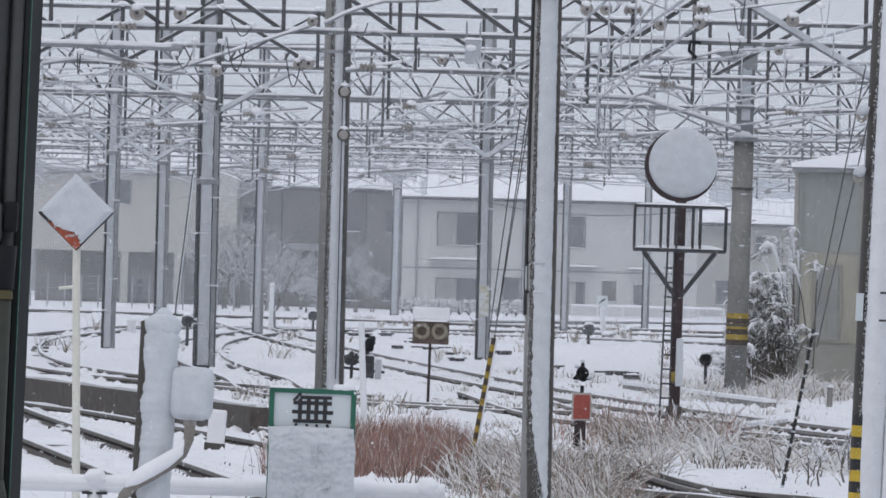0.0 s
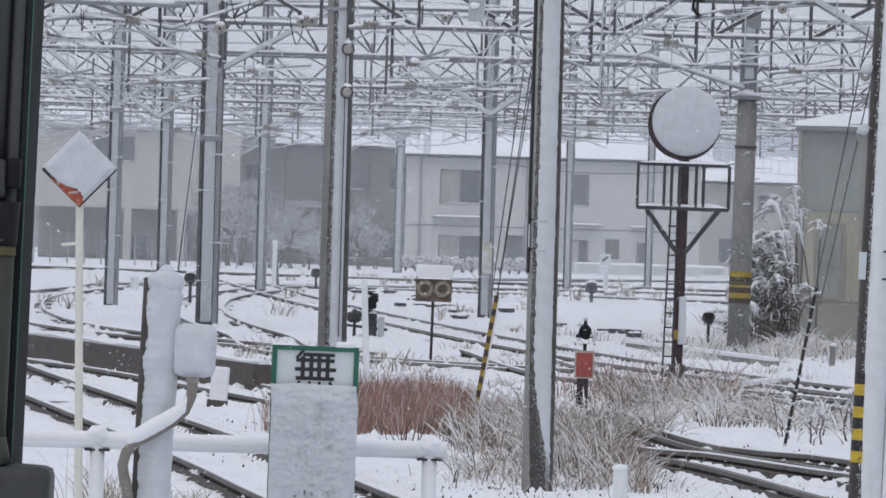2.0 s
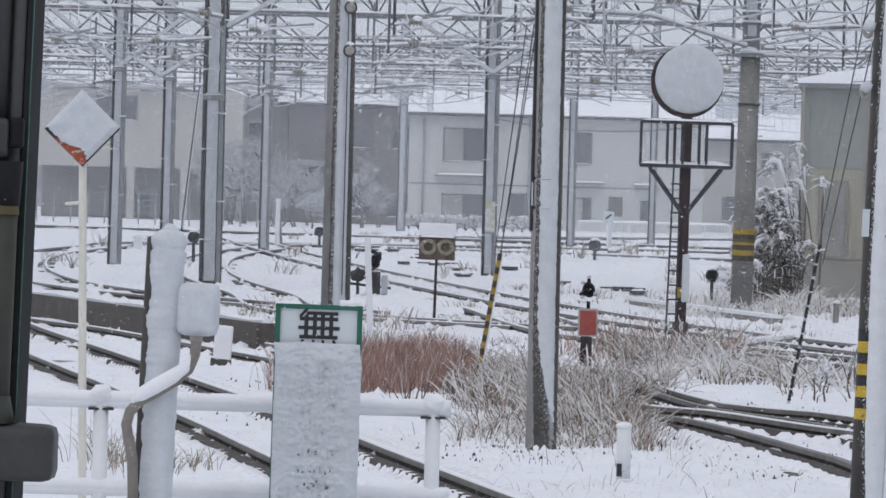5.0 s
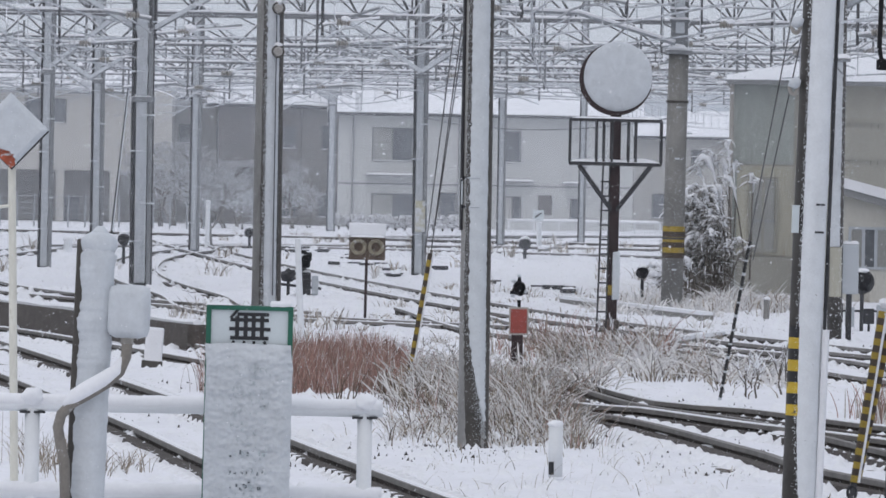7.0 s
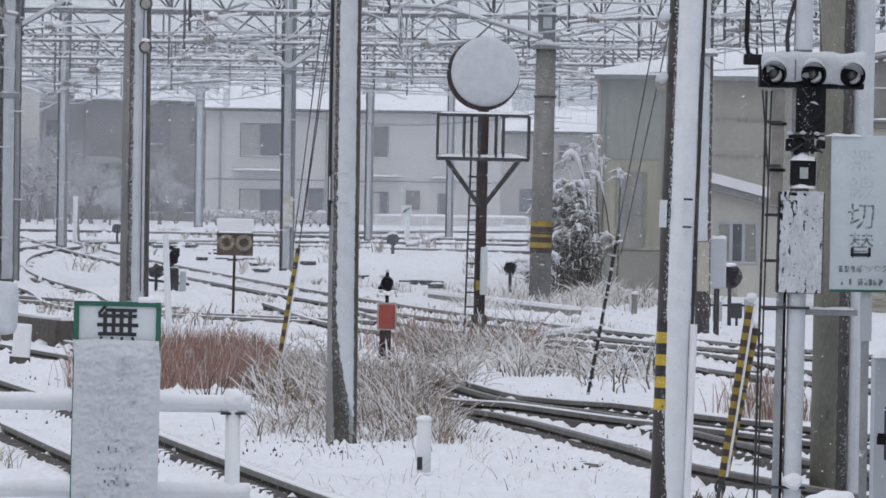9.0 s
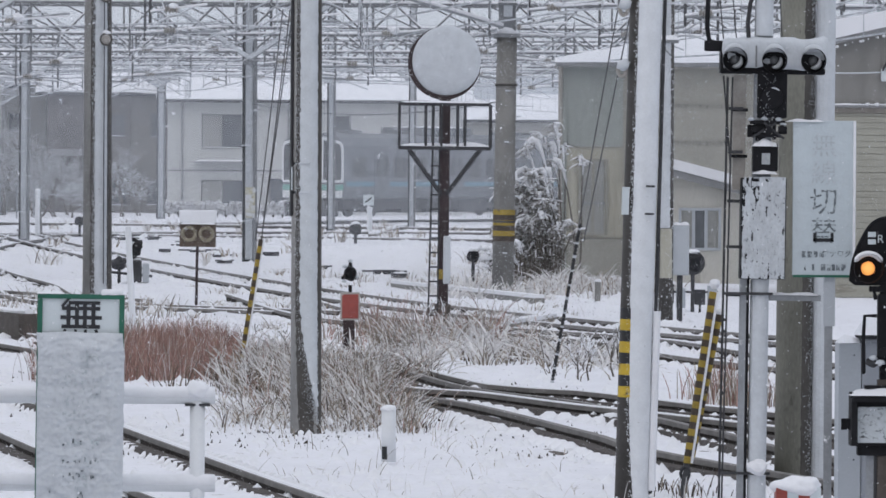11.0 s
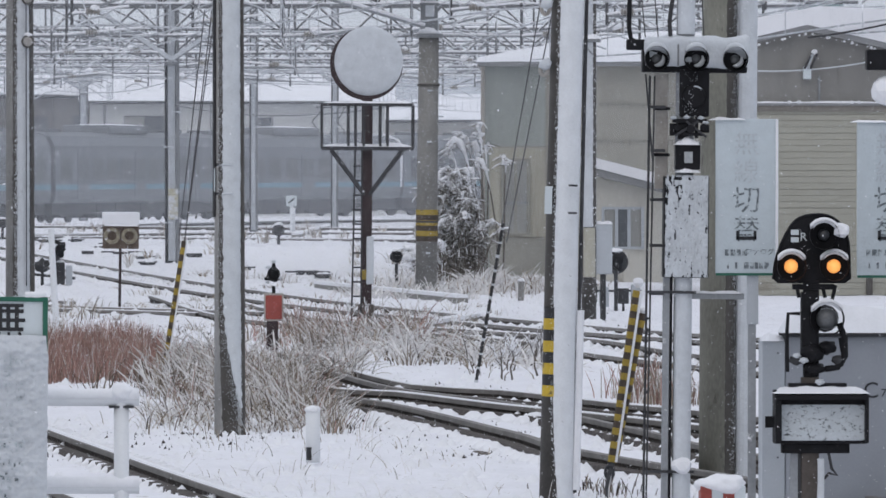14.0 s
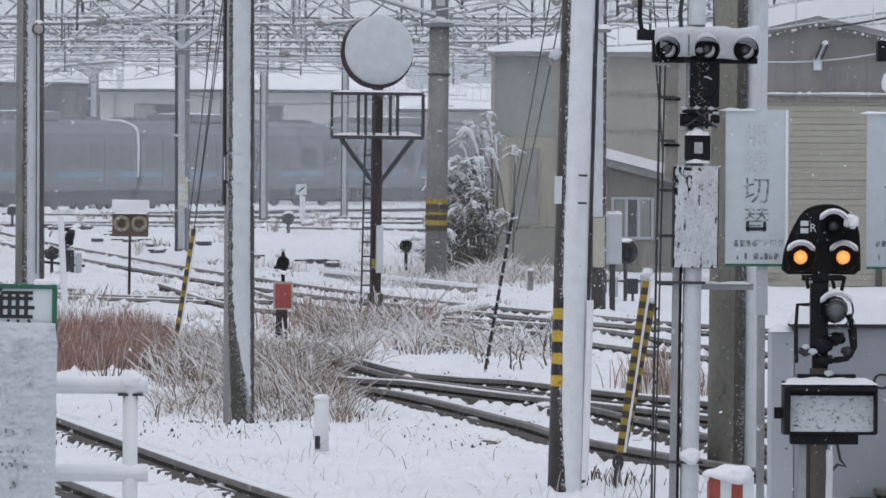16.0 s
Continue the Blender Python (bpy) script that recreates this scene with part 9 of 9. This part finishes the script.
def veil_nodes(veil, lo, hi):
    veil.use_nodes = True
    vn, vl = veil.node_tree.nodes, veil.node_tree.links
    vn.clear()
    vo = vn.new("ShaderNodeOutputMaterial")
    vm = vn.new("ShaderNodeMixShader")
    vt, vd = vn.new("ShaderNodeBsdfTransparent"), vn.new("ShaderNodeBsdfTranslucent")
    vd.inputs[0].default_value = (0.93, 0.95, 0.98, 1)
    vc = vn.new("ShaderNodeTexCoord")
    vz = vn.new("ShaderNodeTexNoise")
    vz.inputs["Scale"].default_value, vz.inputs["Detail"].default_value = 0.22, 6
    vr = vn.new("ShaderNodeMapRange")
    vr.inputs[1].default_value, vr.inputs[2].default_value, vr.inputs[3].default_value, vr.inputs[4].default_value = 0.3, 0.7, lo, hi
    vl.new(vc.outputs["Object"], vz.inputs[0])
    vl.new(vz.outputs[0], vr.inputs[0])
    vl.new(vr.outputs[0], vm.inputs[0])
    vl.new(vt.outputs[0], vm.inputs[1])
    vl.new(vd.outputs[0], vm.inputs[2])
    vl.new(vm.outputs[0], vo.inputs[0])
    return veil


veil, thin_veil = air("haze_film", 0.045, 0.085), air("thin_haze_film", 0.012, 0.03)
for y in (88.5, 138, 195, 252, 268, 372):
    ob = raw("haze_sheet", [(-90, y, -1), (90, y, -1), (90, y, 45), (-90, y, 45)], [(0, 1, 2, 3)], veil if y > 100 else thin_veil)
    tagged(ob, "translucent sheet that stands in for snowy haze", "snow", kind="stuff")


# ---- what moves ----
def motions():
    for k, car_ in enumerate(train):
        rows = []
        for i in range(0, 33):
            t_ = i * 0.5
            x, y, yaw = train_line(TRAIN_SPEED * (12.1 - t_) + 9.9 + 20.0 * k)
            rows.append((t_, pose(x, y, -0.30, 0, 0, yaw)))
        walk(car_, rows)
    for k, (ob, vz_, vx_) in enumerate(zip(fall, (0.9, 0.95, 1.0), (0.15, 0.18, 0.2))):
        walk(ob, [(t_ * 2.0, pose(-vx_ * 8 + vx_ * t_ * 2.0, 0, -vz_ * t_ * 2.0)) for t_ in range(9)])


motions()
